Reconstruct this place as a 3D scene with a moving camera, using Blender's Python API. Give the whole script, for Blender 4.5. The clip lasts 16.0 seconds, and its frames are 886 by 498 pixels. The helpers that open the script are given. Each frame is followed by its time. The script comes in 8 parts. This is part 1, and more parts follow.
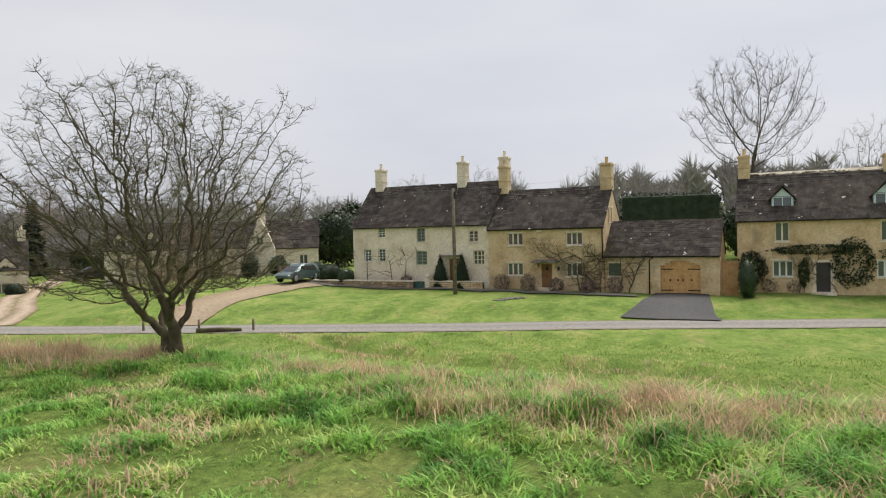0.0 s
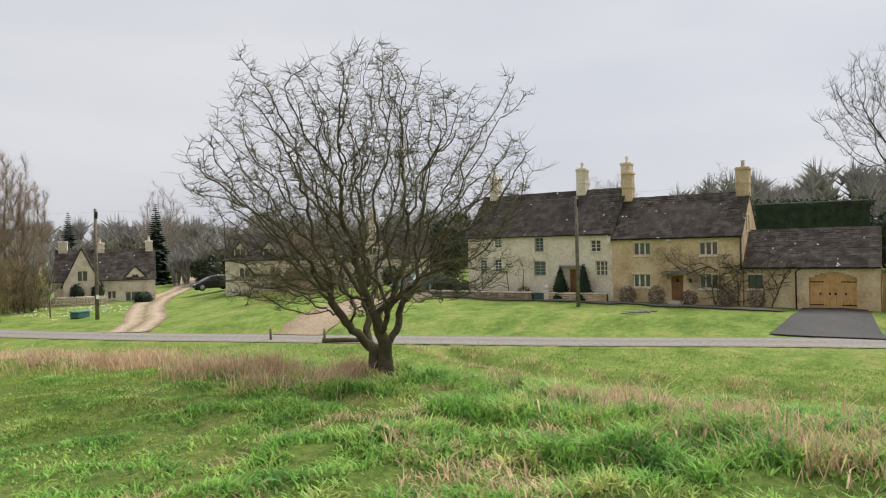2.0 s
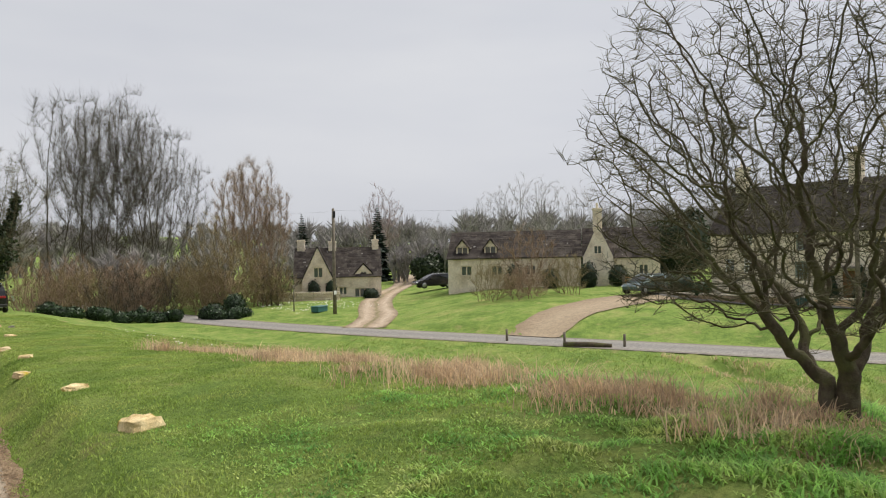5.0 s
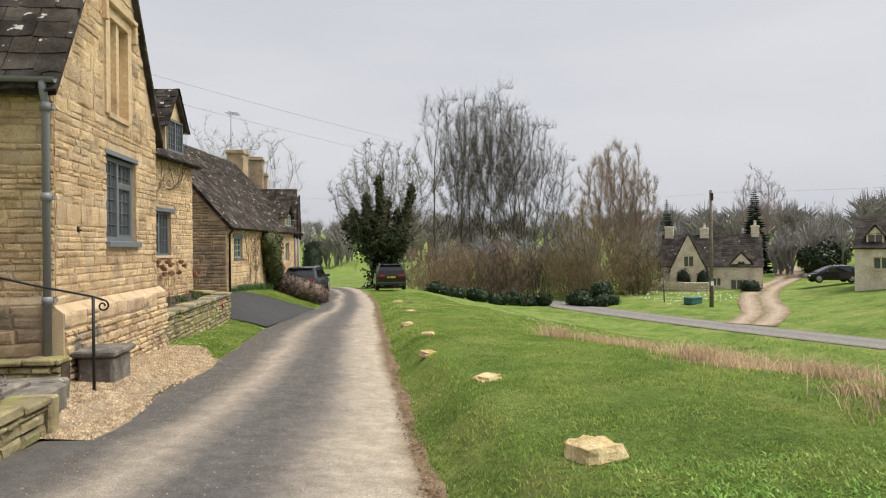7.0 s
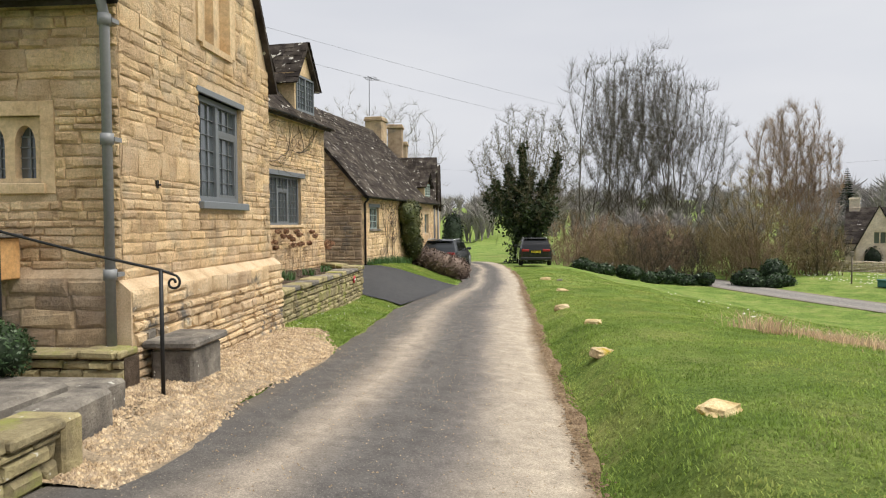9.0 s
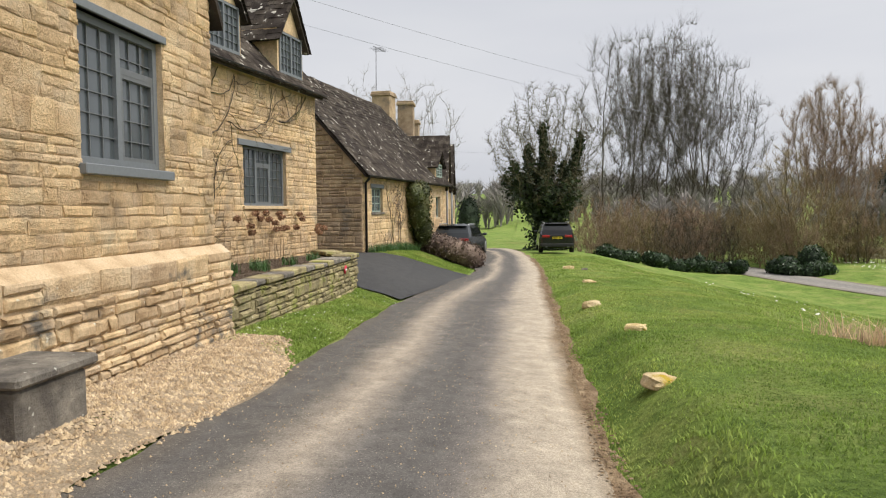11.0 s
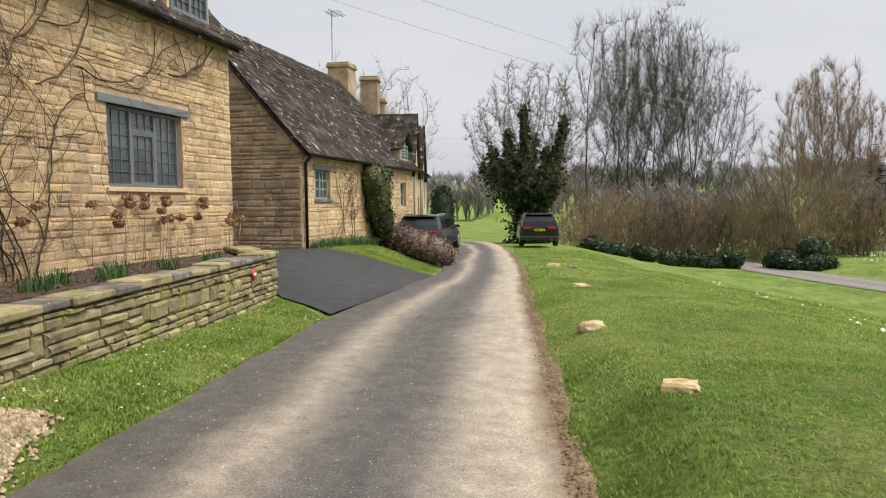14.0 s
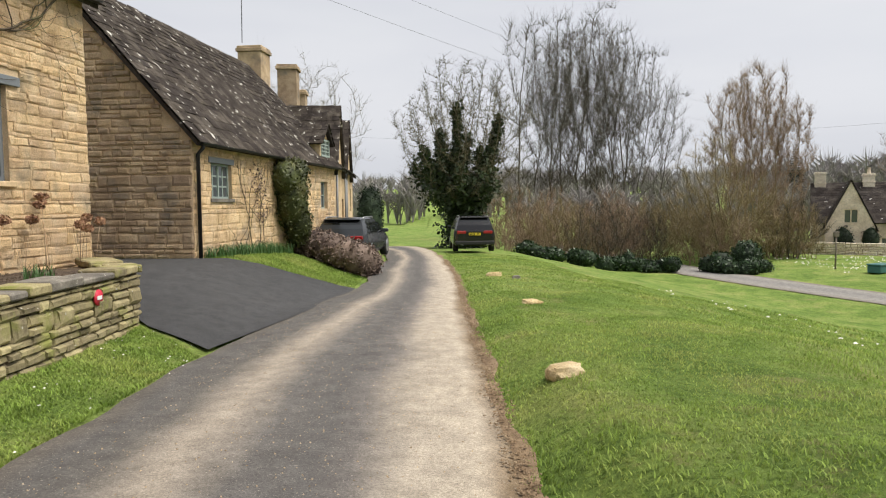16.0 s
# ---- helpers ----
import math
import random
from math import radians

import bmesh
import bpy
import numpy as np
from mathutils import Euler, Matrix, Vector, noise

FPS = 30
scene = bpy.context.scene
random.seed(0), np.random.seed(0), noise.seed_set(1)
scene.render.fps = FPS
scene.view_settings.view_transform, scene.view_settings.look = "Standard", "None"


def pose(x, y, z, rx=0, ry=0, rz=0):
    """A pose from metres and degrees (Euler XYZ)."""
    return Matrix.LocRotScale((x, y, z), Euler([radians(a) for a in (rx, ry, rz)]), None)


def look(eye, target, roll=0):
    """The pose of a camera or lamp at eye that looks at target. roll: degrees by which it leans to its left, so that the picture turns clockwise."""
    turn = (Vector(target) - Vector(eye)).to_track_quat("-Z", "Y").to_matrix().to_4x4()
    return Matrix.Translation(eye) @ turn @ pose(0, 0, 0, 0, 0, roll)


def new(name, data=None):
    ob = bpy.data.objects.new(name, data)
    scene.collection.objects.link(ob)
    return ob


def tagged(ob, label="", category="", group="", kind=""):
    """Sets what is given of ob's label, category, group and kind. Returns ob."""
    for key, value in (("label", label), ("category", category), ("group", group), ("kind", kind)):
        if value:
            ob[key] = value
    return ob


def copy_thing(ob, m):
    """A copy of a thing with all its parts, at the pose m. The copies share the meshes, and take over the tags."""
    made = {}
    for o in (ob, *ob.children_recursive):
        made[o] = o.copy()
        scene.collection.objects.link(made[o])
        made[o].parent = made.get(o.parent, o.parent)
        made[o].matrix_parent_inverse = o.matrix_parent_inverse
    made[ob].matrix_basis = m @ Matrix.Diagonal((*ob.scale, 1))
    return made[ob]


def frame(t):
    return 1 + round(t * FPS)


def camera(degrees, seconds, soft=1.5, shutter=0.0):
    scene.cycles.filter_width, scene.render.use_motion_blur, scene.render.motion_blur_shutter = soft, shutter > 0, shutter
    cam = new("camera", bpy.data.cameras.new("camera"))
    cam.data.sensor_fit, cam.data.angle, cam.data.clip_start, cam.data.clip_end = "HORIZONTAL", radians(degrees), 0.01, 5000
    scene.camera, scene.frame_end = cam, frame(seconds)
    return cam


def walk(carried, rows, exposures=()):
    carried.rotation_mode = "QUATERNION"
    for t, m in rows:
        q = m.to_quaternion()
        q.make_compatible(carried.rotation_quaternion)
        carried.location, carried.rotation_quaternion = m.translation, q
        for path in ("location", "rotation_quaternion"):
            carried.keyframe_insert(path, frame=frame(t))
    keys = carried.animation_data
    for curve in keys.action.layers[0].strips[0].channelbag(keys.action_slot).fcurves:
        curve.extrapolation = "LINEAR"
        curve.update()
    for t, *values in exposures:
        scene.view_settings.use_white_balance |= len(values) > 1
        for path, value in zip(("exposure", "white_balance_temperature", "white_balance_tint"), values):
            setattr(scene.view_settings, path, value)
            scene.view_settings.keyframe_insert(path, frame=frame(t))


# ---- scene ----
# X: to the right of the lane, Y: along the lane, Z: up
cam = camera(65.7, 16.0, soft=1.15)
METRES, EYE, TURN = 20.0, 1.65, -59.5
ROWS = [
    (0.0, 0.0, 0.0, 0.0, -0.02, -1.09, 1.3),
    (0.5, -0.0247, 0.0181, -0.0001, 1.85, -0.81, 1.32),
    (1.0, -0.051, 0.0348, -0.0012, 3.76, -0.5, 1.31),
    (1.5, -0.0781, 0.0509, -0.0023, 5.69, -0.21, 1.3),
    (2.0, -0.1054, 0.0674, -0.0035, 7.55, 0.03, 1.3),
    (2.5, -0.1325, 0.0837, -0.0034, 9.43, 0.15, 1.28),
    (3.0, -0.1587, 0.0997, -0.0041, 11.36, 0.2, 1.28),
    (5.5, -0.2768, 0.1701, -0.0077, 29.99, 0.46, 1.06),
    (6.0, -0.3064, 0.1882, -0.0115, 37.78, 0.61, 0.87),
    (6.5, -0.3371, 0.204, -0.0142, 46.02, 0.49, 0.65),
    (7.0, -0.3681, 0.2199, -0.0169, 52.89, -0.12, 0.51),
    (7.5, -0.398, 0.2337, -0.0186, 57.75, -0.93, 0.43),
    (8.0, -0.4275, 0.2495, -0.0204, 60.98, -1.52, 0.39),
    (8.5, -0.4578, 0.2651, -0.0229, 62.96, -1.86, 0.37),
    (9.0, -0.4864, 0.2808, -0.0241, 64.55, -2.12, 0.34),
    (11.5, -0.6189, 0.3643, -0.032, 66.19, -3.47, 0.44),
    (12.0, -0.6446, 0.383, -0.0334, 65.98, -3.65, 0.42),
    (12.5, -0.6725, 0.3998, -0.0348, 65.82, -3.78, 0.43),
    (13.0, -0.6992, 0.4161, -0.0355, 65.7, -3.85, 0.42),
    (13.5, -0.7249, 0.4316, -0.0366, 65.48, -3.87, 0.44),
    (14.0, -0.7501, 0.447, -0.0376, 64.67, -3.91, 0.48),
    (14.5, -0.7771, 0.4621, -0.0385, 63.13, -3.92, 0.51),
    (15.0, -0.8038, 0.477, -0.0395, 61.19, -3.92, 0.51),
    (15.5, -0.8312, 0.4914, -0.0402, 59.62, -3.83, 0.47),
    (16.0, -0.8588, 0.5076, -0.0416, 58.96, -3.63, 0.44),
]
walk(cam, [(t, pose(0, 0, EYE, 0, 0, TURN) @ pose(METRES * x, METRES * y, METRES * z, 90 + pitch, roll, yaw))
           for t, x, y, z, yaw, pitch, roll in ROWS], exposures=[(0.0, 1.52), (6.0, 1.42), (9.0, 1.56), (12.5, 1.48), (16.0, 1.60)])

# ---------------------------------------------------------------- light
SUN_EL, SUN_AZ = 60.0, 100.0
world = bpy.data.worlds.new("overcast")
scene.world = world
world.use_nodes = True
wn, wl = world.node_tree.nodes, world.node_tree.links
bg = wn["Background"]
sky = wn.new("ShaderNodeTexSky")
sky.sky_type, sky.sun_disc = "NISHITA", False
sky.sun_elevation, sky.sun_rotation = radians(SUN_EL), radians(SUN_AZ)
sky.dust_density, sky.air_density = 3.0, 1.0
grey = wn.new("ShaderNodeHueSaturation")
grey.inputs["Saturation"].default_value = 0.10
flat = wn.new("ShaderNodeMix")
flat.data_type = "RGBA"
flat.inputs["Factor"].default_value = 0.80
flat.inputs["B"].default_value = (5.3, 5.45, 5.82, 1)
wl.new(sky.outputs["Color"], grey.inputs["Color"])
wl.new(grey.outputs["Color"], flat.inputs["A"])
# soft bands of cloud
wtc, wmap, wno, wra = (wn.new("ShaderNode" + n) for n in ("TexCoord", "Mapping", "TexNoise", "ValToRGB"))
wmap.inputs["Scale"].default_value = (1.0, 1.0, 4.0)
wno.inputs["Scale"].default_value, wno.inputs["Detail"].default_value = 1.6, 4.0
wra.color_ramp.elements[0].position, wra.color_ramp.elements[0].color = 0.3, (0.90, 0.91, 0.94, 1)
wra.color_ramp.elements[1].position, wra.color_ramp.elements[1].color = 0.7, (1.06, 1.05, 1.04, 1)
wmul = wn.new("ShaderNodeMix")
wmul.data_type, wmul.blend_type = "RGBA", "MULTIPLY"
wmul.inputs["Factor"].default_value = 1.0
wl.new(wtc.outputs["Generated"], wmap.inputs["Vector"])
wl.new(wmap.outputs["Vector"], wno.inputs["Vector"])
wl.new(wno.outputs["Fac"], wra.inputs["Fac"])
wl.new(flat.outputs["Result"], wmul.inputs["A"])
wl.new(wra.outputs["Color"], wmul.inputs["B"])
wl.new(wmul.outputs["Result"], bg.inputs["Color"])
bg.inputs["Strength"].default_value = 0.0475
sun = new("sun", bpy.data.lights.new("sun", "SUN"))
sun.data.energy, sun.data.angle, sun.data.color = 1.5, radians(40), (1.0, 0.95, 0.86)
_a, _e = radians(SUN_AZ), radians(SUN_EL)
sun.matrix_world = look((math.sin(_a) * math.cos(_e) * 50, math.cos(_a) * math.cos(_e) * 50, math.sin(_e) * 50), (0, 0, 0))

# ---------------------------------------------------------------- materials


def nodes_of(name, rough=0.9, spec=0.3):
    m = bpy.data.materials.new(name)
    m.use_nodes = True
    b = m.node_tree.nodes["Principled BSDF"]
    b.inputs["Roughness"].default_value = rough
    b.inputs["Specular IOR Level"].default_value = spec
    return m, m.node_tree.nodes, m.node_tree.links, b


def noise_ramp(n, l, vec, scale, stops, detail=5.0, rough=0.6):
    t, r = n.new("ShaderNodeTexNoise"), n.new("ShaderNodeValToRGB")
    t.inputs["Scale"].default_value, t.inputs["Detail"].default_value, t.inputs["Roughness"].default_value = scale, detail, rough
    l.new(vec, t.inputs["Vector"])
    l.new(t.outputs["Fac"], r.inputs["Fac"])
    e = r.color_ramp.elements
    while len(e) < len(stops):
        e.new(0.5)
    for k, (p, c) in zip(e, stops):
        k.position, k.color = p, (*c, 1)
    return r.outputs["Color"], t.outputs["Fac"]


def blend(n, l, a, b, fac, mode="MIX"):
    x = n.new("ShaderNodeMix")
    x.data_type, x.blend_type = "RGBA", mode
    for sock, v in (("A", a), ("B", b), ("Factor", fac)):
        if isinstance(v, (int, float)):
            x.inputs[sock].default_value = v
        elif isinstance(v, tuple):
            x.inputs[sock].default_value = (*v, 1)
        else:
            l.new(v, x.inputs[sock])
    return x.outputs["Result"]


def bump(n, l, bsdf, height, strength, dist=0.01):
    b = n.new("ShaderNodeBump")
    b.inputs["Strength"].default_value, b.inputs["Distance"].default_value = strength, dist
    l.new(height, b.inputs["Height"])
    l.new(b.outputs["Normal"], bsdf.inputs["Normal"])


def coords(n, kind="Object"):
    c = n.new("ShaderNodeTexCoord")
    return c.outputs[kind]


def world_pos(n):
    return n.new("ShaderNodeNewGeometry").outputs["Position"]


def mottled(name, dark, mid, light, scale=6.0, fine=40.0, rough=0.9, bumps=0.4, dist=0.01, each=0.0, spots=None, spec=0.3, stain=None):
    """Three tones at a coarse and a fine scale; each: how much single pieces differ; spots: colour, threshold and scale of lichen spots."""
    m, n, l, b = nodes_of(name, rough, spec)
    p = world_pos(n)
    c, f1 = noise_ramp(n, l, p, scale, [(0.3, dark), (0.5, mid), (0.72, light)])
    g, f2 = noise_ramp(n, l, p, fine, [(0.25, (0.62, 0.62, 0.62)), (0.75, (1.3, 1.3, 1.3))], 6.0, 0.7)
    c = blend(n, l, c, g, 0.8, "MULTIPLY")
    if each:
        geo, info = n.new("ShaderNodeNewGeometry"), n.new("ShaderNodeObjectInfo")
        add, fr = n.new("ShaderNodeMath"), n.new("ShaderNodeMath")
        fr.operation = "FRACT"
        l.new(geo.outputs["Random Per Island"], add.inputs[0])
        l.new(info.outputs["Random"], add.inputs[1])
        l.new(add.outputs[0], fr.inputs[0])
        r = n.new("ShaderNodeValToRGB")
        lo, hi = 1 - each, 1 + each
        r.color_ramp.elements[0].color, r.color_ramp.elements[1].color = (lo, lo * 0.99, lo * 1.03, 1), (hi, hi, hi * 0.95, 1)
        l.new(fr.outputs[0], r.inputs["Fac"])
        c = blend(n, l, c, r.outputs["Color"], 1.0, "MULTIPLY")
    if stain:
        col, sc, lo, hi = stain
        s, _ = noise_ramp(n, l, p, sc, [(lo, (0, 0, 0)), (hi, (1, 1, 1))], 7.0, 0.65)
        c = blend(n, l, c, col, s)
    if spots:
        col, th, sc = spots
        s, _ = noise_ramp(n, l, p, sc, [(th, (0, 0, 0)), (th + 0.03, (1, 1, 1))], 2.0, 0.5)
        c = blend(n, l, c, col, s)
    l.new(c, b.inputs["Base Color"])
    bump(n, l, b, f2, bumps, dist)
    return m


def leafy(m, share=0.45):
    """Lets light through a leaf: mixes a translucent share into the material."""
    n, l = m.node_tree.nodes, m.node_tree.links
    b, out = n["Principled BSDF"], n["Material Output"]
    t, mix = n.new("ShaderNodeBsdfTranslucent"), n.new("ShaderNodeMixShader")
    mix.inputs["Fac"].default_value = share
    l.new(b.inputs["Base Color"].links[0].from_socket, t.inputs["Color"])
    l.new(b.outputs["BSDF"], mix.inputs[1])
    l.new(t.outputs["BSDF"], mix.inputs[2])
    l.new(mix.outputs["Shader"], out.inputs["Surface"])
    return m


def plain(name, col, rough=0.5, metal=0.0, spec=0.4, vary=0.08, scale=30.0):
    m, n, l, b = nodes_of(name, rough, spec)
    lo, hi = tuple(v * (1 - vary) for v in col), tuple(v * (1 + vary) for v in col)
    c, f = noise_ramp(n, l, world_pos(n), scale, [(0.3, lo), (0.7, hi)])
    l.new(c, b.inputs["Base Color"])
    b.inputs["Metallic"].default_value = metal
    bump(n, l, b, f, 0.08, 0.004)
    return m


honey = mottled("honey_limestone", (0.52, 0.355, 0.195), (0.72, 0.52, 0.31), (0.80, 0.63, 0.42), 3.2, 45, each=0.17, bumps=1.0, dist=0.035,
                stain=((0.26, 0.22, 0.165), 1.3, 0.54, 0.74))
honey_wall = mottled("honey_ashlar", (0.46, 0.32, 0.18), (0.64, 0.475, 0.29), (0.70, 0.56, 0.37), 1.5, 18, bumps=0.6, dist=0.02,
                     stain=((0.27, 0.23, 0.18), 0.9, 0.56, 0.74))
mortar = mottled("lime_mortar", (0.42, 0.30, 0.18), (0.60, 0.45, 0.29), (0.66, 0.52, 0.36), 3, 60, bumps=0.8, dist=0.015)
rubble = mottled("stained_rubble", (0.42, 0.29, 0.165), (0.62, 0.46, 0.285), (0.70, 0.56, 0.38), 2.6, 30, each=0.2, bumps=1.0, dist=0.025,
                 stain=((0.15, 0.135, 0.115), 2.2, 0.55, 0.66), spots=((0.62, 0.58, 0.46), 0.70, 12))
brownstone = mottled("weathered_rubble", (0.28, 0.20, 0.13), (0.44, 0.325, 0.215), (0.56, 0.44, 0.31), 2.5, 30, each=0.22, bumps=0.9, dist=0.02,
                     stain=((0.20, 0.17, 0.135), 1.6, 0.52, 0.7))
drystone = mottled("mossy_drystone", (0.17, 0.14, 0.085), (0.32, 0.27, 0.15), (0.44, 0.38, 0.22), 4, 35, each=0.25, bumps=0.9, dist=0.02,
                   stain=((0.26, 0.27, 0.075), 2.4, 0.52, 0.66), spots=((0.55, 0.53, 0.45), 0.70, 18))
greystone = mottled("weathered_grey_stone", (0.10, 0.09, 0.08), (0.19, 0.17, 0.145), (0.32, 0.29, 0.24), 4, 30, bumps=0.9, dist=0.02,
                    spots=((0.5, 0.49, 0.43), 0.69, 14))
slate = mottled("stone_slate", (0.030, 0.025, 0.022), (0.060, 0.050, 0.044), (0.115, 0.10, 0.088), 3, 30, each=0.33, bumps=0.9, dist=0.02, rough=0.95, spec=0.08,
                spots=((0.55, 0.53, 0.48), 0.665, 6.0))
slate_far = mottled("stone_slate_far", (0.036, 0.030, 0.028), (0.060, 0.051, 0.047), (0.095, 0.084, 0.078), 1.5, 12, each=0.35, bumps=0.8, dist=0.03, rough=0.95, spec=0.08,
                    spots=((0.6, 0.58, 0.55), 0.715, 3.2))
cream_far = mottled("cream_limestone", (0.58, 0.48, 0.37), (0.76, 0.66, 0.54), (0.82, 0.74, 0.63), 0.9, 7, bumps=0.7, dist=0.03)
gold_far = mottled("golden_limestone", (0.46, 0.325, 0.185), (0.64, 0.475, 0.295), (0.70, 0.56, 0.39), 0.8, 6, bumps=0.7, dist=0.03,
                   stain=((0.30, 0.24, 0.17), 0.5, 0.56, 0.74))
lead_grey = plain("grey_paint", (0.17, 0.185, 0.20), 0.45)
pipe_grey = plain("grey_pipe_paint", (0.21, 0.215, 0.22), 0.4)
iron = plain("black_iron", (0.012, 0.012, 0.013), 0.5)
# near-black colour standing in for the shade of unlit rooms
unlit_room = plain("unlit_interior_black", (0.02, 0.02, 0.02), 0.9)
lead = plain("lead_strip", (0.17, 0.18, 0.19), 0.5, 0.3)
oak = mottled("honey_oak", (0.50, 0.27, 0.10), (0.62, 0.36, 0.15), (0.66, 0.41, 0.19), 3, 30, rough=0.55, bumps=0.2)
brown_oak = mottled("brown_oak", (0.16, 0.075, 0.03), (0.25, 0.125, 0.055), (0.30, 0.16, 0.075), 4, 30, rough=0.6, bumps=0.2)
fence_wood = mottled("fence_wood", (0.30, 0.15, 0.065), (0.42, 0.23, 0.11), (0.48, 0.28, 0.15), 2, 30, rough=0.8, bumps=0.3)
old_wood = mottled("weathered_wood", (0.10, 0.085, 0.065), (0.17, 0.145, 0.115), (0.24, 0.21, 0.17), 5, 30, bumps=0.4)
slate_door = plain("dark_door_paint", (0.05, 0.045, 0.05), 0.5)
white_paint = plain("white_paint", (0.78, 0.79, 0.78), 0.5, vary=0.03)
pale_blue = plain("pale_blue_paint", (0.55, 0.66, 0.68), 0.5, vary=0.03)
sage = plain("sage_paint", (0.30, 0.36, 0.33), 0.5)
green_paint = plain("green_paint", (0.03, 0.09, 0.08), 0.5)
bark = mottled("mossy_bark", (0.05, 0.038, 0.026), (0.095, 0.072, 0.05), (0.15, 0.125, 0.085), 6, 40, bumps=0.9, dist=0.02,
               stain=((0.12, 0.12, 0.045), 2.0, 0.5, 0.68))
twig_grey = mottled("grey_twigs", (0.055, 0.047, 0.034), (0.088, 0.075, 0.055), (0.125, 0.108, 0.082), 2, 20, bumps=0.1)
twig_moss = mottled("lichened_twigs", (0.06, 0.052, 0.03), (0.105, 0.09, 0.052), (0.18, 0.165, 0.10), 1.5, 10, bumps=0.1)
twig_red = mottled("russet_twigs", (0.20, 0.135, 0.09), (0.29, 0.205, 0.14), (0.36, 0.26, 0.18), 0.8, 6, bumps=0.1)
twig_olive = mottled("willow_twigs", (0.17, 0.13, 0.065), (0.26, 0.205, 0.11), (0.33, 0.265, 0.15), 0.8, 6, bumps=0.1)
# far twigs: distance haze is mixed into this pale colour
twig_far = mottled("haze_toned_twigs", (0.24, 0.22, 0.215), (0.32, 0.295, 0.285), (0.38, 0.355, 0.345), 0.5, 3, bumps=0.1)
twig_pink = mottled("birch_twigs", (0.26, 0.19, 0.185), (0.34, 0.265, 0.255), (0.40, 0.32, 0.31), 0.5, 3, bumps=0.1)
ivy = mottled("ivy_leaf", (0.012, 0.022, 0.008), (0.028, 0.045, 0.017), (0.055, 0.075, 0.03), 2, 15, rough=0.5, each=0.4, bumps=0.2)
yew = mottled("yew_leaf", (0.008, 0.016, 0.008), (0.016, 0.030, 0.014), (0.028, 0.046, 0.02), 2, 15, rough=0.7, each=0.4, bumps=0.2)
laurel = mottled("laurel_leaf", (0.016, 0.034, 0.012), (0.03, 0.058, 0.022), (0.05, 0.085, 0.035), 2, 15, rough=0.4, each=0.4, bumps=0.2)
olive_leaf = mottled("olive_climber_leaf", (0.03, 0.04, 0.012), (0.065, 0.075, 0.025), (0.12, 0.115, 0.045), 2, 15, rough=0.5, each=0.4, bumps=0.2)
conifer = mottled("fir_needles", (0.012, 0.022, 0.018), (0.024, 0.038, 0.03), (0.04, 0.055, 0.042), 1, 8, rough=0.8, each=0.4, bumps=0.2)
lavender = mottled("dry_lavender", (0.15, 0.12, 0.105), (0.23, 0.185, 0.165), (0.32, 0.27, 0.245), 3, 20, each=0.3, bumps=0.2)
dead_leaf = mottled("brown_hedge_leaf", (0.10, 0.07, 0.058), (0.18, 0.132, 0.11), (0.27, 0.21, 0.18), 3, 20, each=0.4, bumps=0.2)
verge_soil = mottled("leafy_verge_soil", (0.13, 0.085, 0.05), (0.24, 0.165, 0.10), (0.36, 0.27, 0.17), 5, 45, bumps=0.9, dist=0.02)
soil = mottled("dark_soil", (0.05, 0.035, 0.025), (0.10, 0.072, 0.05), (0.16, 0.12, 0.085), 8, 40, bumps=1.0, dist=0.03)
grass_leaf = mottled("grass_blade", (0.14, 0.225, 0.04), (0.265, 0.365, 0.078), (0.42, 0.45, 0.14), 0.8, 9, rough=0.65, each=0.35, bumps=0.05)
rough_leaf = mottled("coarse_grass_blade", (0.10, 0.27, 0.06), (0.28, 0.50, 0.11), (0.62, 0.62, 0.24), 1.3, 9, rough=0.65, each=0.4, bumps=0.05)
straw = mottled("dry_grass_blade", (0.38, 0.255, 0.165), (0.62, 0.455, 0.305), (0.78, 0.63, 0.45), 1.4, 12, rough=0.9, each=0.35, bumps=0.05)
for _m in (grass_leaf, rough_leaf, straw):
    leafy(_m)
daff = plain("daffodil_leaf", (0.06, 0.13, 0.035), 0.5, vary=0.3)
petal = plain("pale_petal", (0.8, 0.8, 0.7), 0.6, vary=0.05)
fieldstone = mottled("tan_fieldstone", (0.42, 0.29, 0.12), (0.62, 0.48, 0.27), (0.72, 0.60, 0.38), 5, 40, each=0.12, bumps=0.9, dist=0.02,
                     stain=((0.42, 0.30, 0.03), 3.0, 0.58, 0.66))
gravel_bit = mottled("gravel_bit", (0.26, 0.185, 0.115), (0.43, 0.325, 0.21), (0.58, 0.47, 0.335), 9, 60, each=0.3, bumps=0.3)
car_paint = plain("black_car_paint", (0.012, 0.012, 0.014), 0.18, 0.2, 0.6, vary=0.02)
car_grey = plain("grey_car_paint", (0.05, 0.055, 0.06), 0.2, 0.4, 0.6, vary=0.02)
car_teal = plain("teal_car_paint", (0.10, 0.145, 0.145), 0.25, 0.4, 0.6, vary=0.02)
car_plastic = plain("dark_trim_plastic", (0.02, 0.02, 0.021), 0.55)
car_glass = plain("tinted_car_glass", (0.012, 0.014, 0.015), 0.06, 0.0, 0.7, vary=0.02)
tyre_rubber = plain("tyre_rubber", (0.012, 0.012, 0.012), 0.85)
alloy = plain("alloy_rim", (0.35, 0.36, 0.37), 0.35, 0.7)
red_lens = plain("red_lamp_lens", (0.32, 0.012, 0.015), 0.2, 0, 0.6)
yellow_plate = plain("yellow_plate", (0.72, 0.56, 0.03), 0.5)
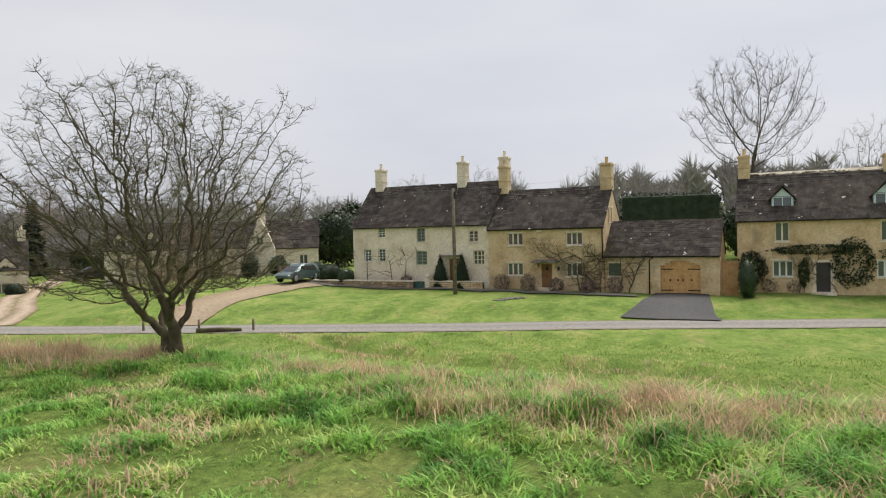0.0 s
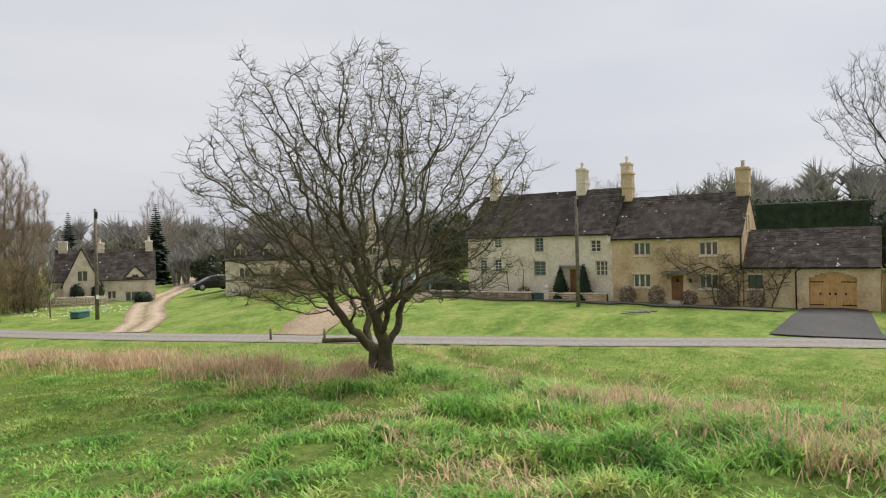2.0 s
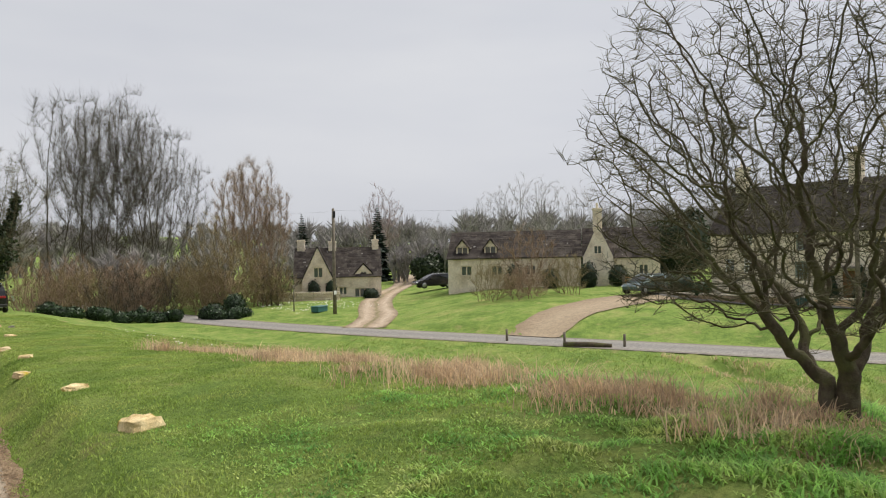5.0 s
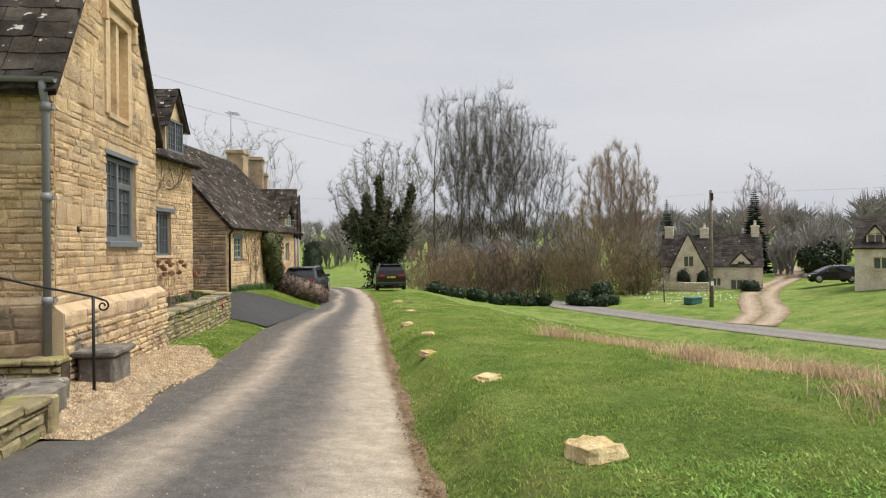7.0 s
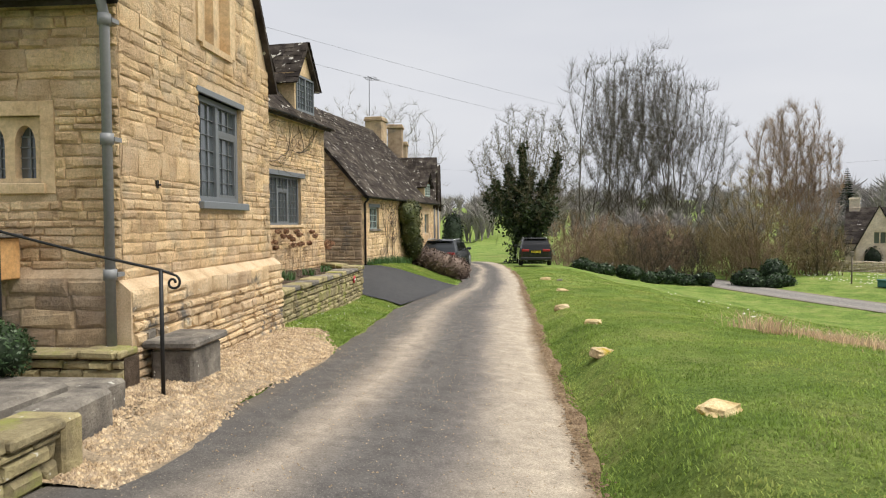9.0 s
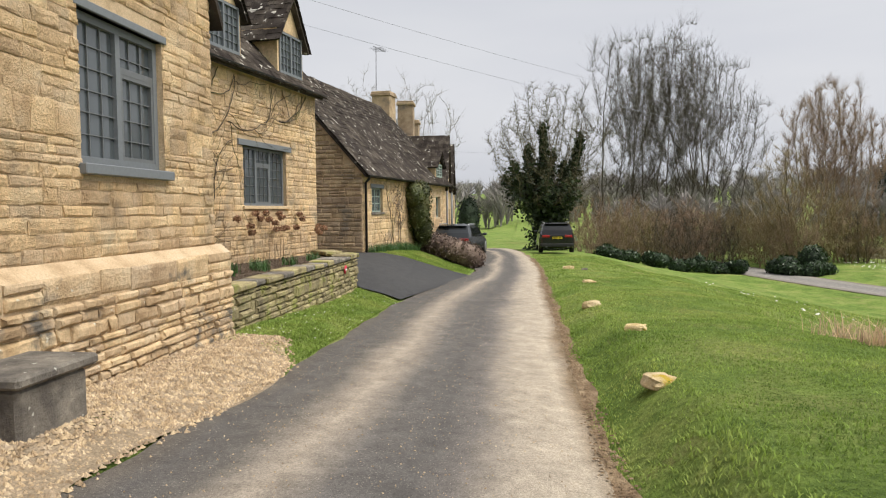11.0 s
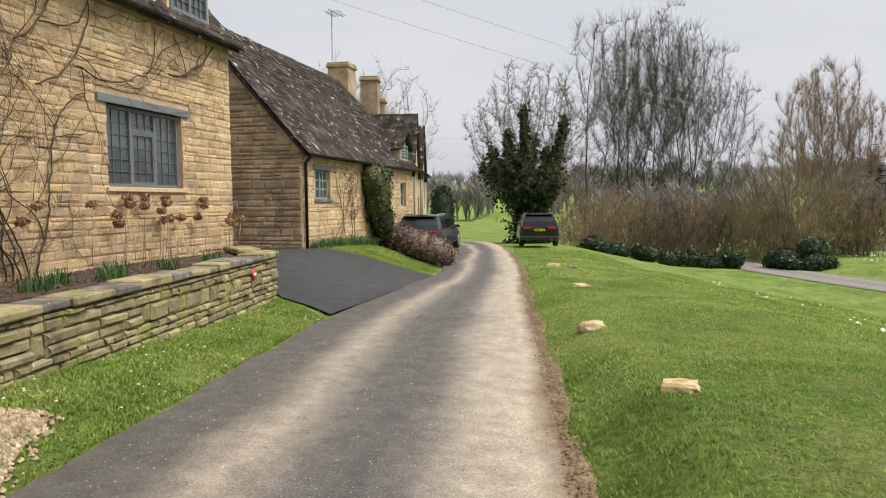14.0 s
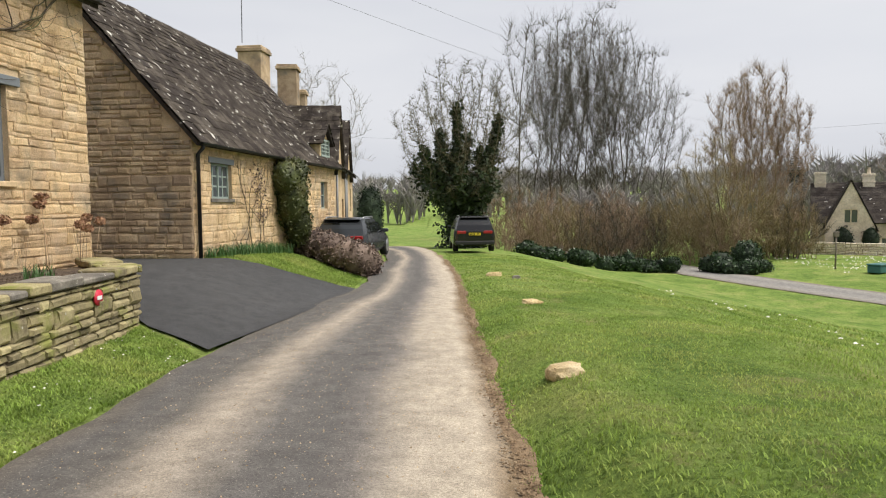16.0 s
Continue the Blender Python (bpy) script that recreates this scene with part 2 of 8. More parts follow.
black_ink = plain("black_ink", (0.01, 0.01, 0.01), 0.6)
terracotta = plain("terracotta", (0.42, 0.20, 0.10), 0.8)
sign_red = plain("red_sign_paint", (0.55, 0.03, 0.06), 0.5)
hydrangea = mottled("dried_flower_head", (0.20, 0.10, 0.06), (0.32, 0.18, 0.11), (0.42, 0.27, 0.17), 12, 60, each=0.3)
teal_box = plain("teal_plastic", (0.04, 0.13, 0.13), 0.5)


def window_glass():
    m, n, l, b = nodes_of("window_glass", 0.04, 0.5)
    b.inputs["Base Color"].default_value = (0.075, 0.088, 0.096, 1)
    b.inputs["Specular IOR Level"].default_value = 0.9
    c, f = noise_ramp(n, l, world_pos(n), 1.8, [(0.4, (0, 0, 0)), (0.6, (1, 1, 1))], 2.0)
    bump(n, l, b, f, 0.12, 0.05)
    return m


glass = window_glass()


def grass_ground():
    m, n, l, b = nodes_of("meadow_turf", 0.95, 0.1)
    p = world_pos(n)
    c, f1 = noise_ramp(n, l, p, 0.55, [(0.30, (0.105, 0.175, 0.040)), (0.5, (0.18, 0.265, 0.066)), (0.70, (0.28, 0.31, 0.11))], 6.0)
    d, f2 = noise_ramp(n, l, p, 14.0, [(0.3, (0.42, 0.45, 0.4)), (0.7, (1.5, 1.45, 1.4))], 8.0, 0.8)
    c = blend(n, l, c, d, 1.0, "MULTIPLY")
    e_, _ = noise_ramp(n, l, p, 2.6, [(0.32, (0.66, 0.72, 0.66)), (0.68, (1.28, 1.2, 1.2))], 7.0, 0.75)
    c = blend(n, l, c, e_, 1.0, "MULTIPLY")
    s, _ = noise_ramp(n, l, p, 0.9, [(0.57, (0, 0, 0)), (0.72, (0.8, 0.8, 0.8))], 7.0, 0.7)
    c = blend(n, l, c, (0.33, 0.265, 0.13), s)
    l.new(c, b.inputs["Base Color"])
    bump(n, l, b, f2, 1.0, 0.06)
    return m


turf = grass_ground()


def strip_material(name, stops, fine_scale=60.0, rough=0.9, speck=None, wander=0.022):
    """A road surface: tones across its width (u from 0 to 1), blurred and broken by noise."""
    m, n, l, b = nodes_of(name, rough, 0.25)
    uv = n.new("ShaderNodeUVMap").outputs["UV"]
    p = world_pos(n)
    sep, add, w, w2 = (n.new("ShaderNode" + k) for k in ("SeparateXYZ", "Math", "TexNoise", "Math"))
    w.inputs["Scale"].default_value, w.inputs["Detail"].default_value, w.inputs["Roughness"].default_value = 0.9, 4.0, 0.6
    stretch = n.new("ShaderNodeMapping")
    stretch.inputs["Scale"].default_value = (1.0, 0.35, 1.0)
    w2.operation = "MULTIPLY_ADD"
    w2.inputs[1].default_value, w2.inputs[2].default_value = wander * 8, -wander * 4
    l.new(p, stretch.inputs["Vector"])
    l.new(stretch.outputs["Vector"], w.inputs["Vector"])
    l.new(uv, sep.inputs[0])
    l.new(w.outputs["Fac"], w2.inputs[0])
    l.new(sep.outputs["X"], add.inputs[0])
    l.new(w2.outputs[0], add.inputs[1])
    r = n.new("ShaderNodeValToRGB")
    e = r.color_ramp.elements
    while len(e) < len(stops):
        e.new(0.5)
    for k, (q, c) in zip(e, stops):
        k.position, k.color = q, (*c, 1)
    l.new(add.outputs[0], r.inputs["Fac"])
    g, f = noise_ramp(n, l, p, fine_scale, [(0.32, (0.34, 0.34, 0.34)), (0.68, (1.62, 1.62, 1.62))], 8.0, 0.85)
    h_, _ = noise_ramp(n, l, p, 4.5, [(0.35, (0.72, 0.72, 0.72)), (0.65, (1.22, 1.22, 1.22))], 7.0, 0.75)
    c = blend(n, l, r.outputs["Color"], g, 0.9, "MULTIPLY")
    c = blend(n, l, c, h_, 0.9, "MULTIPLY")
    if speck:
        s, _ = noise_ramp(n, l, p, 90.0, [(0.66, (0, 0, 0)), (0.70, (1, 1, 1))], 2.0)
        c = blend(n, l, c, speck, s)
    l.new(c, b.inputs["Base Color"])
    bump(n, l, b, f, 0.7, 0.012)
    return m


TAN, TAR, SAND = (0.34, 0.29, 0.235), (0.105, 0.098, 0.093), (0.42, 0.36, 0.285)
lane_mat = strip_material("worn_lane", [(0.0, (0.12, 0.105, 0.09)), (0.08, TAR), (0.20, (0.12, 0.11, 0.10)), (0.33, TAN), (0.46, (0.13, 0.12, 0.112)), (0.58, TAR),
                                        (0.66, (0.15, 0.135, 0.125)), (0.78, (0.36, 0.31, 0.25)), (0.93, SAND), (1.0, (0.20, 0.145, 0.09))], speck=(0.40, 0.36, 0.31))
drive_mat = strip_material("dark_asphalt", [(0.0, (0.050, 0.050, 0.052)), (0.5, (0.062, 0.061, 0.062)), (1.0, (0.05, 0.05, 0.052))], rough=0.75, wander=0.02)
road_mat = strip_material("grey_road", [(0.0, (0.19, 0.165, 0.13)), (0.2, (0.25, 0.235, 0.215)), (0.5, (0.20, 0.19, 0.18)), (0.8, (0.26, 0.245, 0.22)), (1.0, (0.17, 0.14, 0.11))], 20.0)
track_mat = strip_material("stony_track", [(0.0, (0.20, 0.15, 0.09)), (0.22, (0.42, 0.335, 0.25)), (0.42, (0.30, 0.23, 0.16)), (0.5, (0.19, 0.165, 0.08)), (0.58, (0.30, 0.23, 0.16)),
                                           (0.78, (0.43, 0.345, 0.26)), (1.0, (0.20, 0.15, 0.09))], 8.0, wander=0.04)
gravel_mat = strip_material("gravel", [(0.0, (0.25, 0.187, 0.125)), (0.5, (0.325, 0.255, 0.175)), (1.0, (0.28, 0.218, 0.148))], 45.0)
path_mat = strip_material("grey_path", [(0.0, (0.13, 0.12, 0.105)), (1.0, (0.16, 0.15, 0.135))], 15.0)

# ---------------------------------------------------------------- helpers


def from_lists(name, verts, faces, mat, parent=None, label="", smooth=False, uvs=None):
    me = bpy.data.meshes.new(name)
    me.from_pydata([(v[0], v[1], v[2]) for v in verts], [], faces)
    me.materials.append(mat)
    if uvs is not None:
        layer = me.uv_layers.new(name="UVMap")
        for k, lp in enumerate(me.loops):
            layer.data[k].uv = uvs[lp.vertex_index]
    if smooth:
        me.shade_smooth()
    ob = new(name, me)
    if parent is not None:
        ob.parent = parent
    if label:
        ob["label"] = label
    return ob


def part(name, bm, material, parent=None, label="", smooth=False):
    me = bpy.data.meshes.new(name)
    bm.normal_update()
    bm.to_mesh(me)
    bm.free()
    me.materials.append(material)
    if smooth:
        me.shade_smooth()
    ob = new(name, me)
    if parent is not None:
        ob.parent = parent
    if label:
        ob["label"] = label
    return ob


def thing(name, m, label, category, group="", kind=""):
    e = new(name)
    e.matrix_world = m
    e.empty_display_size = 0.2
    return tagged(e, label, category, group, kind)


def box(bm, x0, x1, y0, y1, z0, z1, bevel=0.0):
    vs = [bm.verts.new(p) for p in ((x0, y0, z0), (x1, y0, z0), (x1, y1, z0), (x0, y1, z0), (x0, y0, z1), (x1, y0, z1), (x1, y1, z1), (x0, y1, z1))]
    fs = [bm.faces.new([vs[i] for i in q]) for q in ((3, 2, 1, 0), (4, 5, 6, 7), (0, 1, 5, 4), (1, 2, 6, 5), (2, 3, 7, 6), (3, 0, 4, 7))]
    if bevel:
        bmesh.ops.bevel(bm, geom=list({e for f in fs for e in f.edges}), offset=bevel, segments=1, affect="EDGES")
    return vs


def boxes(name, mat, parent, *bs, label="", bevel=0.0):
    bm = bmesh.new()
    for b in bs:
        box(bm, *b, bevel=bevel)
    return part(name, bm, mat, parent, label)


def extrude_poly(bm, pts, axis, a, b):
    """A prism: pts in the two other axes, from a to b along the axis."""
    put = {0: lambda p, q: (q, p[0], p[1]), 1: lambda p, q: (p[0], q, p[1]), 2: lambda p, q: (p[0], p[1], q)}[axis]
    lo, hi = [bm.verts.new(put(p, a)) for p in pts], [bm.verts.new(put(p, b)) for p in pts]
    bm.faces.new(lo)
    bm.faces.new(hi[::-1])
    for i in range(len(pts)):
        j = (i + 1) % len(pts)
        bm.faces.new((lo[j], lo[i], hi[i], hi[j]))
    bmesh.ops.recalc_face_normals(bm, faces=bm.faces)


def tube_rings(verts, faces, pts, rads, sides, cap=True):
    """Appends a tapering tube along pts to the lists."""
    n0, k = len(verts), len(pts)
    for i in range(k):
        d = Vector(pts[min(i + 1, k - 1)]) - Vector(pts[max(i - 1, 0)])
        d = d.normalized() if d.length > 1e-9 else Vector((0, 0, 1))
        u = d.cross(Vector((0.31, 0.95, 0.07) if abs(d.y) < 0.9 else (1, 0, 0))).normalized()
        v = d.cross(u)
        for s in range(sides):
            a = 2 * math.pi * s / sides
            verts.append(Vector(pts[i]) + rads[i] * (math.cos(a) * u + math.sin(a) * v))
    for i in range(k - 1):
        for s in range(sides):
            a, b = n0 + i * sides + s, n0 + i * sides + (s + 1) % sides
            faces.append((a, b, b + sides, a + sides))
    if cap:
        faces.append(tuple(n0 + (k - 1) * sides + s for s in range(sides)))
        faces.append(tuple(n0 + s for s in reversed(range(sides))))


def tube(name, pts, r, mat, parent=None, sides=8, label=""):
    v, f = [], []
    tube_rings(v, f, pts, r if isinstance(r, (list, tuple)) else [r] * len(pts), sides)
    return from_lists(name, v, f, mat, parent, label, smooth=True)


# ---------------------------------------------------------------- ground


def piece(x, table):
    return float(np.interp(x, [a for a, _ in table], [b for _, b in table]))


LANE_Z = [(-300, 8.0), (-60, 2.6), (0, 0), (10, -0.36), (16, -0.64), (20, -0.74), (28, -0.87), (40, -1.05), (50, -1.24), (58, -1.5), (75, -2.2), (130, -3.2), (300, -3.4)]
CREST_Z = [(-300, 8.2), (-60, 2.7), (0, 0.02), (10, -0.07), (15, -0.15), (20, -0.36), (25, -0.58), (30, -0.74), (40, -1.02), (50, -1.3), (60, -1.7), (90, -2.8)]
CREST_X = [(-100, 7.4), (-10, 7.0), (4, 7.0), (8, 7.1), (12, 6.8), (18, 5.0), (24, 3.4), (36, 3.2), (60, 3.2)]
LANE_R = [(-80, 0.5), (38, 0.5), (44, 0.3), (52, -0.2), (58, -1.0), (64, -3.2), (70, -7.0)]
LANE_L = [(-80, -2.5), (8, -2.5), (11, -2.86), (14.8, -2.86), (16, -2.62), (18, -2.45), (20, -2.38), (27, -2.6), (29.5, -2.4), (32, -2.05), (34.4, -1.65), (36, -1.62), (39, -1.85), (44, -1.7), (52, -2.5), (58, -3.9), (64, -6.6), (68, -10.0)]
ROAD = [(46.0, -20.0), (43.0, -4.0), (40.2, 3.0), (36.9, 11.0), (33.0, 18.5), (29.6, 26.0), (25.6, 35.0), (21.6, 44.0), (18.2, 53.0), (15.6, 62.0), (12.5, 75.0), (9.0, 95.0)]
ROAD_Z = [(-60, -3.3), (10, -3.42), (40, -3.4), (60, -3.35), (70, -3.2), (100, -3.0)]
STREAM = [(12.0, -9.0), (17.0, -3.2), (21.5, -0.8), (24.2, 0.3), (26.6, 2.2), (28.0, 5.0), (27.4, 9.6), (26.2, 14.5), (26.4, 20.0), (28.2, 26.5)]


FALL = [(4, 0.27), (14, 0.235), (22, 0.215)]
LANE_TILT = [(0, 0.0), (12, 0.22), (20, 0.19), (27, 0.03), (40, 0.0)]


def smooth_line(pts, step):
    """A rounded line through pts, cut every step metres."""
    out = []
    for i in range(len(pts) - 1):
        p0, p1, p2, p3 = (Vector((*pts[max(0, min(len(pts) - 1, k))], 0)) for k in (i - 1, i, i + 1, i + 2))
        n = max(1, int((p2 - p1).length / step))
        for k in range(n):
            t = k / n
            out.append(0.5 * ((2 * p1) + (p2 - p0) * t + (2 * p0 - 5 * p1 + 4 * p2 - p3) * t * t + (3 * p1 - p0 - 3 * p2 + p3) * t ** 3))
    out.append(Vector((*pts[-1], 0)))
    return out


ROAD_LINE = smooth_line(ROAD, 1.0)
STREAM_LINE = smooth_line(STREAM, 0.7)
ROAD_NP = np.array([(p.x, p.y) for p in ROAD_LINE])
STREAM_NP = np.array([(p.x, p.y) for p in STREAM_LINE])


def softplus(x, k):
    return k * np.logaddexp(0, x / k)


def near_line(x, y, line):
    """Distance to a line, signed by the side in X, and the nearest point's Y."""
    if x.size == 1:
        p, d = line[:-1], line[1:] - line[:-1]
        t = np.clip(((x.flat[0] - p[:, 0]) * d[:, 0] + (y.flat[0] - p[:, 1]) * d[:, 1]) / (d * d).sum(1), 0, 1)
        q = p + d * t[:, None]
        gx, gy = x.flat[0] - q[:, 0], y.flat[0] - q[:, 1]
        r = np.hypot(gx, gy)
        k = int(r.argmin())
        return np.full(x.shape, r[k]), np.full(x.shape, -np.sign(gx[k] * -d[k, 1] + gy[k] * d[k, 0])), np.full(x.shape, q[k, 1])
    best, sx, yy = np.full(x.shape, 1e9), np.zeros(x.shape), np.zeros(x.shape)
    for a in range(len(line) - 1):
        p, d = line[a], line[a + 1] - line[a]
        t = np.clip(((x - p[0]) * d[0] + (y - p[1]) * d[1]) / (d @ d), 0, 1)
        qx, qy = p[0] + t * d[0], p[1] + t * d[1]
        r = np.hypot(x - qx, y - qy)
        m = r < best
        best, sx, yy = np.where(m, r, best), np.where(m, np.sign((x - qx) * -d[1] + (y - qy) * d[0]), sx), np.where(m, qy, yy)
    return best, -sx, yy


def interp(v, table):
    return np.interp(v, [a for a, _ in table], [b for _, b in table])


def step(x, a, b):
    t = np.clip((x - a) / (b - a), 0, 1)
    return t * t * (3 - 2 * t)


HUMPS = [(0.9, 0.3, 1.0, 0.018), (1.1, 1.4, 2.0, 0.018), (1.7, 2.2, 4.0, 0.014), (2.6, 0.9, 0.5, 0.012), (3.1, 2.7, 3.3, 0.012), (4.3, 1.9, 5.1, 0.009)]


TUSSOCKS = [(6.1, 0.4, 0.3, 0.026), (6.9, 1.9, 1.7, 0.026), (8.3, 2.8, 4.1, 0.022), (9.6, 1.1, 2.2, 0.018), (7.7, 0.9, 5.0, 0.02)]


def terrain(x, y):
    """Height of the ground, for arrays of x and y."""
    x, y = np.asarray(x, float), np.asarray(y, float)
    crest, cx = interp(y, CREST_Z), interp(y, CREST_X)
    lane = interp(y, LANE_Z) + interp(y, LANE_TILT) * np.clip((0.5 - x) / 3, 0, 1.3)
    rd, rs, ry = near_line(x, y, ROAD_NP)
    rz = interp(ry, ROAD_Z)
    # the green: a bank beside the lane, falling to the stream and up to the road
    bank = lane + (crest - lane) * step(x, interp(y, LANE_R) + 0.08, interp(y, LANE_R) + 0.75)
    fall = interp(y, FALL) * softplus(x - cx, 0.6)
    low = rz - 0.35 * step(rd, 1.9, 6.0) - 0.25 * step(rd, 5, 14)
    green = np.logaddexp(-(-(bank - fall)) * 4, low * 4) / 4
    sd, _, _ = near_line(x, y, STREAM_NP)
    green = green - 0.6 * np.exp(-(sd / 0.6) ** 2) * (green < -1.5)
    # beyond the road: grass bank up to the houses, level towards the cottages
    up = rz + (0.25 + 0.5 * step(y, 46, 26)) * step(rd, 2.0, 6.5) + 0.03 * np.clip(rd - 6.5, 0, 60) * step(y, 60, 25) + 0.012 * np.clip(rd - 6.5, 0, 200)
    up = up + 1.15 * step(x - 0.6 * (y - 50), 25, 40) * step(y, 30, 45)
    t = np.where(rs > 0, up, green)
    t = np.where(rd < 1.9, rz + 0.02 * (1.9 - rd), np.where(rs > 0, rz + (up - rz) * step(rd, 1.9, 2.6), rz + (green - rz) * step(rd, 1.7, 3.4)))
    # left of the lane
    edge = interp(y, LANE_L)
    rise = 0.10 * step(edge - x, 0.1, 0.6) + 0.62 * step(edge - x, 0.2, 2.7) * step(y, 26, 33) * step(y, 42, 37.5)
    left = lane + rise
    t = np.where(x < interp(y, LANE_R), np.where(x < edge, left, lane), t)
    # far hills
    r = np.hypot(x, y)
    t = t + 15 * step(r, 170, 520) * (0.8 + 0.4 * np.sin(np.arctan2(x, y) * 5 + 1.0)) + 3.5 * step(x, 56, 110) * step(y, 90, 40)
    # humps and tussocks of the green
    hump = sum(a * np.sin(x * s * math.cos(q) + y * s * math.sin(q) + p) for s, q, p, a in HUMPS)
    lump = sum(a * np.sin(x * s * math.cos(q) + y * s * math.sin(q) + p) for s, q, p, a in TUSSOCKS) * step(x, 1.6, 3.4) * step(x, 13, 8) * step(y, 14, 8) * step(y, -12, -7)
    return t + np.where(rd > 2.4, np.maximum(lump, -0.05), 0) + np.where((rd > 2.4) & (r < 90), hump * step(x, interp(y, LANE_R) + 0.4, interp(y, LANE_R) + 2.4), 0)


def ground_z(x, y):
    return float(terrain(np.array([x]), np.array([y]))[0])


def axis_lines(spans):
    v = []
    for a, b, s in spans:
        v += list(np.arange(a, b - 1e-6, s))
    return np.array(v + [spans[-1][1]])


GX = axis_lines([(-900, -200, 100), (-200, -60, 20), (-60, -14, 4), (-14, -6, 0.8), (-6, 10, 0.22), (10, 50, 0.5), (50, 90, 2.5), (90, 250, 16), (250, 950, 100)])
GY = axis_lines([(-500, -100, 100), (-100, -20, 10), (-20, -4, 1.6), (-4, 34, 0.25), (34, 62, 0.6), (62, 120, 2.5), (120, 300, 18), (300, 1200, 100)])


def build_ground():
    X, Y = np.meshgrid(GX, GY)
    Z = terrain(X, Y)
    rd, rs, _ = near_line(X, Y, ROAD_NP)
    Z = np.where((X > interp(Y, LANE_L) - 0.05) & (X < interp(Y, LANE_R) + 0.1) & (Y < 72), Z - 0.04, Z)
    Z = np.where(rd < 1.7, Z - 0.03, Z)
    nx, ny = len(GX), len(GY)
    verts = np.stack([X, Y, Z], -1).reshape(-1, 3)
    i = np.arange(ny - 1)[:, None] * nx + np.arange(nx - 1)[None, :]
    faces = np.stack([i, i + 1, i + nx + 1, i + nx], -1).reshape(-1, 4)
    me = bpy.data.meshes.new("ground")
    me.from_pydata(verts.tolist(), [], faces.tolist())
    me.materials.append(turf)
    me.shade_smooth()
    return tagged(new("ground", me), "rough green meadow turf sloping down to a lower road", "ground", kind="structure")


ground = build_ground()


def strip(name, rows, mat, label, category, lift=0.012, across=8, level=None, kind="structure", z_of=None):
    """A surface laid on the ground between left and right points, row by row."""
    verts, uvs, faces = [], [], []
    v = 0.0
    for k, (a, b) in enumerate(rows):
        if k:
            v += (Vector(a) - Vector(rows[k - 1][0])).length
        for j in range(across + 1):
            u = j / across
            x, y = a[0] + (b[0] - a[0]) * u, a[1] + (b[1] - a[1]) * u
            z = (z_of(x, y) if z_of else ground_z(x, y)) + lift
            verts.append((x, y, z))
            uvs.append((u, v / 3))
    for k in range(len(rows) - 1):
        for j in range(across):
            a = k * (across + 1) + j
            faces.append((a, a + 1, a + across + 2, a + across + 1))
    ob = from_lists(name, verts, faces, mat, None, "", True, uvs)
    return tagged(ob, label, category, kind=kind)


rng_edge = random.Random(5)
lane_rows = []
for y in axis_lines([(-70, 0, 4), (0, 40, 0.3), (40, 64, 1.0)]):
    wob = lambda s: 0.025 * math.sin(y * 2.3 + s) + 0.02 * math.sin(y * 5.1 + 2 * s) + rng_edge.uniform(-0.012, 0.012)
    lane_rows.append(((piece(y, LANE_L) + wob(0), y, 0), (piece(y, LANE_R) + wob(2), y, 0)))
lane = strip("lane", lane_rows, lane_mat, "worn narrow tarmac lane with pale sandy wheel tracks", "lane", across=14, z_of=lambda x, y: piece(y, LANE_Z) + piece(y, LANE_TILT) * (0.5 - x) / 3 + 0.035 * (1 - ((x + 1.0) / 1.5) ** 2))


def along(line, half_l, half_r=None):
    rows = []
    for k, p in enumerate(line):
        d = (line[min(k + 1, len(line) - 1)] - line[max(k - 1, 0)]).normalized()
        nrm = Vector((-d.y, d.x, 0))
        a, b = p + nrm * half_l, p - nrm * (half_r if half_r is not None else half_l)
        rows.append((tuple(a), tuple(b)))
    return rows


road = strip("road", along(ROAD_LINE, 1.75), road_mat, "grey tarmac village road with worn verges", "road", across=4, lift=0.02)
TRACK_LINE = smooth_line([(22.4, 46.3), (26.0, 50.5), (29.0, 56.0), (33.5, 63.5), (39.5, 71.5), (47.0, 80.0), (60.0, 100.0)], 1.0)
track = strip("track", along(TRACK_LINE, 1.5), track_mat, "rutted stony farm track with a grassy middle", "track", across=8, lift=0.05)
YARD_LINE = smooth_line([(27.0, 35.0), (32.0, 36.8), (37.0, 38.0), (43.0, 38.0)], 0.8)
yard = strip("driveway", along(YARD_LINE, 1.6), gravel_mat, "pale gravel drive up from the road", "driveway", across=4, lift=0.06)

# ---------------------------------------------------------------- buildings
# a building's frame: x along its front (to the right, seen from outside), y into the building, z up


def front_frame(x, y, z, facing):
    """facing: bearing of the outward normal, degrees clockwise from +Y."""
    return pose(x, y, z, 0, 0, -facing + 180)


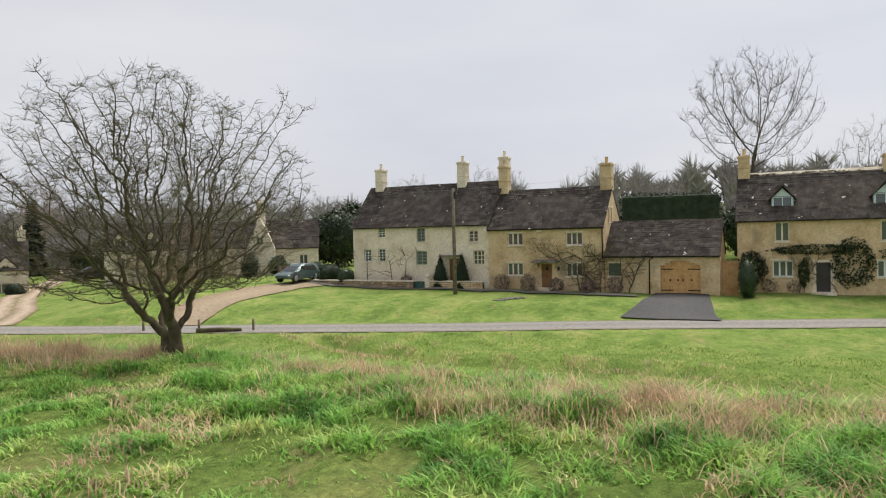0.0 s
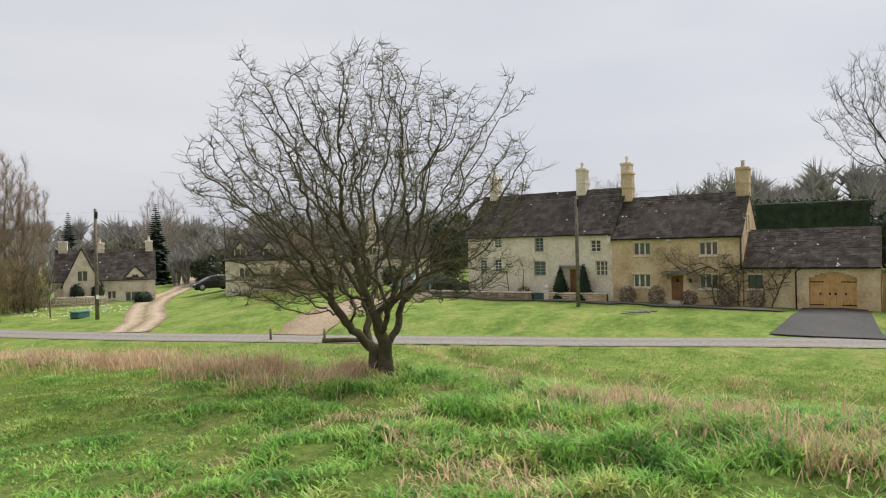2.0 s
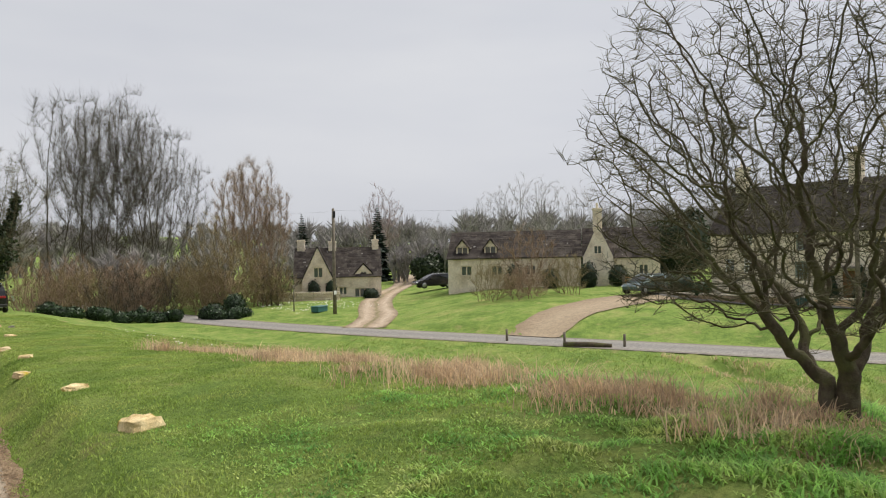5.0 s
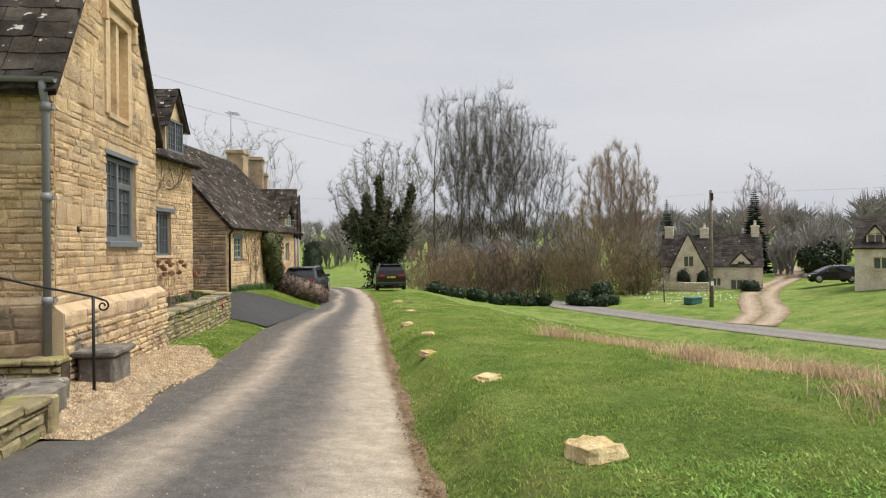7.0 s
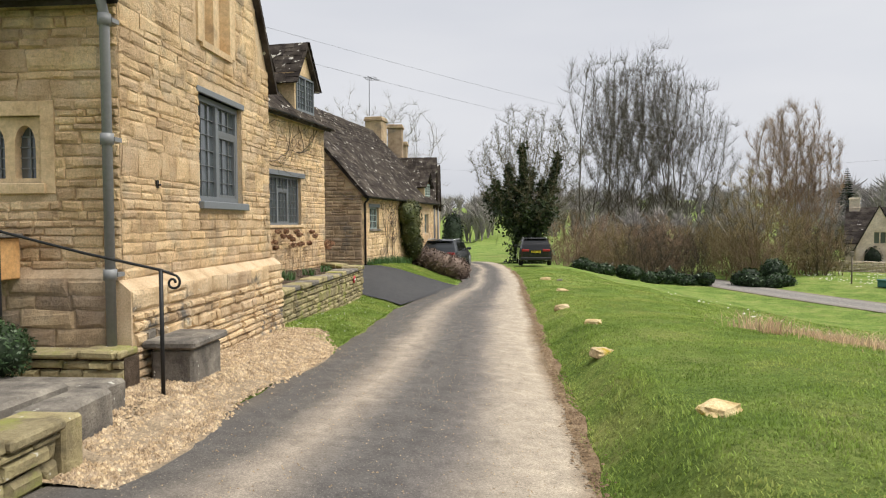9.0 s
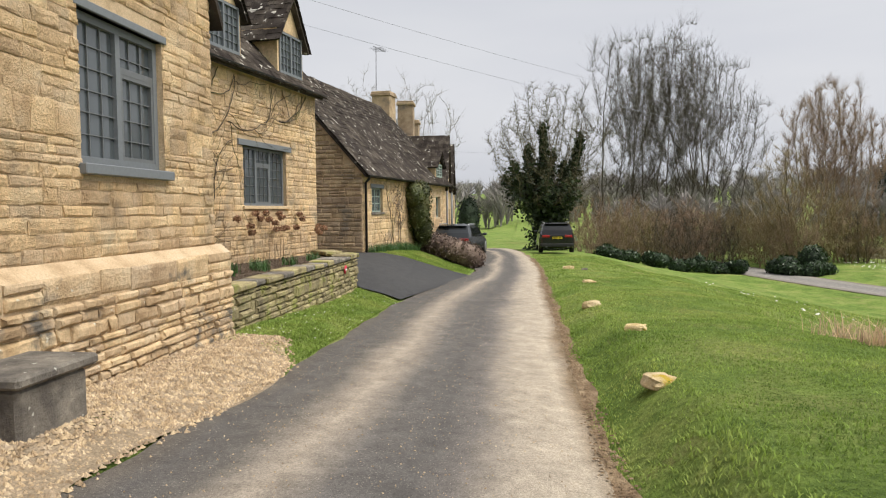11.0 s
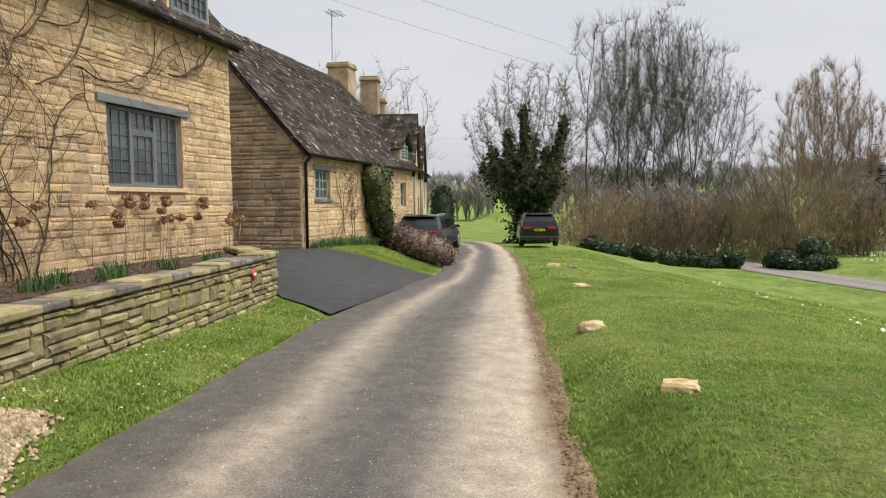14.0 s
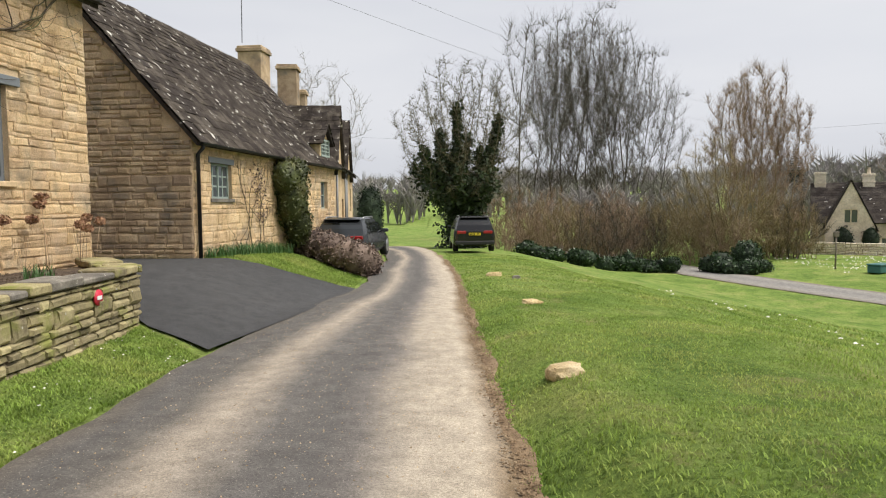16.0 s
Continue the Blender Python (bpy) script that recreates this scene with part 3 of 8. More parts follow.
def wall_cells(bm, w, z0, top, opens, y0, y1, extra=()):
    """A wall of width w with openings (x0, x1, z0, z1); top: a height or a function of x."""
    topf = top if callable(top) else (lambda x: top)
    xs = sorted({0.0, w, *[o[0] for o in opens], *[o[1] for o in opens], *extra})
    for a, b in zip(xs, xs[1:]):
        zs = [z0]
        for o in sorted(opens, key=lambda o: o[2]):
            if o[0] <= a + 1e-6 and o[1] >= b - 1e-6:
                zs += [o[2], o[3]]
        zs.append(None)
        for k in range(0, len(zs), 2):
            lo, hi = zs[k], zs[k + 1]
            ta, tb = (topf(a), topf(b)) if hi is None else (hi, hi)
            if max(ta, tb) - lo < 0.01:
                continue
            v = [bm.verts.new(p) for p in ((a, y0, lo), (b, y0, lo), (b, y1, lo), (a, y1, lo), (a, y0, ta), (b, y0, tb), (b, y1, tb), (a, y1, ta))]
            for q in ((3, 2, 1, 0), (4, 5, 6, 7), (0, 1, 5, 4), (1, 2, 6, 5), (2, 3, 7, 6), (3, 0, 4, 7)):
                bm.faces.new([v[i] for i in q])
    bmesh.ops.remove_doubles(bm, verts=bm.verts, dist=0.0005)


def window(parent, name, x0, x1, z0, z1, y, frame_mat, lights=2, bars=(0, 0), fw=0.05, mull=0.05, depth=0.05, transom=None, leaded=False, sill=None, lintel=None,
           sill_mat=None, lintel_mat=None, curtain=False):
    """A window set in an opening: frame, a pane for each light, glazing bars, sill and lintel."""
    win = new(name)
    win.parent = parent
    win["label"] = "window with a painted frame and dark panes"
    bm = bmesh.new()
    box(bm, x0, x0 + fw, y, y + depth, z0, z1)
    box(bm, x1 - fw, x1, y, y + depth, z0, z1)
    box(bm, x0 + fw, x1 - fw, y, y + depth, z0, z0 + fw)
    box(bm, x0 + fw, x1 - fw, y, y + depth, z1 - fw, z1)
    cw = (x1 - x0 - 2 * fw - (lights - 1) * mull) / lights
    for k in range(1, lights):
        a = x0 + fw + k * cw + (k - 1) * mull
        box(bm, a, a + mull, y + 0.002, y + depth, z0 + fw, z1 - fw)
    part("frame", bm, frame_mat, win)
    for k in range(lights):
        a = x0 + fw + k * (cw + mull)
        boxes("pane", glass, win, (a, a + cw, y + depth * 0.62, y + depth * 0.62 + 0.008, z0 + fw, z1 - fw))
        nb, nr = bars
        bm = bmesh.new()
        t = 0.0045 if leaded else 0.018
        for i in range(1, nb + 1):
            q = a + cw * i / (nb + 1)
            box(bm, q - t, q + t, y + depth * 0.38, y + depth * 0.6, z0 + fw, z1 - fw)
        for i in range(1, nr + 1):
            q = z0 + fw + (z1 - z0 - 2 * fw) * i / (nr + 1)
            box(bm, a, a + cw, y + depth * 0.36, y + depth * 0.58, q - t, q + t)
        if transom and k in transom[1]:
            q = z0 + (z1 - z0) * transom[0]
            box(bm, a, a + cw, y + 0.004, y + depth - 0.002, q - 0.03, q + 0.03)
            box(bm, a, a + 0.035, y + 0.006, y + depth - 0.004, z0 + fw, q - 0.03)
            box(bm, a + cw - 0.035, a + cw, y + 0.006, y + depth - 0.004, z0 + fw, q - 0.03)
            box(bm, a + 0.035, a + cw - 0.035, y + 0.006, y + depth - 0.004, z0 + fw, z0 + fw + 0.035)
            box(bm, a + 0.035, a + cw - 0.035, y + 0.006, y + depth - 0.004, q - 0.065, q - 0.03)
        if len(bm.verts):
            part("glazing_bar", bm, lead if leaded else frame_mat, win)
        else:
            bm.free()
        if curtain:
            boxes("curtain", white_paint, win, (a + 0.02, a + cw * curtain, y + depth + 0.05, y + depth + 0.07, z0, z1))
    if sill:
        boxes("sill", sill_mat or frame_mat, win, (x0 - sill[0], x1 + sill[0], y - sill[1], y + 0.02, z0 - sill[2], z0), bevel=0.008)
    if lintel:
        boxes("lintel", lintel_mat or frame_mat, win, (x0 - lintel[0], x1 + lintel[0], y - lintel[1], y + 0.02, z1, z1 + lintel[2]), bevel=0.006)
    # added dark sheet: the room's shade as a colour behind the panes
    boxes("backing", unlit_room, win, (x0 - 0.05, x1 + 0.05, y + 0.42, y + 0.45, z0 - 0.05, z1 + 0.05))
    return win


def slab_mesh(rnd, jag=0.12):
    """A worn stone slate of unit size, lying in x and y, thick in z; y from 0 (lower edge) to 1."""
    j = lambda s: rnd.uniform(-s, s)
    lower = [(0.02 + j(0.02), j(jag) * 0.5), (0.35 + j(0.1), j(jag) * 0.5 - 0.02), (0.7 + j(0.1), j(jag) * 0.5), (0.98 + j(0.02), j(jag) * 0.5)]
    pts = lower + [(0.99, 1.0), (0.01, 1.0)]
    top = [(x, y, 1.0 + j(0.25)) for x, y in pts]
    bot = [(x, y, 0.0) for x, y in pts]
    n = len(pts)
    faces = [tuple(range(n))] + [(i, i + n, (i + 1) % n + n, (i + 1) % n) for i in range(n - 1)]
    return top + bot, faces


def slated(parent, name, origin, ux, uy, length, slope, mat, row0=0.34, row1=0.16, seed=1, single=0, wid=(0.22, 0.42), thick=0.03, sag=0.0, label=""):
    """Rows of stone slates on a roof slope: origin at the eave, ux along it, uy up the slope. The first ones are parts of their own."""
    rnd = random.Random(seed)
    ux, uy = Vector(ux).normalized(), Vector(uy).normalized()
    nz = ux.cross(uy).normalized()
    if nz.z < 0:
        nz = -nz
    o = Vector(origin)
    verts, faces, made = [], [], 0
    forms = []
    d, r = -0.08, 0
    while d < slope:
        t = d / slope
        h = row0 + (row1 - row0) * max(t, 0)
        x = -rnd.uniform(0, 0.2)
        while x < length:
            w = rnd.uniform(*wid) * (1.25 - 0.5 * max(t, 0))
            w = min(w, length + 0.04 - x)
            if w < 0.06:
                break
            x0 = max(x, -0.04)
            ww = x + w - x0
            if ww < 0.05:
                x += w
                continue
            v, f = slab_mesh(rnd)
            lift = rnd.uniform(0, 0.012) - sag * math.sin(math.pi * (x0 + ww / 2) / length) * math.sin(math.pi * min(max(t, 0), 1))
            long = min(h * 1.5, slope + 0.02 - d)
            n0 = len(verts)
            m = Matrix((ux * ww, uy * long, nz * thick)).transposed()
            base = o + ux * x0 + uy * d + nz * (lift + 0.012)
            tilt = -0.035
            pts = [base + m @ Vector(q) + nz * (tilt * (q[1] - 0.5) * long * 2.0 * 0.5) for q in v]
            if made < single:
                forms.append((pts, f))
                made += 1
            else:
                verts += pts
                faces += [tuple(i + n0 for i in q) for q in f]
            x += w
        d += h
        r += 1
    for pts, f in forms:
        from_lists("slate", pts, f, mat, parent)
    ob = from_lists(name, verts, faces, mat, parent, label)
    ob["kind"] = "stuff"
    return ob


def stone_mesh(rnd, w, h, deep):
    """A rough-faced block, chamfered, from its bed to its face; x across, z up, face towards -y."""
    j = lambda s: rnd.uniform(-s, s)
    e = min(w, h) * 0.5
    a, b = min(0.014 + rnd.random() * 0.02, e * 0.35), deep * rnd.uniform(0.55, 1.25)
    c = min(0.04, e * 0.5)
    back = [(0, 0, 0), (w, 0, 0), (w, 0, h), (0, 0, h)]
    mid = [(j(a) + 0.004, -b * 0.55, j(a) + 0.004), (w - 0.004 + j(a), -b * 0.55, j(a) + 0.004), (w - 0.004 + j(a), -b * 0.55, h - 0.004 + j(a)), (0.004 + j(a), -b * 0.55, h - 0.004 + j(a))]
    face = [(c + j(a), -b + j(0.004), c + j(a * 0.6)), (w - c + j(a), -b + j(0.004), c + j(a * 0.6)), (w - c + j(a), -b + j(0.004), h - c + j(a * 0.6)), (c + j(a), -b + j(0.004), h - c + j(a * 0.6))]
    v = back + mid + face
    f = [(8, 9, 10, 11)]
    for i in range(4):
        k = (i + 1) % 4
        f += [(i, k, k + 4, i + 4), (i + 4, k + 4, k + 8, i + 8)]
    return v, f


def clad(parent, m, w, z0, top, opens, mat, seed, course=(0.09, 0.2), width=(0.2, 0.5), deep=0.03, joint=0.012, single=0, big=0.0, name="stone_facing", inner=(0, 1e9)):
    """Courses of rough stones on a wall's face. m: matrix that lays (x, 0, z) on the face in the parent's frame, -y outwards."""
    rnd = random.Random(seed)
    topf = top if callable(top) else (lambda x: top)
    verts, faces, made = [], [], 0
    z = z0
    ztop = max(topf(w * k / 20) for k in range(21))
    while z < ztop - 0.04:
        h = rnd.uniform(*course)
        if rnd.random() < big:
            h *= 1.7
        h = min(h, ztop - z)
        x = 0.0
        while x < w - 0.02:
            ww = rnd.uniform(*width) * (0.6 + 0.4 * h / course[1] if h < course[1] else 1.1)
            if w - x - ww < width[0] * 0.6:
                ww = w - x
            a, b = x + joint / 2, x + ww - joint / 2
            hi = min(z + h, topf(a) - 0.01, topf(b) - 0.01) - joint / 2
            lo = z + joint / 2
            segs = [(a, b)]
            for o in opens:
                if o[2] < hi - 0.005 and o[3] > lo + 0.005:
                    cut = []
                    for s, e in segs:
                        if o[1] <= s or o[0] >= e:
                            cut.append((s, e))
                        else:
                            if o[0] - s > 0.05:
                                cut.append((s, o[0]))
                            if e - o[1] > 0.05:
                                cut.append((o[1], e))
                    segs = cut
            for s, e in segs:
                if hi - lo < 0.03:
                    continue
                hh = hi - lo
                parts2 = [(lo, hh)]
                if hh > 0.15 and rnd.random() < 0.25:
                    q = hh * rnd.uniform(0.4, 0.6)
                    parts2 = [(lo, q - joint / 2), (lo + q + joint / 2, hh - q - joint / 2)]
                for l0, l1 in parts2:
                    v, f = stone_mesh(rnd, e - s, l1, deep)
                    pts = [m @ Vector((p[0] + s, p[1], p[2] + l0)) for p in v]
                    if made < single and inner[0] < s < inner[1]:
                        from_lists("stone", pts, f, mat, parent)
                        made += 1
                    else:
                        n0 = len(verts)
                        verts += pts
                        faces += [tuple(i + n0 for i in q) for q in f]
            x += ww
        z += h
    ob = from_lists(name, verts, faces, mat, parent)
    ob["kind"] = "stuff"
    return ob


def chimney(parent, x, y, z0, z1, w, d, mat, pot=True, cap=0.06):
    c = new("chimney")
    c.parent = parent
    bm = bmesh.new()
    box(bm, x - w / 2, x + w / 2, y - d / 2, y + d / 2, z0, z1 - 0.2, bevel=0.015)
    part("shaft", bm, mat, c)
    boxes("cornice", mat, c, (x - w / 2 - cap, x + w / 2 + cap, y - d / 2 - cap, y + d / 2 + cap, z1 - 0.2, z1 - 0.08), (x - w / 2 - 0.02, x + w / 2 + 0.02, y - d / 2 - 0.02, y + d / 2 + 0.02, z1 - 0.08, z1), bevel=0.012)
    boxes("band", mat, c, (x - w / 2 - 0.04, x + w / 2 + 0.04, y - d / 2 - 0.04, y + d / 2 + 0.04, z0 + (z1 - z0) * 0.45, z0 + (z1 - z0) * 0.45 + 0.08), bevel=0.01)
    if pot:
        tube("chimney_pot", [(x, y, z1), (x, y, z1 + 0.05), (x, y, z1 + 0.42), (x, y, z1 + 0.46)], [0.15, 0.13, 0.11, 0.14], terracotta if pot == 2 else mat, c, 12)
    return c


def gable_roof(parent, w, d, ze, zr, mat, seed, over=0.15, row=(0.36, 0.2), single=0, wid=(0.25, 0.45), thick=0.03, back=False, ridge_mat=None, sag=0.03, deck=0.09, lap=0.18):
    """A ridge along x over a body w by d: deck, slates on both slopes, ridge stones. ze: eaves, zr: ridge."""
    roof = new("roof")
    roof.parent = parent
    k = (zr - ze) / (d / 2)
    bm = bmesh.new()
    extrude_poly(bm, [(-lap, ze - k * lap), (d / 2, zr), (d + lap, ze - k * lap), (d + lap - 0.02, ze - k * lap - deck), (d / 2, zr - deck * 1.4), (-lap + 0.02, ze - k * lap - deck)], 0, -over, w + over)
    part("deck", bm, mat, roof)
    s = math.hypot(d / 2 + lap, zr - ze + k * lap)
    slated(roof, "slate_facing", (-over, -lap, ze - k * lap), (1, 0, 0), (0, 1, k), w + 2 * over, s, mat, *row, seed, single, wid, thick, sag)
    if back:
        slated(roof, "slate_facing", (w + over, d + lap, ze - k * lap), (-1, 0, 0), (0, -1, k), w + 2 * over, s, mat, row[0] * 1.3, row[1] * 1.3, seed + 1, 0, (wid[0] * 1.4, wid[1] * 1.4), thick, sag)
    x, rnd = -over, random.Random(seed)
    while x < w + over - 0.05:
        l = min(rnd.uniform(0.4, 0.6), w + over - x)
        bm = bmesh.new()
        j = rnd.uniform(-0.012, 0.012)
        extrude_poly(bm, [(d / 2 - 0.17, zr - 0.17 * k + 0.05 + j), (d / 2, zr + 0.085 + j), (d / 2 + 0.17, zr - 0.17 * k + 0.05 + j), (d / 2, zr + 0.02 + j)], 0, x + 0.006, x + l - 0.006)
        part("ridge_stone", bm, ridge_mat or mat, roof)
        x += l
    return roof


def gutter(parent, x0, x1, y, z, mat, r=0.055):
    bm = bmesh.new()
    n = 7
    prof = [(y + r * math.cos(math.pi * i / (n - 1) + math.pi), z + r * math.sin(math.pi * i / (n - 1) + math.pi)) for i in range(n)]
    inner = [(y + (r - 0.008) * math.cos(-math.pi * i / (n - 1)), z + (r - 0.008) * math.sin(-math.pi * i / (n - 1))) for i in range(n)]
    extrude_poly(bm, prof + inner, 0, x0, x1)
    return part("gutter", bm, mat, parent)


def body_walls(parent, w, d, z0, ze, zr, opens_front, opens_right, mat, t=0.45, opens_left=(), front_top=None):
    """Four walls: front with openings, gabled ends, plain back."""
    bm = bmesh.new()
    wall_cells(bm, w, z0, front_top or ze, list(opens_front), -0.004, t)
    a = part("wall", bm, mat, parent)
    bm = bmesh.new()
    wall_cells(bm, w, z0, ze, [], d - t, d)
    part("wall", bm, mat, parent)
    rot = {"r": Matrix.Translation((w + 0.004, 0, 0)) @ pose(0, 0, 0, 0, 0, 90), "l": Matrix.Translation((-0.004, d, 0)) @ pose(0, 0, 0, 0, 0, -90)}
    tops = lambda x: ze + (zr - ze) * (1 - abs(x - d / 2) / (d / 2)) - 0.02
    ends = {}
    for side, ops in (("r", opens_right), ("l", opens_left)):
        bm = bmesh.new()
        wall_cells(bm, d, z0, tops, list(ops), 0, t, extra=(t, d / 2, d - t))
        bmesh.ops.transform(bm, matrix=rot[side], verts=bm.verts)
        ends[side] = part("gable_wall", bm, mat, parent)
    return a, ends

# ---------------------------------------------------------------- the gabled house beside the lane
# its frame: x towards the lane, y along the lane, origin at the back of its side wall
AW, AD, AZ0, AZE, AZR = 8.35, 4.05, -0.75, 3.52, 6.75
gabled = thing("gabled_house", pose(-12.0, 17.35, 0), "honey limestone house with a steep gable and stone slate roof", "house")
lancets = [(6.98, 7.19, 1.62, 2.12), (7.29, 7.50, 1.62, 2.12)]
lancet_open = (6.9, 7.58, 1.57, 2.2)
W1 = (1.66, 2.98, 1.45, 2.72)
GW = (1.80, 2.58, 3.32, 4.75)
a_front, a_ends = body_walls(gabled, AW, AD, AZ0, AZE, AZR, [lancet_open], [W1, GW], mortar, 0.4)
a_gable = a_ends["r"]
lane_side = Matrix.Translation((AW + 0.004, 0, 0)) @ pose(0, 0, 0, 0, 0, 90)
gable_top = lambda x: AZE + (AZR - AZE) * (1 - abs(x - AD / 2) / (AD / 2)) - 0.05
pad = lambda o, a, b, c, d: (o[0] - a, o[1] + b, o[2] - c, o[3] + d)
clad(a_gable, lane_side, AD, 0.66, gable_top, [pad(W1, 0.0, 0.0, 0.09, 0.08), pad(GW, 0.2, 0.2, 0.05, 0.3)], honey, 11, (0.06, 0.17), (0.12, 0.46), 0.018, 0.004, 190, 0.18)
clad(a_front, pose(0, -0.004, 0), AW, 0.75, AZE, [pad(lancet_open, 0.14, 0.14, 0.1, 0.14)], honey, 12, (0.045, 0.13), (0.10, 0.42), 0.03, 0.007, 200, 0.12, inner=(5.6, 9))
# quoin and plinth
bm = bmesh.new()
extrude_poly(bm, [(AW - 0.1, AZ0), (AW + 0.13, AZ0), (AW + 0.13, 0.56), (AW + 0.012, 0.66), (AW - 0.1, 0.66)], 1, -0.10, AD + 0.16)
part("plinth", bm, mortar, gabled, "weathered rough stone plinth")
clad(gabled, Matrix.Translation((AW + 0.128, 0, 0)) @ pose(0, 0, 0, 0, 0, 90) @ pose(-0.08, 0, 0), AD + 0.22, -0.72, 0.36, [], rubble, 13, (0.05, 0.16), (0.12, 0.45), 0.045, 0.012, 90, name="plinth_facing")
clad(gabled, Matrix.Translation((AW + 0.128, 0, 0)) @ pose(0, 0, 0, 0, 0, 90) @ pose(-0.08, 0, 0), AD + 0.22, 0.36, 0.60, [], rubble, 14, (0.2, 0.24), (0.35, 0.9), 0.03, 0.008, 10, name="plinth_cap")
bm = bmesh.new()
extrude_poly(bm, [(-0.10, AZ0), (0.05, AZ0), (0.05, 0.78), (-0.02, 0.78), (-0.10, 0.68)], 0, 0, AW - 0.105)
part("plinth", bm, brownstone, gabled)
clad(gabled, pose(0, -0.10, 0), AW - 0.11, -0.7, 0.68, [], brownstone, 15, (0.12, 0.26), (0.3, 0.7), 0.025, 0.014, 40, name="plinth_facing", inner=(5.6, 9))
# ground-floor window towards the lane
gable_win = new("gable_face")
gable_win.parent = gabled
gable_win.matrix_basis = lane_side
window(gable_win, "window", *W1, 0.06, lead_grey, 2, (2, 5), 0.07, 0.07, 0.07, transom=(0.70, (1,)), leaded=True, sill=(0.05, 0.14, 0.09), lintel=(0.06, 0.085, 0.075))
# blind stone-mullioned window in the gable with its hood mould
bw = new("blocked_window")
bw.parent = gable_win
bm = bmesh.new()
box(bm, GW[0] - 0.16, GW[0] + 0.006, -0.03, 0.3, GW[2], GW[3])
box(bm, GW[1] - 0.006, GW[1] + 0.16, -0.03, 0.3, GW[2], GW[3])
box(bm, GW[0] - 0.16, GW[1] + 0.16, -0.035, 0.3, GW[3] - 0.006, GW[3] + 0.16)
box(bm, GW[0] - 0.05, GW[1] + 0.05, -0.035, 0.25, GW[2] - 0.05, GW[2] + 0.03)
box(bm, (GW[0] + GW[1]) / 2 - 0.055, (GW[0] + GW[1]) / 2 + 0.055, 0.0, 0.2, GW[2] + 0.03, GW[3])
part("surround", bm, honey_wall, bw)
boxes("infill", honey_wall, bw, (GW[0] + 0.008, GW[1] - 0.008, 0.11, 0.29, GW[2] + 0.032, GW[3] - 0.008))
boxes("hood_mould", honey_wall, bw, (GW[0] - 0.28, GW[1] + 0.28, -0.10, 0, GW[3] + 0.165, GW[3] + 0.25), (GW[0] - 0.28, GW[0] - 0.2, -0.095, 0, GW[3] - 0.12, GW[3] + 0.165), (GW[1] + 0.2, GW[1] + 0.28, -0.095, 0, GW[3] - 0.12, GW[3] + 0.165), bevel=0.012)
# twin lancet window in the side wall
lw = new("lancet_window")
lw.parent = gabled


def lancet_slab(bm, x0, x1, z0, z1, holes, y0, y1):
    """A stone slab with pointed openings cut through it, built as bands round them."""
    xs = [x0] + [v for h in holes for v in (h[0], h[1])] + [x1]
    for k in range(0, len(xs), 2):
        box(bm, xs[k], xs[k + 1], y0, y1, z0, z1)
    for a, b, c, d in holes:
        box(bm, a, b, y0, y1, z0, c)
        m, s = (a + b) / 2, d - (b - a) * 0.9
        for lo, hi in ((a, m), (b, m)):
            arc = [(lo + (hi - lo) * (1 - math.cos(q * math.pi / 10)), s + (d - s) * math.sin(q * math.pi / 10)) for q in range(6)]
            extrude_poly(bm, arc + [(hi, z1), (lo, z1)], 1, y0, y1)


bm = bmesh.new()
lancet_slab(bm, *lancet_open, lancets, 0.03, 0.16)
part("tracery", bm, honey_wall, lw)
for q in lancets:
    boxes("pane", glass, lw, (q[0] - 0.01, q[1] + 0.01, 0.12, 0.13, q[2] - 0.01, q[3]))
    bm = bmesh.new()
    for k in (1, 2, 3, 4):
        box(bm, q[0], q[1], 0.105, 0.12, q[2] + 0.1 * k - 0.006, q[2] + 0.1 * k + 0.006)
    box(bm, (q[0] + q[1]) / 2 - 0.006, (q[0] + q[1]) / 2 + 0.006, 0.105, 0.12, q[2], q[3])
    part("glazing_bar", bm, lead, lw)
boxes("surround", honey_wall, lw, (lancet_open[0] - 0.14, lancet_open[0], -0.022, 0.2, 1.47, 2.34), (lancet_open[1], lancet_open[1] + 0.14, -0.022, 0.2, 1.47, 2.34),
      (lancet_open[0], lancet_open[1], -0.022, 0.2, 2.2, 2.34), (lancet_open[0] - 0.05, lancet_open[1] + 0.05, -0.05, 0.2, 1.47, 1.57), bevel=0.006)
boxes("backing", unlit_room, lw, (6.85, 7.63, 0.5, 0.52, 1.5, 2.25))
roof_a = gable_roof(gabled, AW, AD, AZE + 0.02, AZR + 0.05, slate, 21, 0.10, (0.30, 0.17), 120, (0.24, 0.46), 0.032)
gutter(gabled, 0, AW + 0.12, -0.24, AZE - 0.17, pipe_grey, 0.06)
dp = new("downpipe")
dp.parent = gabled
tube("pipe", [(AW - 0.02, -0.24, AZE - 0.20), (AW - 0.02, -0.24, AZE - 0.30), (AW - 0.02, -0.17, AZE - 0.46), (AW - 0.02, -0.17, 0.05)], 0.045, pipe_grey, dp, 12)
for z in (3.02, 1.95, 0.72):
    tube("collar", [(AW - 0.02, -0.17, z - 0.05), (AW - 0.02, -0.17, z + 0.05)], 0.06, pipe_grey, dp, 12)
    boxes("bracket", pipe_grey, dp, (AW - 0.09, AW + 0.05, -0.16, -0.05, z - 0.02, z + 0.02))
tie = new("wall_hook")
tie.parent = gabled
boxes("plate", iron, tie, (AW, AW + 0.03, 0.62, 0.66, 1.55, 1.63), (AW + 0.004, AW + 0.06, 0.63, 0.65, 1.57, 1.59))

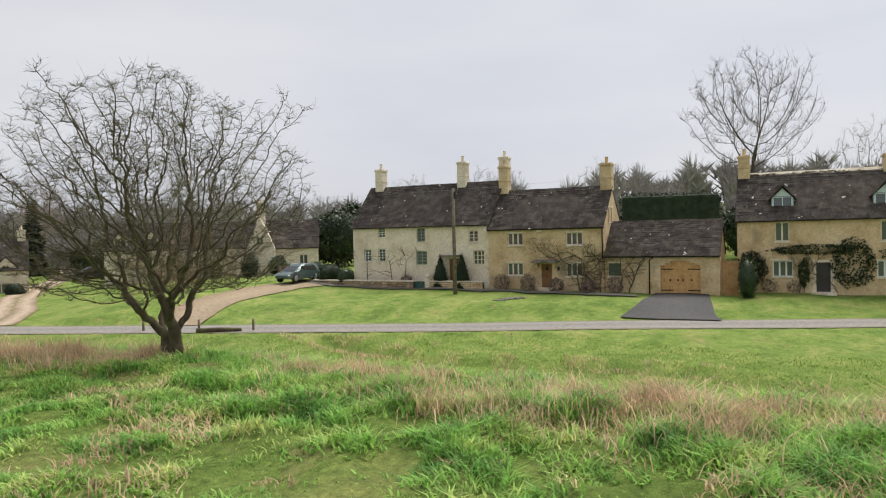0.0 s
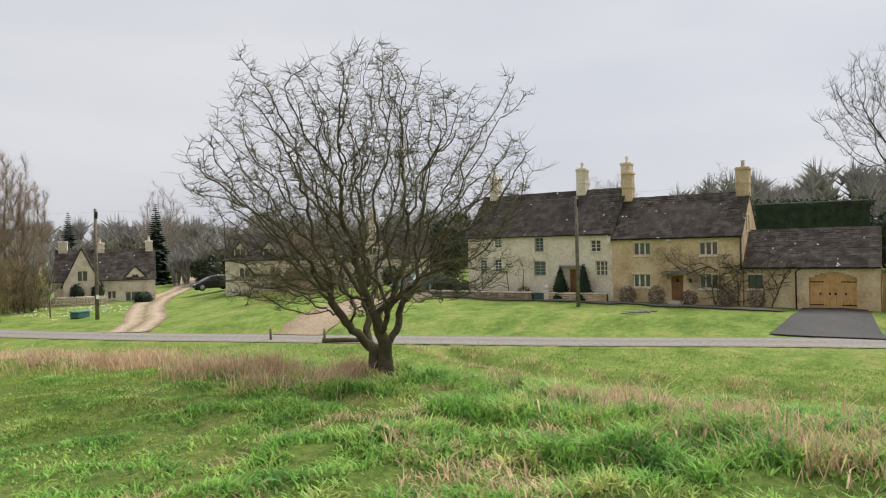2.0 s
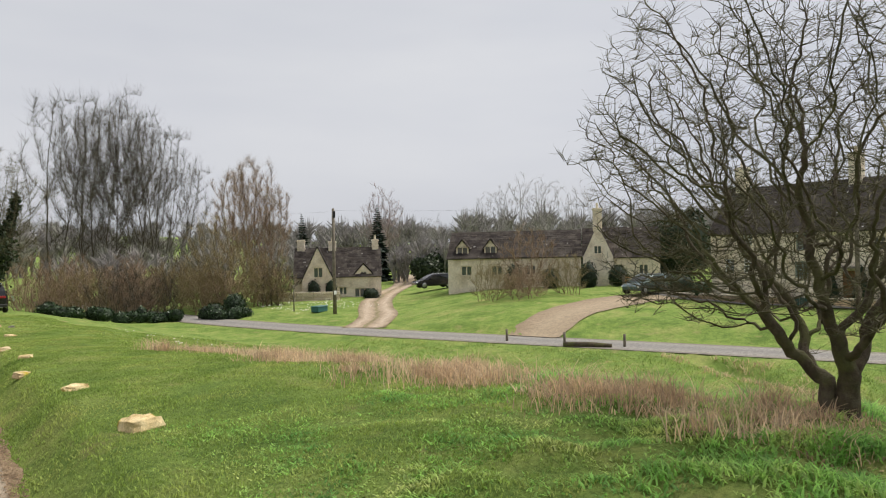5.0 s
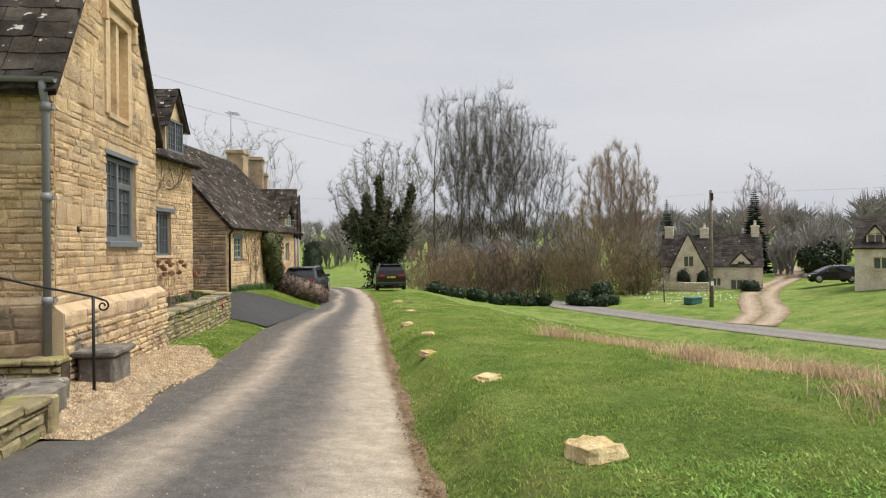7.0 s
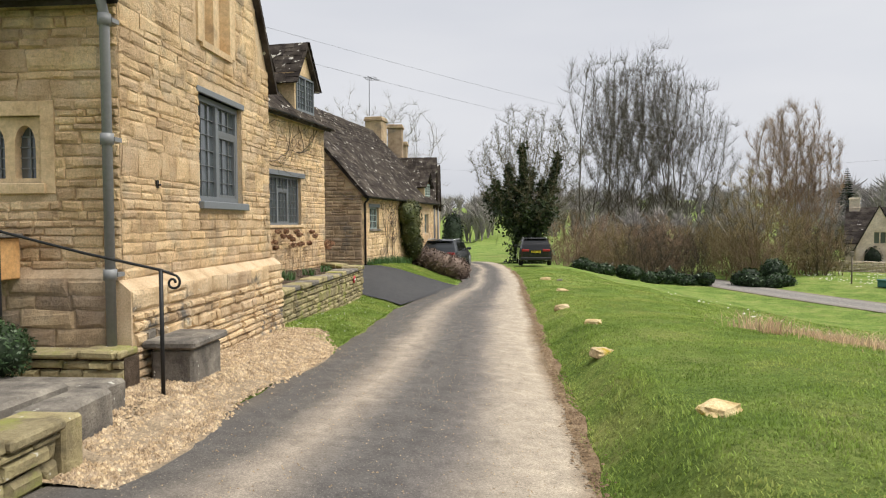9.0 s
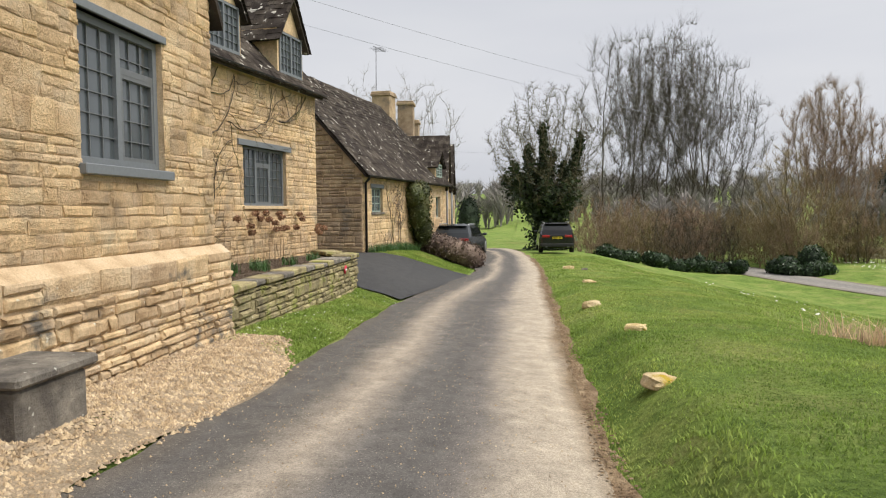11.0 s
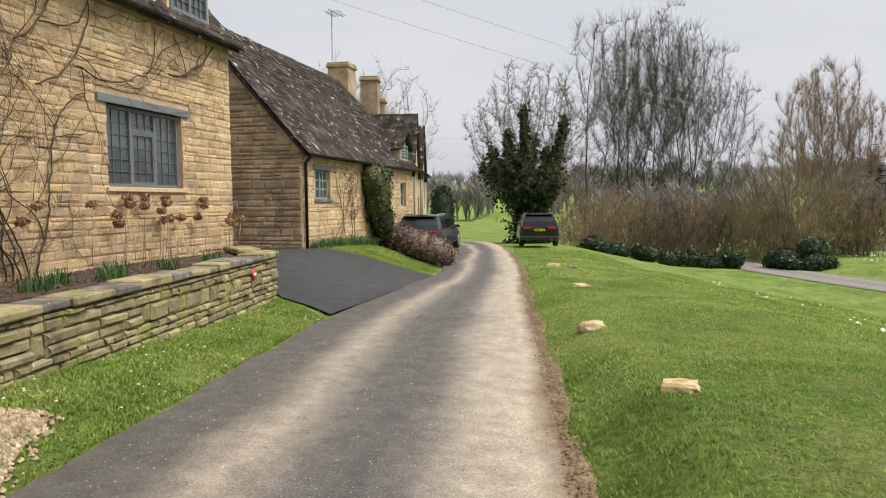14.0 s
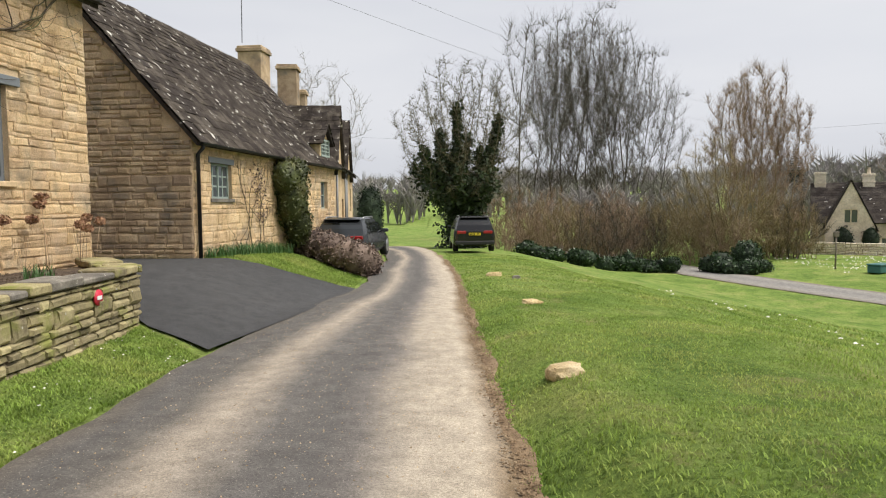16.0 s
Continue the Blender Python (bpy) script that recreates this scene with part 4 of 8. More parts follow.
# ---------------------------------------------------------------- the recessed wing with dormers
wing_m = front_frame(-6.37, 21.35, 0, 98)
wing = thing("cottage_wing", wing_m, "honey stone cottage wing with dormers and bare climbers on its wall", "house")
WW, WD, WZE, WZR = 8.95, 5.4, 4.0, 7.0
W2 = (5.6, 7.4, 1.16, 2.36)
w_front, w_ends = body_walls(wing, WW, WD, -0.7, WZE, WZR, [W2], [], mortar, 0.4)
clad(w_front, pose(0, -0.004, 0), WW, -0.1, WZE - 0.05, [pad(W2, 0.0, 0.0, 0.1, 0.0), (W2[0] - 0.22, W2[1] + 0.22, W2[3], W2[3] + 0.14)], honey, 31, (0.05, 0.17), (0.12, 0.5), 0.02, 0.006, 260, 0.16, inner=(1.5, 9))
clad(w_ends["r"], Matrix.Translation((WW + 0.004, 0, 0)) @ pose(0, 0, 0, 0, 0, 90), WD, -0.3, lambda x: WZE + (WZR - WZE) * (1 - abs(x - WD / 2) / (WD / 2)) - 0.08, [], brownstone, 32, (0.1, 0.2), (0.25, 0.6), 0.02)
window(wing, "window", *W2, 0.07, lead_grey, 3, (2, 5), 0.055, 0.05, 0.06, transom=(0.72, (1,)), leaded=True, sill=(0.06, 0.13, 0.07), sill_mat=honey_wall, lintel=(0.2, 0.115, 0.12), curtain=0.3)
gable_roof(wing, WW, WD, WZE + 0.03, WZR, slate, 33, 0.14, (0.28, 0.17), 60, (0.22, 0.42))
gutter(wing, 0.2, WW + 0.1, -0.23, WZE - 0.16, iron, 0.05)


def dormer(parent, x0, x1, z0, z1, za, back, frame_mat, wall_mat, name="dormer", lights=2, bars=(1, 3), front=0.02, leaded=True):
    d = new(name)
    d.parent = parent
    w = x1 - x0
    bm = bmesh.new()
    for a, b in ((x0 - 0.07, x0), (x1, x1 + 0.07)):
        box(bm, a, b, front, back, z0 - 0.15, z1 + 0.03)
    extrude_poly(bm, [(x0 - 0.07, z1 + 0.034), (x1 + 0.07, z1 + 0.034), ((x0 + x1) / 2, za - 0.06)], 1, front + 0.02, front + 0.12)
    part("cheek", bm, wall_mat, d)
    bm = bmesh.new()
    m = (x0 + x1) / 2
    o = 0.17
    k = (za - z1) / (w / 2)
    for s in (-1, 1):
        extrude_poly(bm, [(m, za), (m + s * (w / 2 + o), z1 - k * o + 0.05), (m + s * (w / 2 + o), z1 - k * o - 0.01), (m, za - 0.07)], 1, front - 0.12, back + 0.9)
    part("deck", bm, slate, d)
    rr = math.hypot(w / 2 + o, k * (w / 2 + o))
    dl = back + 0.9 - front + 0.12
    slated(d, "slate_facing", (m - w / 2 - o, front + dl - 0.12, z1 - k * o + 0.05), (0, -1, 0), (1, 0, k), dl, rr, slate, 0.17, 0.13, 41, 0, (0.16, 0.3), 0.022)
    slated(d, "slate_facing", (m + w / 2 + o, front - 0.12, z1 - k * o + 0.05), (0, 1, 0), (-1, 0, k), dl, rr, slate, 0.17, 0.13, 42, 0, (0.16, 0.3), 0.022)
    wn_ = new("dormer_glazing")
    wn_.parent = d
    bm = bmesh.new()
    box(bm, x0, x0 + 0.05, front - 0.03, front + 0.04, z0, z1)
    box(bm, x1 - 0.05, x1, front - 0.03, front + 0.04, z0, z1)
    box(bm, x0 + 0.05, x1 - 0.05, front - 0.03, front + 0.04, z0, z0 + 0.06)
    box(bm, x0 + 0.05, x1 - 0.05, front - 0.03, front + 0.04, z1 - 0.05, z1)
    cw = (w - 0.1 - 0.05 * (lights - 1)) / lights
    for i in range(1, lights):
        a = x0 + 0.05 + i * cw + (i - 1) * 0.05
        box(bm, a, a + 0.05, front - 0.028, front + 0.04, z0 + 0.06, z1 - 0.05)
    t = 0.006 if leaded else 0.014
    for i in range(lights):
        a = x0 + 0.05 + i * (cw + 0.05)
        for j in range(1, bars[1] + 1):
            q = z0 + 0.06 + (z1 - z0 - 0.11) * j / (bars[1] + 1)
            box(bm, a, a + cw, front - 0.012, front + 0.01, q - t, q + t)
        for j in range(1, bars[0] + 1):
            q = a + cw * j / (bars[0] + 1)
            box(bm, q - t, q + t, front - 0.012, front + 0.01, z0 + 0.06, z1 - 0.05)
    part("frame", bm, frame_mat, wn_)
    boxes("pane", glass, wn_, (x0 + 0.04, x1 - 0.04, front + 0.012, front + 0.02, z0 + 0.03, z1 - 0.03))
    boxes("backing", unlit_room, wn_, (x0, x1, front + 0.3, front + 0.32, z0, z1))
    return d


dormer(wing, 7.22, 8.3, 4.1, 5.02, 5.85, 1.3, lead_grey, honey_wall, bars=(2, 4))
dormer(wing, 4.5, 5.58, 4.1, 5.02, 5.85, 1.3, lead_grey, honey_wall, bars=(2, 4))

# ---------------------------------------------------------------- the low cottage with the long roof
low_m = front_frame(-4.75, 33.5, 0, 98)
low = thing("low_cottage", low_m, "long low stone cottage with a dark stone slate roof", "house")
LW, LD, LZE, LZR = 9.7, 5.7, 2.28, 5.5
BWIN = (0.78, 1.76, 1.0, 1.74)
BDOOR = (5.75, 6.75, -0.4, 1.25)
BWIN2 = (8.2, 8.9, 0.75, 1.6)
l_front, l_ends = body_walls(low, LW, LD, -1.6, LZE, LZR, [BWIN, BDOOR, BWIN2], [], mortar, 0.4)
clad(l_front, pose(0, -0.004, 0), LW, -0.5, LZE - 0.05, [pad(BWIN, 0.0, 0.0, 0.08, 0.0), (BWIN[0] - 0.12, BWIN[1] + 0.12, BWIN[3], BWIN[3] + 0.12), BDOOR, pad(BWIN2, 0, 0, 0, 0)], honey, 51, (0.06, 0.16), (0.14, 0.45), 0.02, 0.008, 200, 0.1)
clad(l_ends["l"], Matrix.Translation((-0.004, LD, 0)) @ pose(0, 0, 0, 0, 0, -90), LD, -0.7, lambda x: LZE + (LZR - LZE) * (1 - abs(x - LD / 2) / (LD / 2)) - 0.1, [], brownstone, 52, (0.08, 0.17), (0.2, 0.5), 0.03, 0.016, 290, 0.05)
window(low, "window", *BWIN, 0.07, sage, 2, (1, 2), 0.045, 0.05, 0.05, sill=(0.07, 0.12, 0.08), sill_mat=greystone, lintel=(0.1, 0.1, 0.12), lintel_mat=lead_grey)
window(low, "window", *BWIN2, 0.1, sage, 2, (0, 1), 0.045, 0.05, 0.05)
bd = new("door")
bd.parent = low
boxes("door_leaf", brown_oak, bd, (BDOOR[0], BDOOR[1], 0.16, 0.21, BDOOR[2], BDOOR[3]))
boxes("lintel", old_wood, bd, (BDOOR[0] - 0.15, BDOOR[1] + 0.15, -0.05, 0.1, BDOOR[3], BDOOR[3] + 0.16), bevel=0.01)
gable_roof(low, LW, LD, LZE + 0.03, LZR, slate, 53, 0.1, (0.30, 0.15), 280, (0.2, 0.4), 0.03, sag=0.06)
gutter(low, -0.05, LW, -0.24, LZE - 0.2, iron, 0.05)
dpb = new("downpipe")
dpb.parent = low
tube("pipe", [(0.08, -0.2, LZE - 0.22), (0.08, -0.2, LZE - 0.3), (0.08, -0.09, LZE - 0.42), (0.08, -0.09, -0.3)], 0.04, iron, dpb, 10)
chimney(low, 10.05, LD / 2, LZR - 2.6, LZR + 0.74, 0.82, 0.82, brownstone, 0, 0.05)
dormer(low, 8.35, 9.2, 2.4, 2.95, 3.4, 1.2, sage, honey_wall, leaded=False)
ae = new("aerial")
ae.parent = low
tube("mast", [(9.1, LD / 2, LZR + 0.7), (9.14, LD / 2, LZR + 2.5)], 0.014, iron, ae, 5)
tube("boom", [(8.8, LD / 2, LZR + 2.48), (9.75, LD / 2 - 0.2, LZR + 2.43)], 0.011, iron, ae, 5)
for k in range(6):
    tube("element", [(9.0 + k * 0.14, LD / 2 - 0.35, LZR + 2.45), (9.0 + k * 0.14, LD / 2 + 0.25, LZR + 2.45)], 0.006, iron, ae, 4)

# gabled row beyond the low cottage
row = thing("gabled_cottage_row", front_frame(-3.42, 43.15, 0, 87), "row of gabled honey stone cottages along the lane", "house")
RW_, RD_ = 9.0, 6.0
r_opens = [(0.9, 1.7, 0.6, 1.6), (3.0, 3.9, -0.9, 1.1), (5.2, 6.0, 0.6, 1.6), (7.2, 8.0, 0.6, 1.6)]
body_walls(row, RW_, RD_, -1.6, 2.3, 4.9, r_opens, [], gold_far, 0.4)
for o in r_opens:
    if o[2] > 0:
        window(row, "window", *o, 0.12, sage, 2, (0, 1), 0.045, 0.05, 0.05)
    else:
        boxes("door", brown_oak, row, (o[0], o[1], 0.15, 0.2, o[2], o[3]))
gable_roof(row, RW_, RD_, 2.33, 4.9, slate, 61, 0.1, (0.32, 0.2), 0, (0.25, 0.5), 0.03)
for gx in (0.15, 4.4):
    g = new("front_gable")
    g.parent = row
    bm = bmesh.new()
    extrude_poly(bm, [(gx, 2.1), (gx + 2.9, 2.1), (gx + 1.45, 4.3)], 1, -0.03, 1.8)
    part("gable_wall", bm, honey_wall, g)
    kk = 2.2 / 1.45
    rr = math.hypot(1.45 + 0.15, kk * 1.6)
    bm = bmesh.new()
    for s in (-1, 1):
        extrude_poly(bm, [(gx + 1.45, 4.36), (gx + 1.45 + s * 1.6, 4.36 - kk * 1.6), (gx + 1.45 + s * 1.6, 4.29 - kk * 1.6), (gx + 1.45, 4.29)], 1, -0.12, 2.4)
    part("deck", bm, slate, g)
    slated(g, "slate_facing", (gx - 0.15, 2.4, 4.36 - kk * 1.6), (0, -1, 0), (1, 0, kk), 2.52, rr, slate, 0.26, 0.18, 62, 0, (0.22, 0.4))
    slated(g, "slate_facing", (gx + 3.05, -0.12, 4.36 - kk * 1.6), (0, 1, 0), (-1, 0, kk), 2.52, rr, slate, 0.26, 0.18, 63, 0, (0.22, 0.4))
for x, y, top, w in ((4.9, 2.2, 6.45, 0.76), (6.6, 2.0, 5.75, 0.55)):
    chimney(row, x, y, 3.2, top, w, w, brownstone, 0)
for x in (0.1, 3.7, 4.3):
    tube("downpipe", [(x, -0.1, 2.1), (x, -0.1, -1.0)], 0.04, pipe_grey, row, 8)

# ---------------------------------------------------------------- houses across the road


def stone_window(parent, o, lights, bars=(0, 0), mat=None, frame_mat=None):
    """A mullioned window in a stone surround."""
    window(parent, "window", *o, 0.08, frame_mat or cream_far, lights, bars, 0.07, 0.1, 0.09, sill=(0.06, 0.16, 0.09), lintel=(0.05, 0.12, 0.1), sill_mat=mat or cream_far, lintel_mat=mat or cream_far)


FB = 265.4
BASE = -2.6
mid = thing("stone_cottage", front_frame(46.0, 21.0, 0, FB) @ pose(-2.05, 0, 0), "golden stone cottage with mullioned windows and oak door", "house")
MW, MD, MZE, MZR = 8.55, 6.0, 2.18, 5.0
mo = [(1.5, 2.7, 0.85, 1.75), (5.9, 7.1, 0.8, 1.7), (1.45, 2.68, -1.36, -0.44), (5.88, 7.06, -1.4, -0.46), (4.06, 4.84, -2.25, -0.55)]
body_walls(mid, MW, MD, -3.2, MZE, MZR, mo, [(1.6, 2.0, 2.4, 3.4), (2.5, 2.9, 2.4, 3.4)], gold_far, 0.4)
for o in mo[:4]:
    stone_window(mid, o, 3)
sidew = new("gable_face")
sidew.parent = mid
sidew.matrix_basis = Matrix.Translation((MW, 0, 0)) @ pose(0, 0, 0, 0, 0, 90)
for o in ((1.6, 2.0, 2.4, 3.4), (2.5, 2.9, 2.4, 3.4)):
    stone_window(sidew, o, 1)
door_m = new("door")
door_m.parent = mid
boxes("door_leaf", brown_oak, door_m, (4.06, 4.84, 0.12, 0.17, -2.2, -0.55))
bm = bmesh.new()
for k in range(5):
    box(bm, 4.08 + k * 0.152, 4.215 + k * 0.152, 0.105, 0.12, -2.18, -0.58)
part("board", bm, brown_oak, door_m)
boxes("step", cream_far, door_m, (3.9, 5.0, -0.45, 0.1, -2.5, -2.22))
boxes("door_light", unlit_room, door_m, (4.36, 4.54, 0.09, 0.1, -1.0, -0.75))
hood = new("door_hood")
hood.parent = mid
boxes("hood_slab", greystone, hood, (3.55, 5.35, -0.75, 0.02, -0.42, -0.30), (3.68, 5.22, -0.62, 0.02, -0.298, -0.22), bevel=0.02)
boxes("bracket", gold_far, hood, (3.75, 3.9, -0.45, 0, -0.75, -0.425), bevel=0.02)
boxes("bracket", gold_far, hood, (5.0, 5.15, -0.45, 0, -0.75, -0.425), bevel=0.02)
boxes("plaque", white_paint, mid, (3.75, 4.1, -0.03, -0.005, 1.78, 2.02))
tube("lantern", [(5.35, -0.12, -1.0), (5.35, -0.12, -0.75)], [0.07, 0.1], iron, mid, 6)
gable_roof(mid, MW, MD, MZE + 0.03, MZR, slate_far, 71, 0.05, (0.30, 0.2), 0, (0.3, 0.6), 0.035, sag=0.1)
gutter(mid, 0, MW + 0.1, -0.26, MZE - 0.2, iron, 0.055)
tube("downpipe", [(MW - 0.05, -0.14, MZE - 0.2), (MW - 0.05, -0.14, -0.2)], 0.045, iron, mid, 8)
bm = bmesh.new()
kk = (MZR - MZE) / (MD / 2)
extrude_poly(bm, [(-0.25, MZE - 0.2), (MD / 2, MZR + 0.22), (MD / 2, MZR + 0.02), (-0.25, MZE - 0.45)], 0, -0.34, -0.04)
part("coping", bm, cream_far, mid)
chimney(mid, 0.25, MD / 2, MZR - 0.2, MZR + 2.0, 0.75, 0.7, gold_far, 1)
chimney(mid, MW - 0.35, MD / 2, MZR - 0.3, MZR + 1.7, 0.85, 0.75, gold_far, 1)

big = thing("cream_farmhouse", front_frame(46.0, 21.0, 0, FB) @ pose(-14.1, 0.12, 0), "long cream limestone house with sash windows and tall chimneys", "house")
BW_, BD_, BZE, BZR = 12.0, 6.4, 2.6, 5.85
bo = [(2.37, 3.03, 1.62, 2.48), (5.93, 6.65, 1.24, 2.30), (1.03, 1.7, -0.29, 0.69), (2.37, 3.03, -0.29, 0.72), (5.83, 6.8, -0.57, 0.5), (10.38, 11.15, 1.15, 2.0), (10.72, 11.7, -0.57, 0.5), (8.7, 9.5, -2.3, -0.1)]
body_walls(big, BW_, BD_, -3.0, BZE, BZR, bo, [], cream_far, 0.4)
for k, o in enumerate(bo[:7]):
    window(big, "window", *o, 0.1, sage if k in (1, 4) else white_paint if k < 5 else cream_far, 1 if k < 5 else 2 + (k == 6), (1, 3) if k < 5 else (0, 2), 0.06, 0.07, 0.06, sill=(0.06, 0.16, 0.1), sill_mat=cream_far,
           lintel=(0.1, 0.115, 0.2), lintel_mat=cream_far)
boxes("door_leaf", brown_oak, big, (8.7, 9.5, 0.15, 0.2, -2.3, -0.1))
boxes("porch_slab", greystone, big, (8.3, 9.9, -0.7, 0.0, 0.05, 0.18), bevel=0.02)
boxes("hood_mould", cream_far, big, (10.2, 11.35, -0.14, 0, 2.2, 2.3), bevel=0.02)
gable_roof(big, BW_, BD_, BZE + 0.03, BZR, slate_far, 73, 0.12, (0.30, 0.2), 0, (0.3, 0.6), 0.035, sag=0.12)
gutter(big, 0, BW_, -0.26, BZE - 0.2, iron, 0.05)
for x, h in ((0.9, 1.6), (8.6, 1.75), (11.6, 2.1)):
    chimney(big, x, BD_ / 2 + (1.6 if x > 11 else 0), BZR - 0.4, BZR + h, 0.75, 0.75, cream_far, 1)

garage = thing("garage_wing", front_frame(46.0, 21.0, 0, FB) @ pose(6.55, 0.15, 0), "low stone garage with arched honey oak double doors", "garage")
GW_, GD_, GZE, GZR = 7.4, 5.2, 0.12, 2.35
GDO = (3.7, 6.22, -2.6, -0.32)
GWI = (0.25, 1.1, -1.36, -0.5)
arch = lambda x: -0.72 + 0.4 * math.sin(math.pi * (x - GDO[0]) / (GDO[1] - GDO[0]))
bm = bmesh.new()
cuts = [(GDO[0] + (GDO[1] - GDO[0]) * i / 8, GDO[0] + (GDO[1] - GDO[0]) * (i + 1) / 8) for i in range(8)]
wall_cells(bm, GW_, -3.2, GZE, [GWI] + [(a, b, -2.6, (arch(a) + arch(b)) / 2) for a, b in cuts], -0.004, 0.4)
part("wall", bm, gold_far, garage)
bm = bmesh.new()
tops = lambda x: GZE + (GZR - GZE) * (1 - abs(x - GD_ / 2) / (GD_ / 2)) - 0.02
wall_cells(bm, GD_, -3.2, tops, [], 0, 0.4, extra=(0.4, GD_ / 2, GD_ - 0.4))
bmesh.ops.transform(bm, matrix=Matrix.Translation((GW_ + 0.004, 0, 0)) @ pose(0, 0, 0, 0, 0, 90), verts=bm.verts)
part("gable_wall", bm, gold_far, garage)
boxes("wall", gold_far, garage, (0, GW_, GD_ - 0.4, GD_, -3.2, GZE))
gd = new("garage_door")
gd.parent = garage
n = 14
for i in range(n):
    a, b = GDO[0] + (GDO[1] - GDO[0]) * i / n + 0.006, GDO[0] + (GDO[1] - GDO[0]) * (i + 1) / n - 0.006
    bm = bmesh.new()
    extrude_poly(bm, [(a, -2.56), (b, -2.56), (b, arch(b)), (a, arch(a))], 1, 0.16, 0.2)
    part("board", bm, oak, gd)
boxes("stile", oak, gd, (4.9, 5.02, 0.13, 0.16, -2.55, -0.4))
for z in (-2.35, -0.95):
    boxes("strap_hinge", iron, gd, (3.72, 4.5, 0.14, 0.155, z, z + 0.06))
    boxes("strap_hinge", iron, gd, (5.42, 6.2, 0.14, 0.155, z, z + 0.06))
for x in (4.3, 4.8, 5.1, 5.65):
    boxes("latch", iron, gd, (x - 0.05, x + 0.05, 0.12, 0.155, -1.7, -1.58))
stone_window(garage, GWI, 2, frame_mat=green_paint)
gable_roof(garage, GW_, GD_, GZE + 0.03, GZR, slate_far, 75, 0.06, (0.28, 0.18), 0, (0.3, 0.55), 0.03, sag=0.05)
gutter(garage, 0, GW_, -0.24, GZE - 0.18, iron, 0.05)
tube("downpipe", [(3.3, -0.22, GZE - 0.2), (3.0, -0.14, GZE - 0.4), (3.0, -0.14, -2.6)], 0.045, iron, garage, 8)
side_gate = thing("side_gate", front_frame(46.0, 21.0, 0, FB) @ pose(14.05, 0.3, 0), "tall closed boarded wooden side gate", "gate")
for i in range(6):
    boxes("board", fence_wood, side_gate, (i * 0.17, i * 0.17 + 0.16, 0, 0.03, -2.7, -0.38 + 0.02 * (i % 2)))
boxes("rail", fence_wood, side_gate, (0, 1.02, 0.032, 0.08, -2.2, -2.1), (0, 1.02, 0.032, 0.08, -0.8, -0.7))

right = thing("dormered_house", front_frame(49.0, 10.0, 0, FB) @ pose(3.72, 0, 0), "stone house with pale blue dormers and climbers round the door", "house")
RW, RD, RZE, RZR = 15.0, 6.2, 2.33, 5.45
ro = [(2.25, 3.1, 0.8, 2.06), (2.1, 3.3, -1.5, -0.46), (4.6, 5.4, -2.45, -0.58), (8.1, 8.95, 0.75, 2.0), (7.9, 9.1, -1.5, -0.46), (12.2, 13.2, 0.75, 2.0), (12.0, 13.2, -1.5, -0.46)]
body_walls(right, RW, RD, -3.3, RZE, RZR, ro, [], gold_far, 0.4)
for k, o in enumerate(ro):
    if k == 2:
        boxes("door_leaf", slate_door, right, (o[0], o[1], 0.12, 0.17, o[2], o[3]))
        boxes("door_surround", cream_far, right, (o[0] - 0.2, o[0], -0.03, 0.1, o[2], o[3] + 0.18), (o[1], o[1] + 0.2, -0.03, 0.1, o[2], o[3] + 0.18), (o[0], o[1], -0.03, 0.1, o[3], o[3] + 0.18), bevel=0.01)
        boxes("step", cream_far, right, (o[0] - 0.3, o[1] + 0.3, -0.5, 0, -2.75, -2.45), bevel=0.02)
    else:
        stone_window(right, o, 3 if k % 3 == 1 else 2, frame_mat=white_paint if k in (1, 4) else cream_far)
gable_roof(right, RW, RD, RZE + 0.03, RZR, slate_far, 77, 0.06, (0.30, 0.2), 0, (0.3, 0.6), 0.035, sag=0.1, ridge_mat=cream_far)
gutter(right, 0, RW, -0.26, RZE - 0.2, iron, 0.05)
for x in (2.15, 7.9, 12.0):
    dormer(right, x, x + 1.15, 2.95, 3.72, 4.35, 1.9, pale_blue, pale_blue, lights=2, bars=(0, 0), front=0.75, leaded=False)
chimney(right, 0.35, RD / 2, RZR - 0.3, RZR + 1.35, 0.75, 0.75, gold_far, 1)
chimney(right, 9.0, RD / 2, RZR - 0.3, RZR + 0.9, 0.75, 0.75, gold_far, 1)

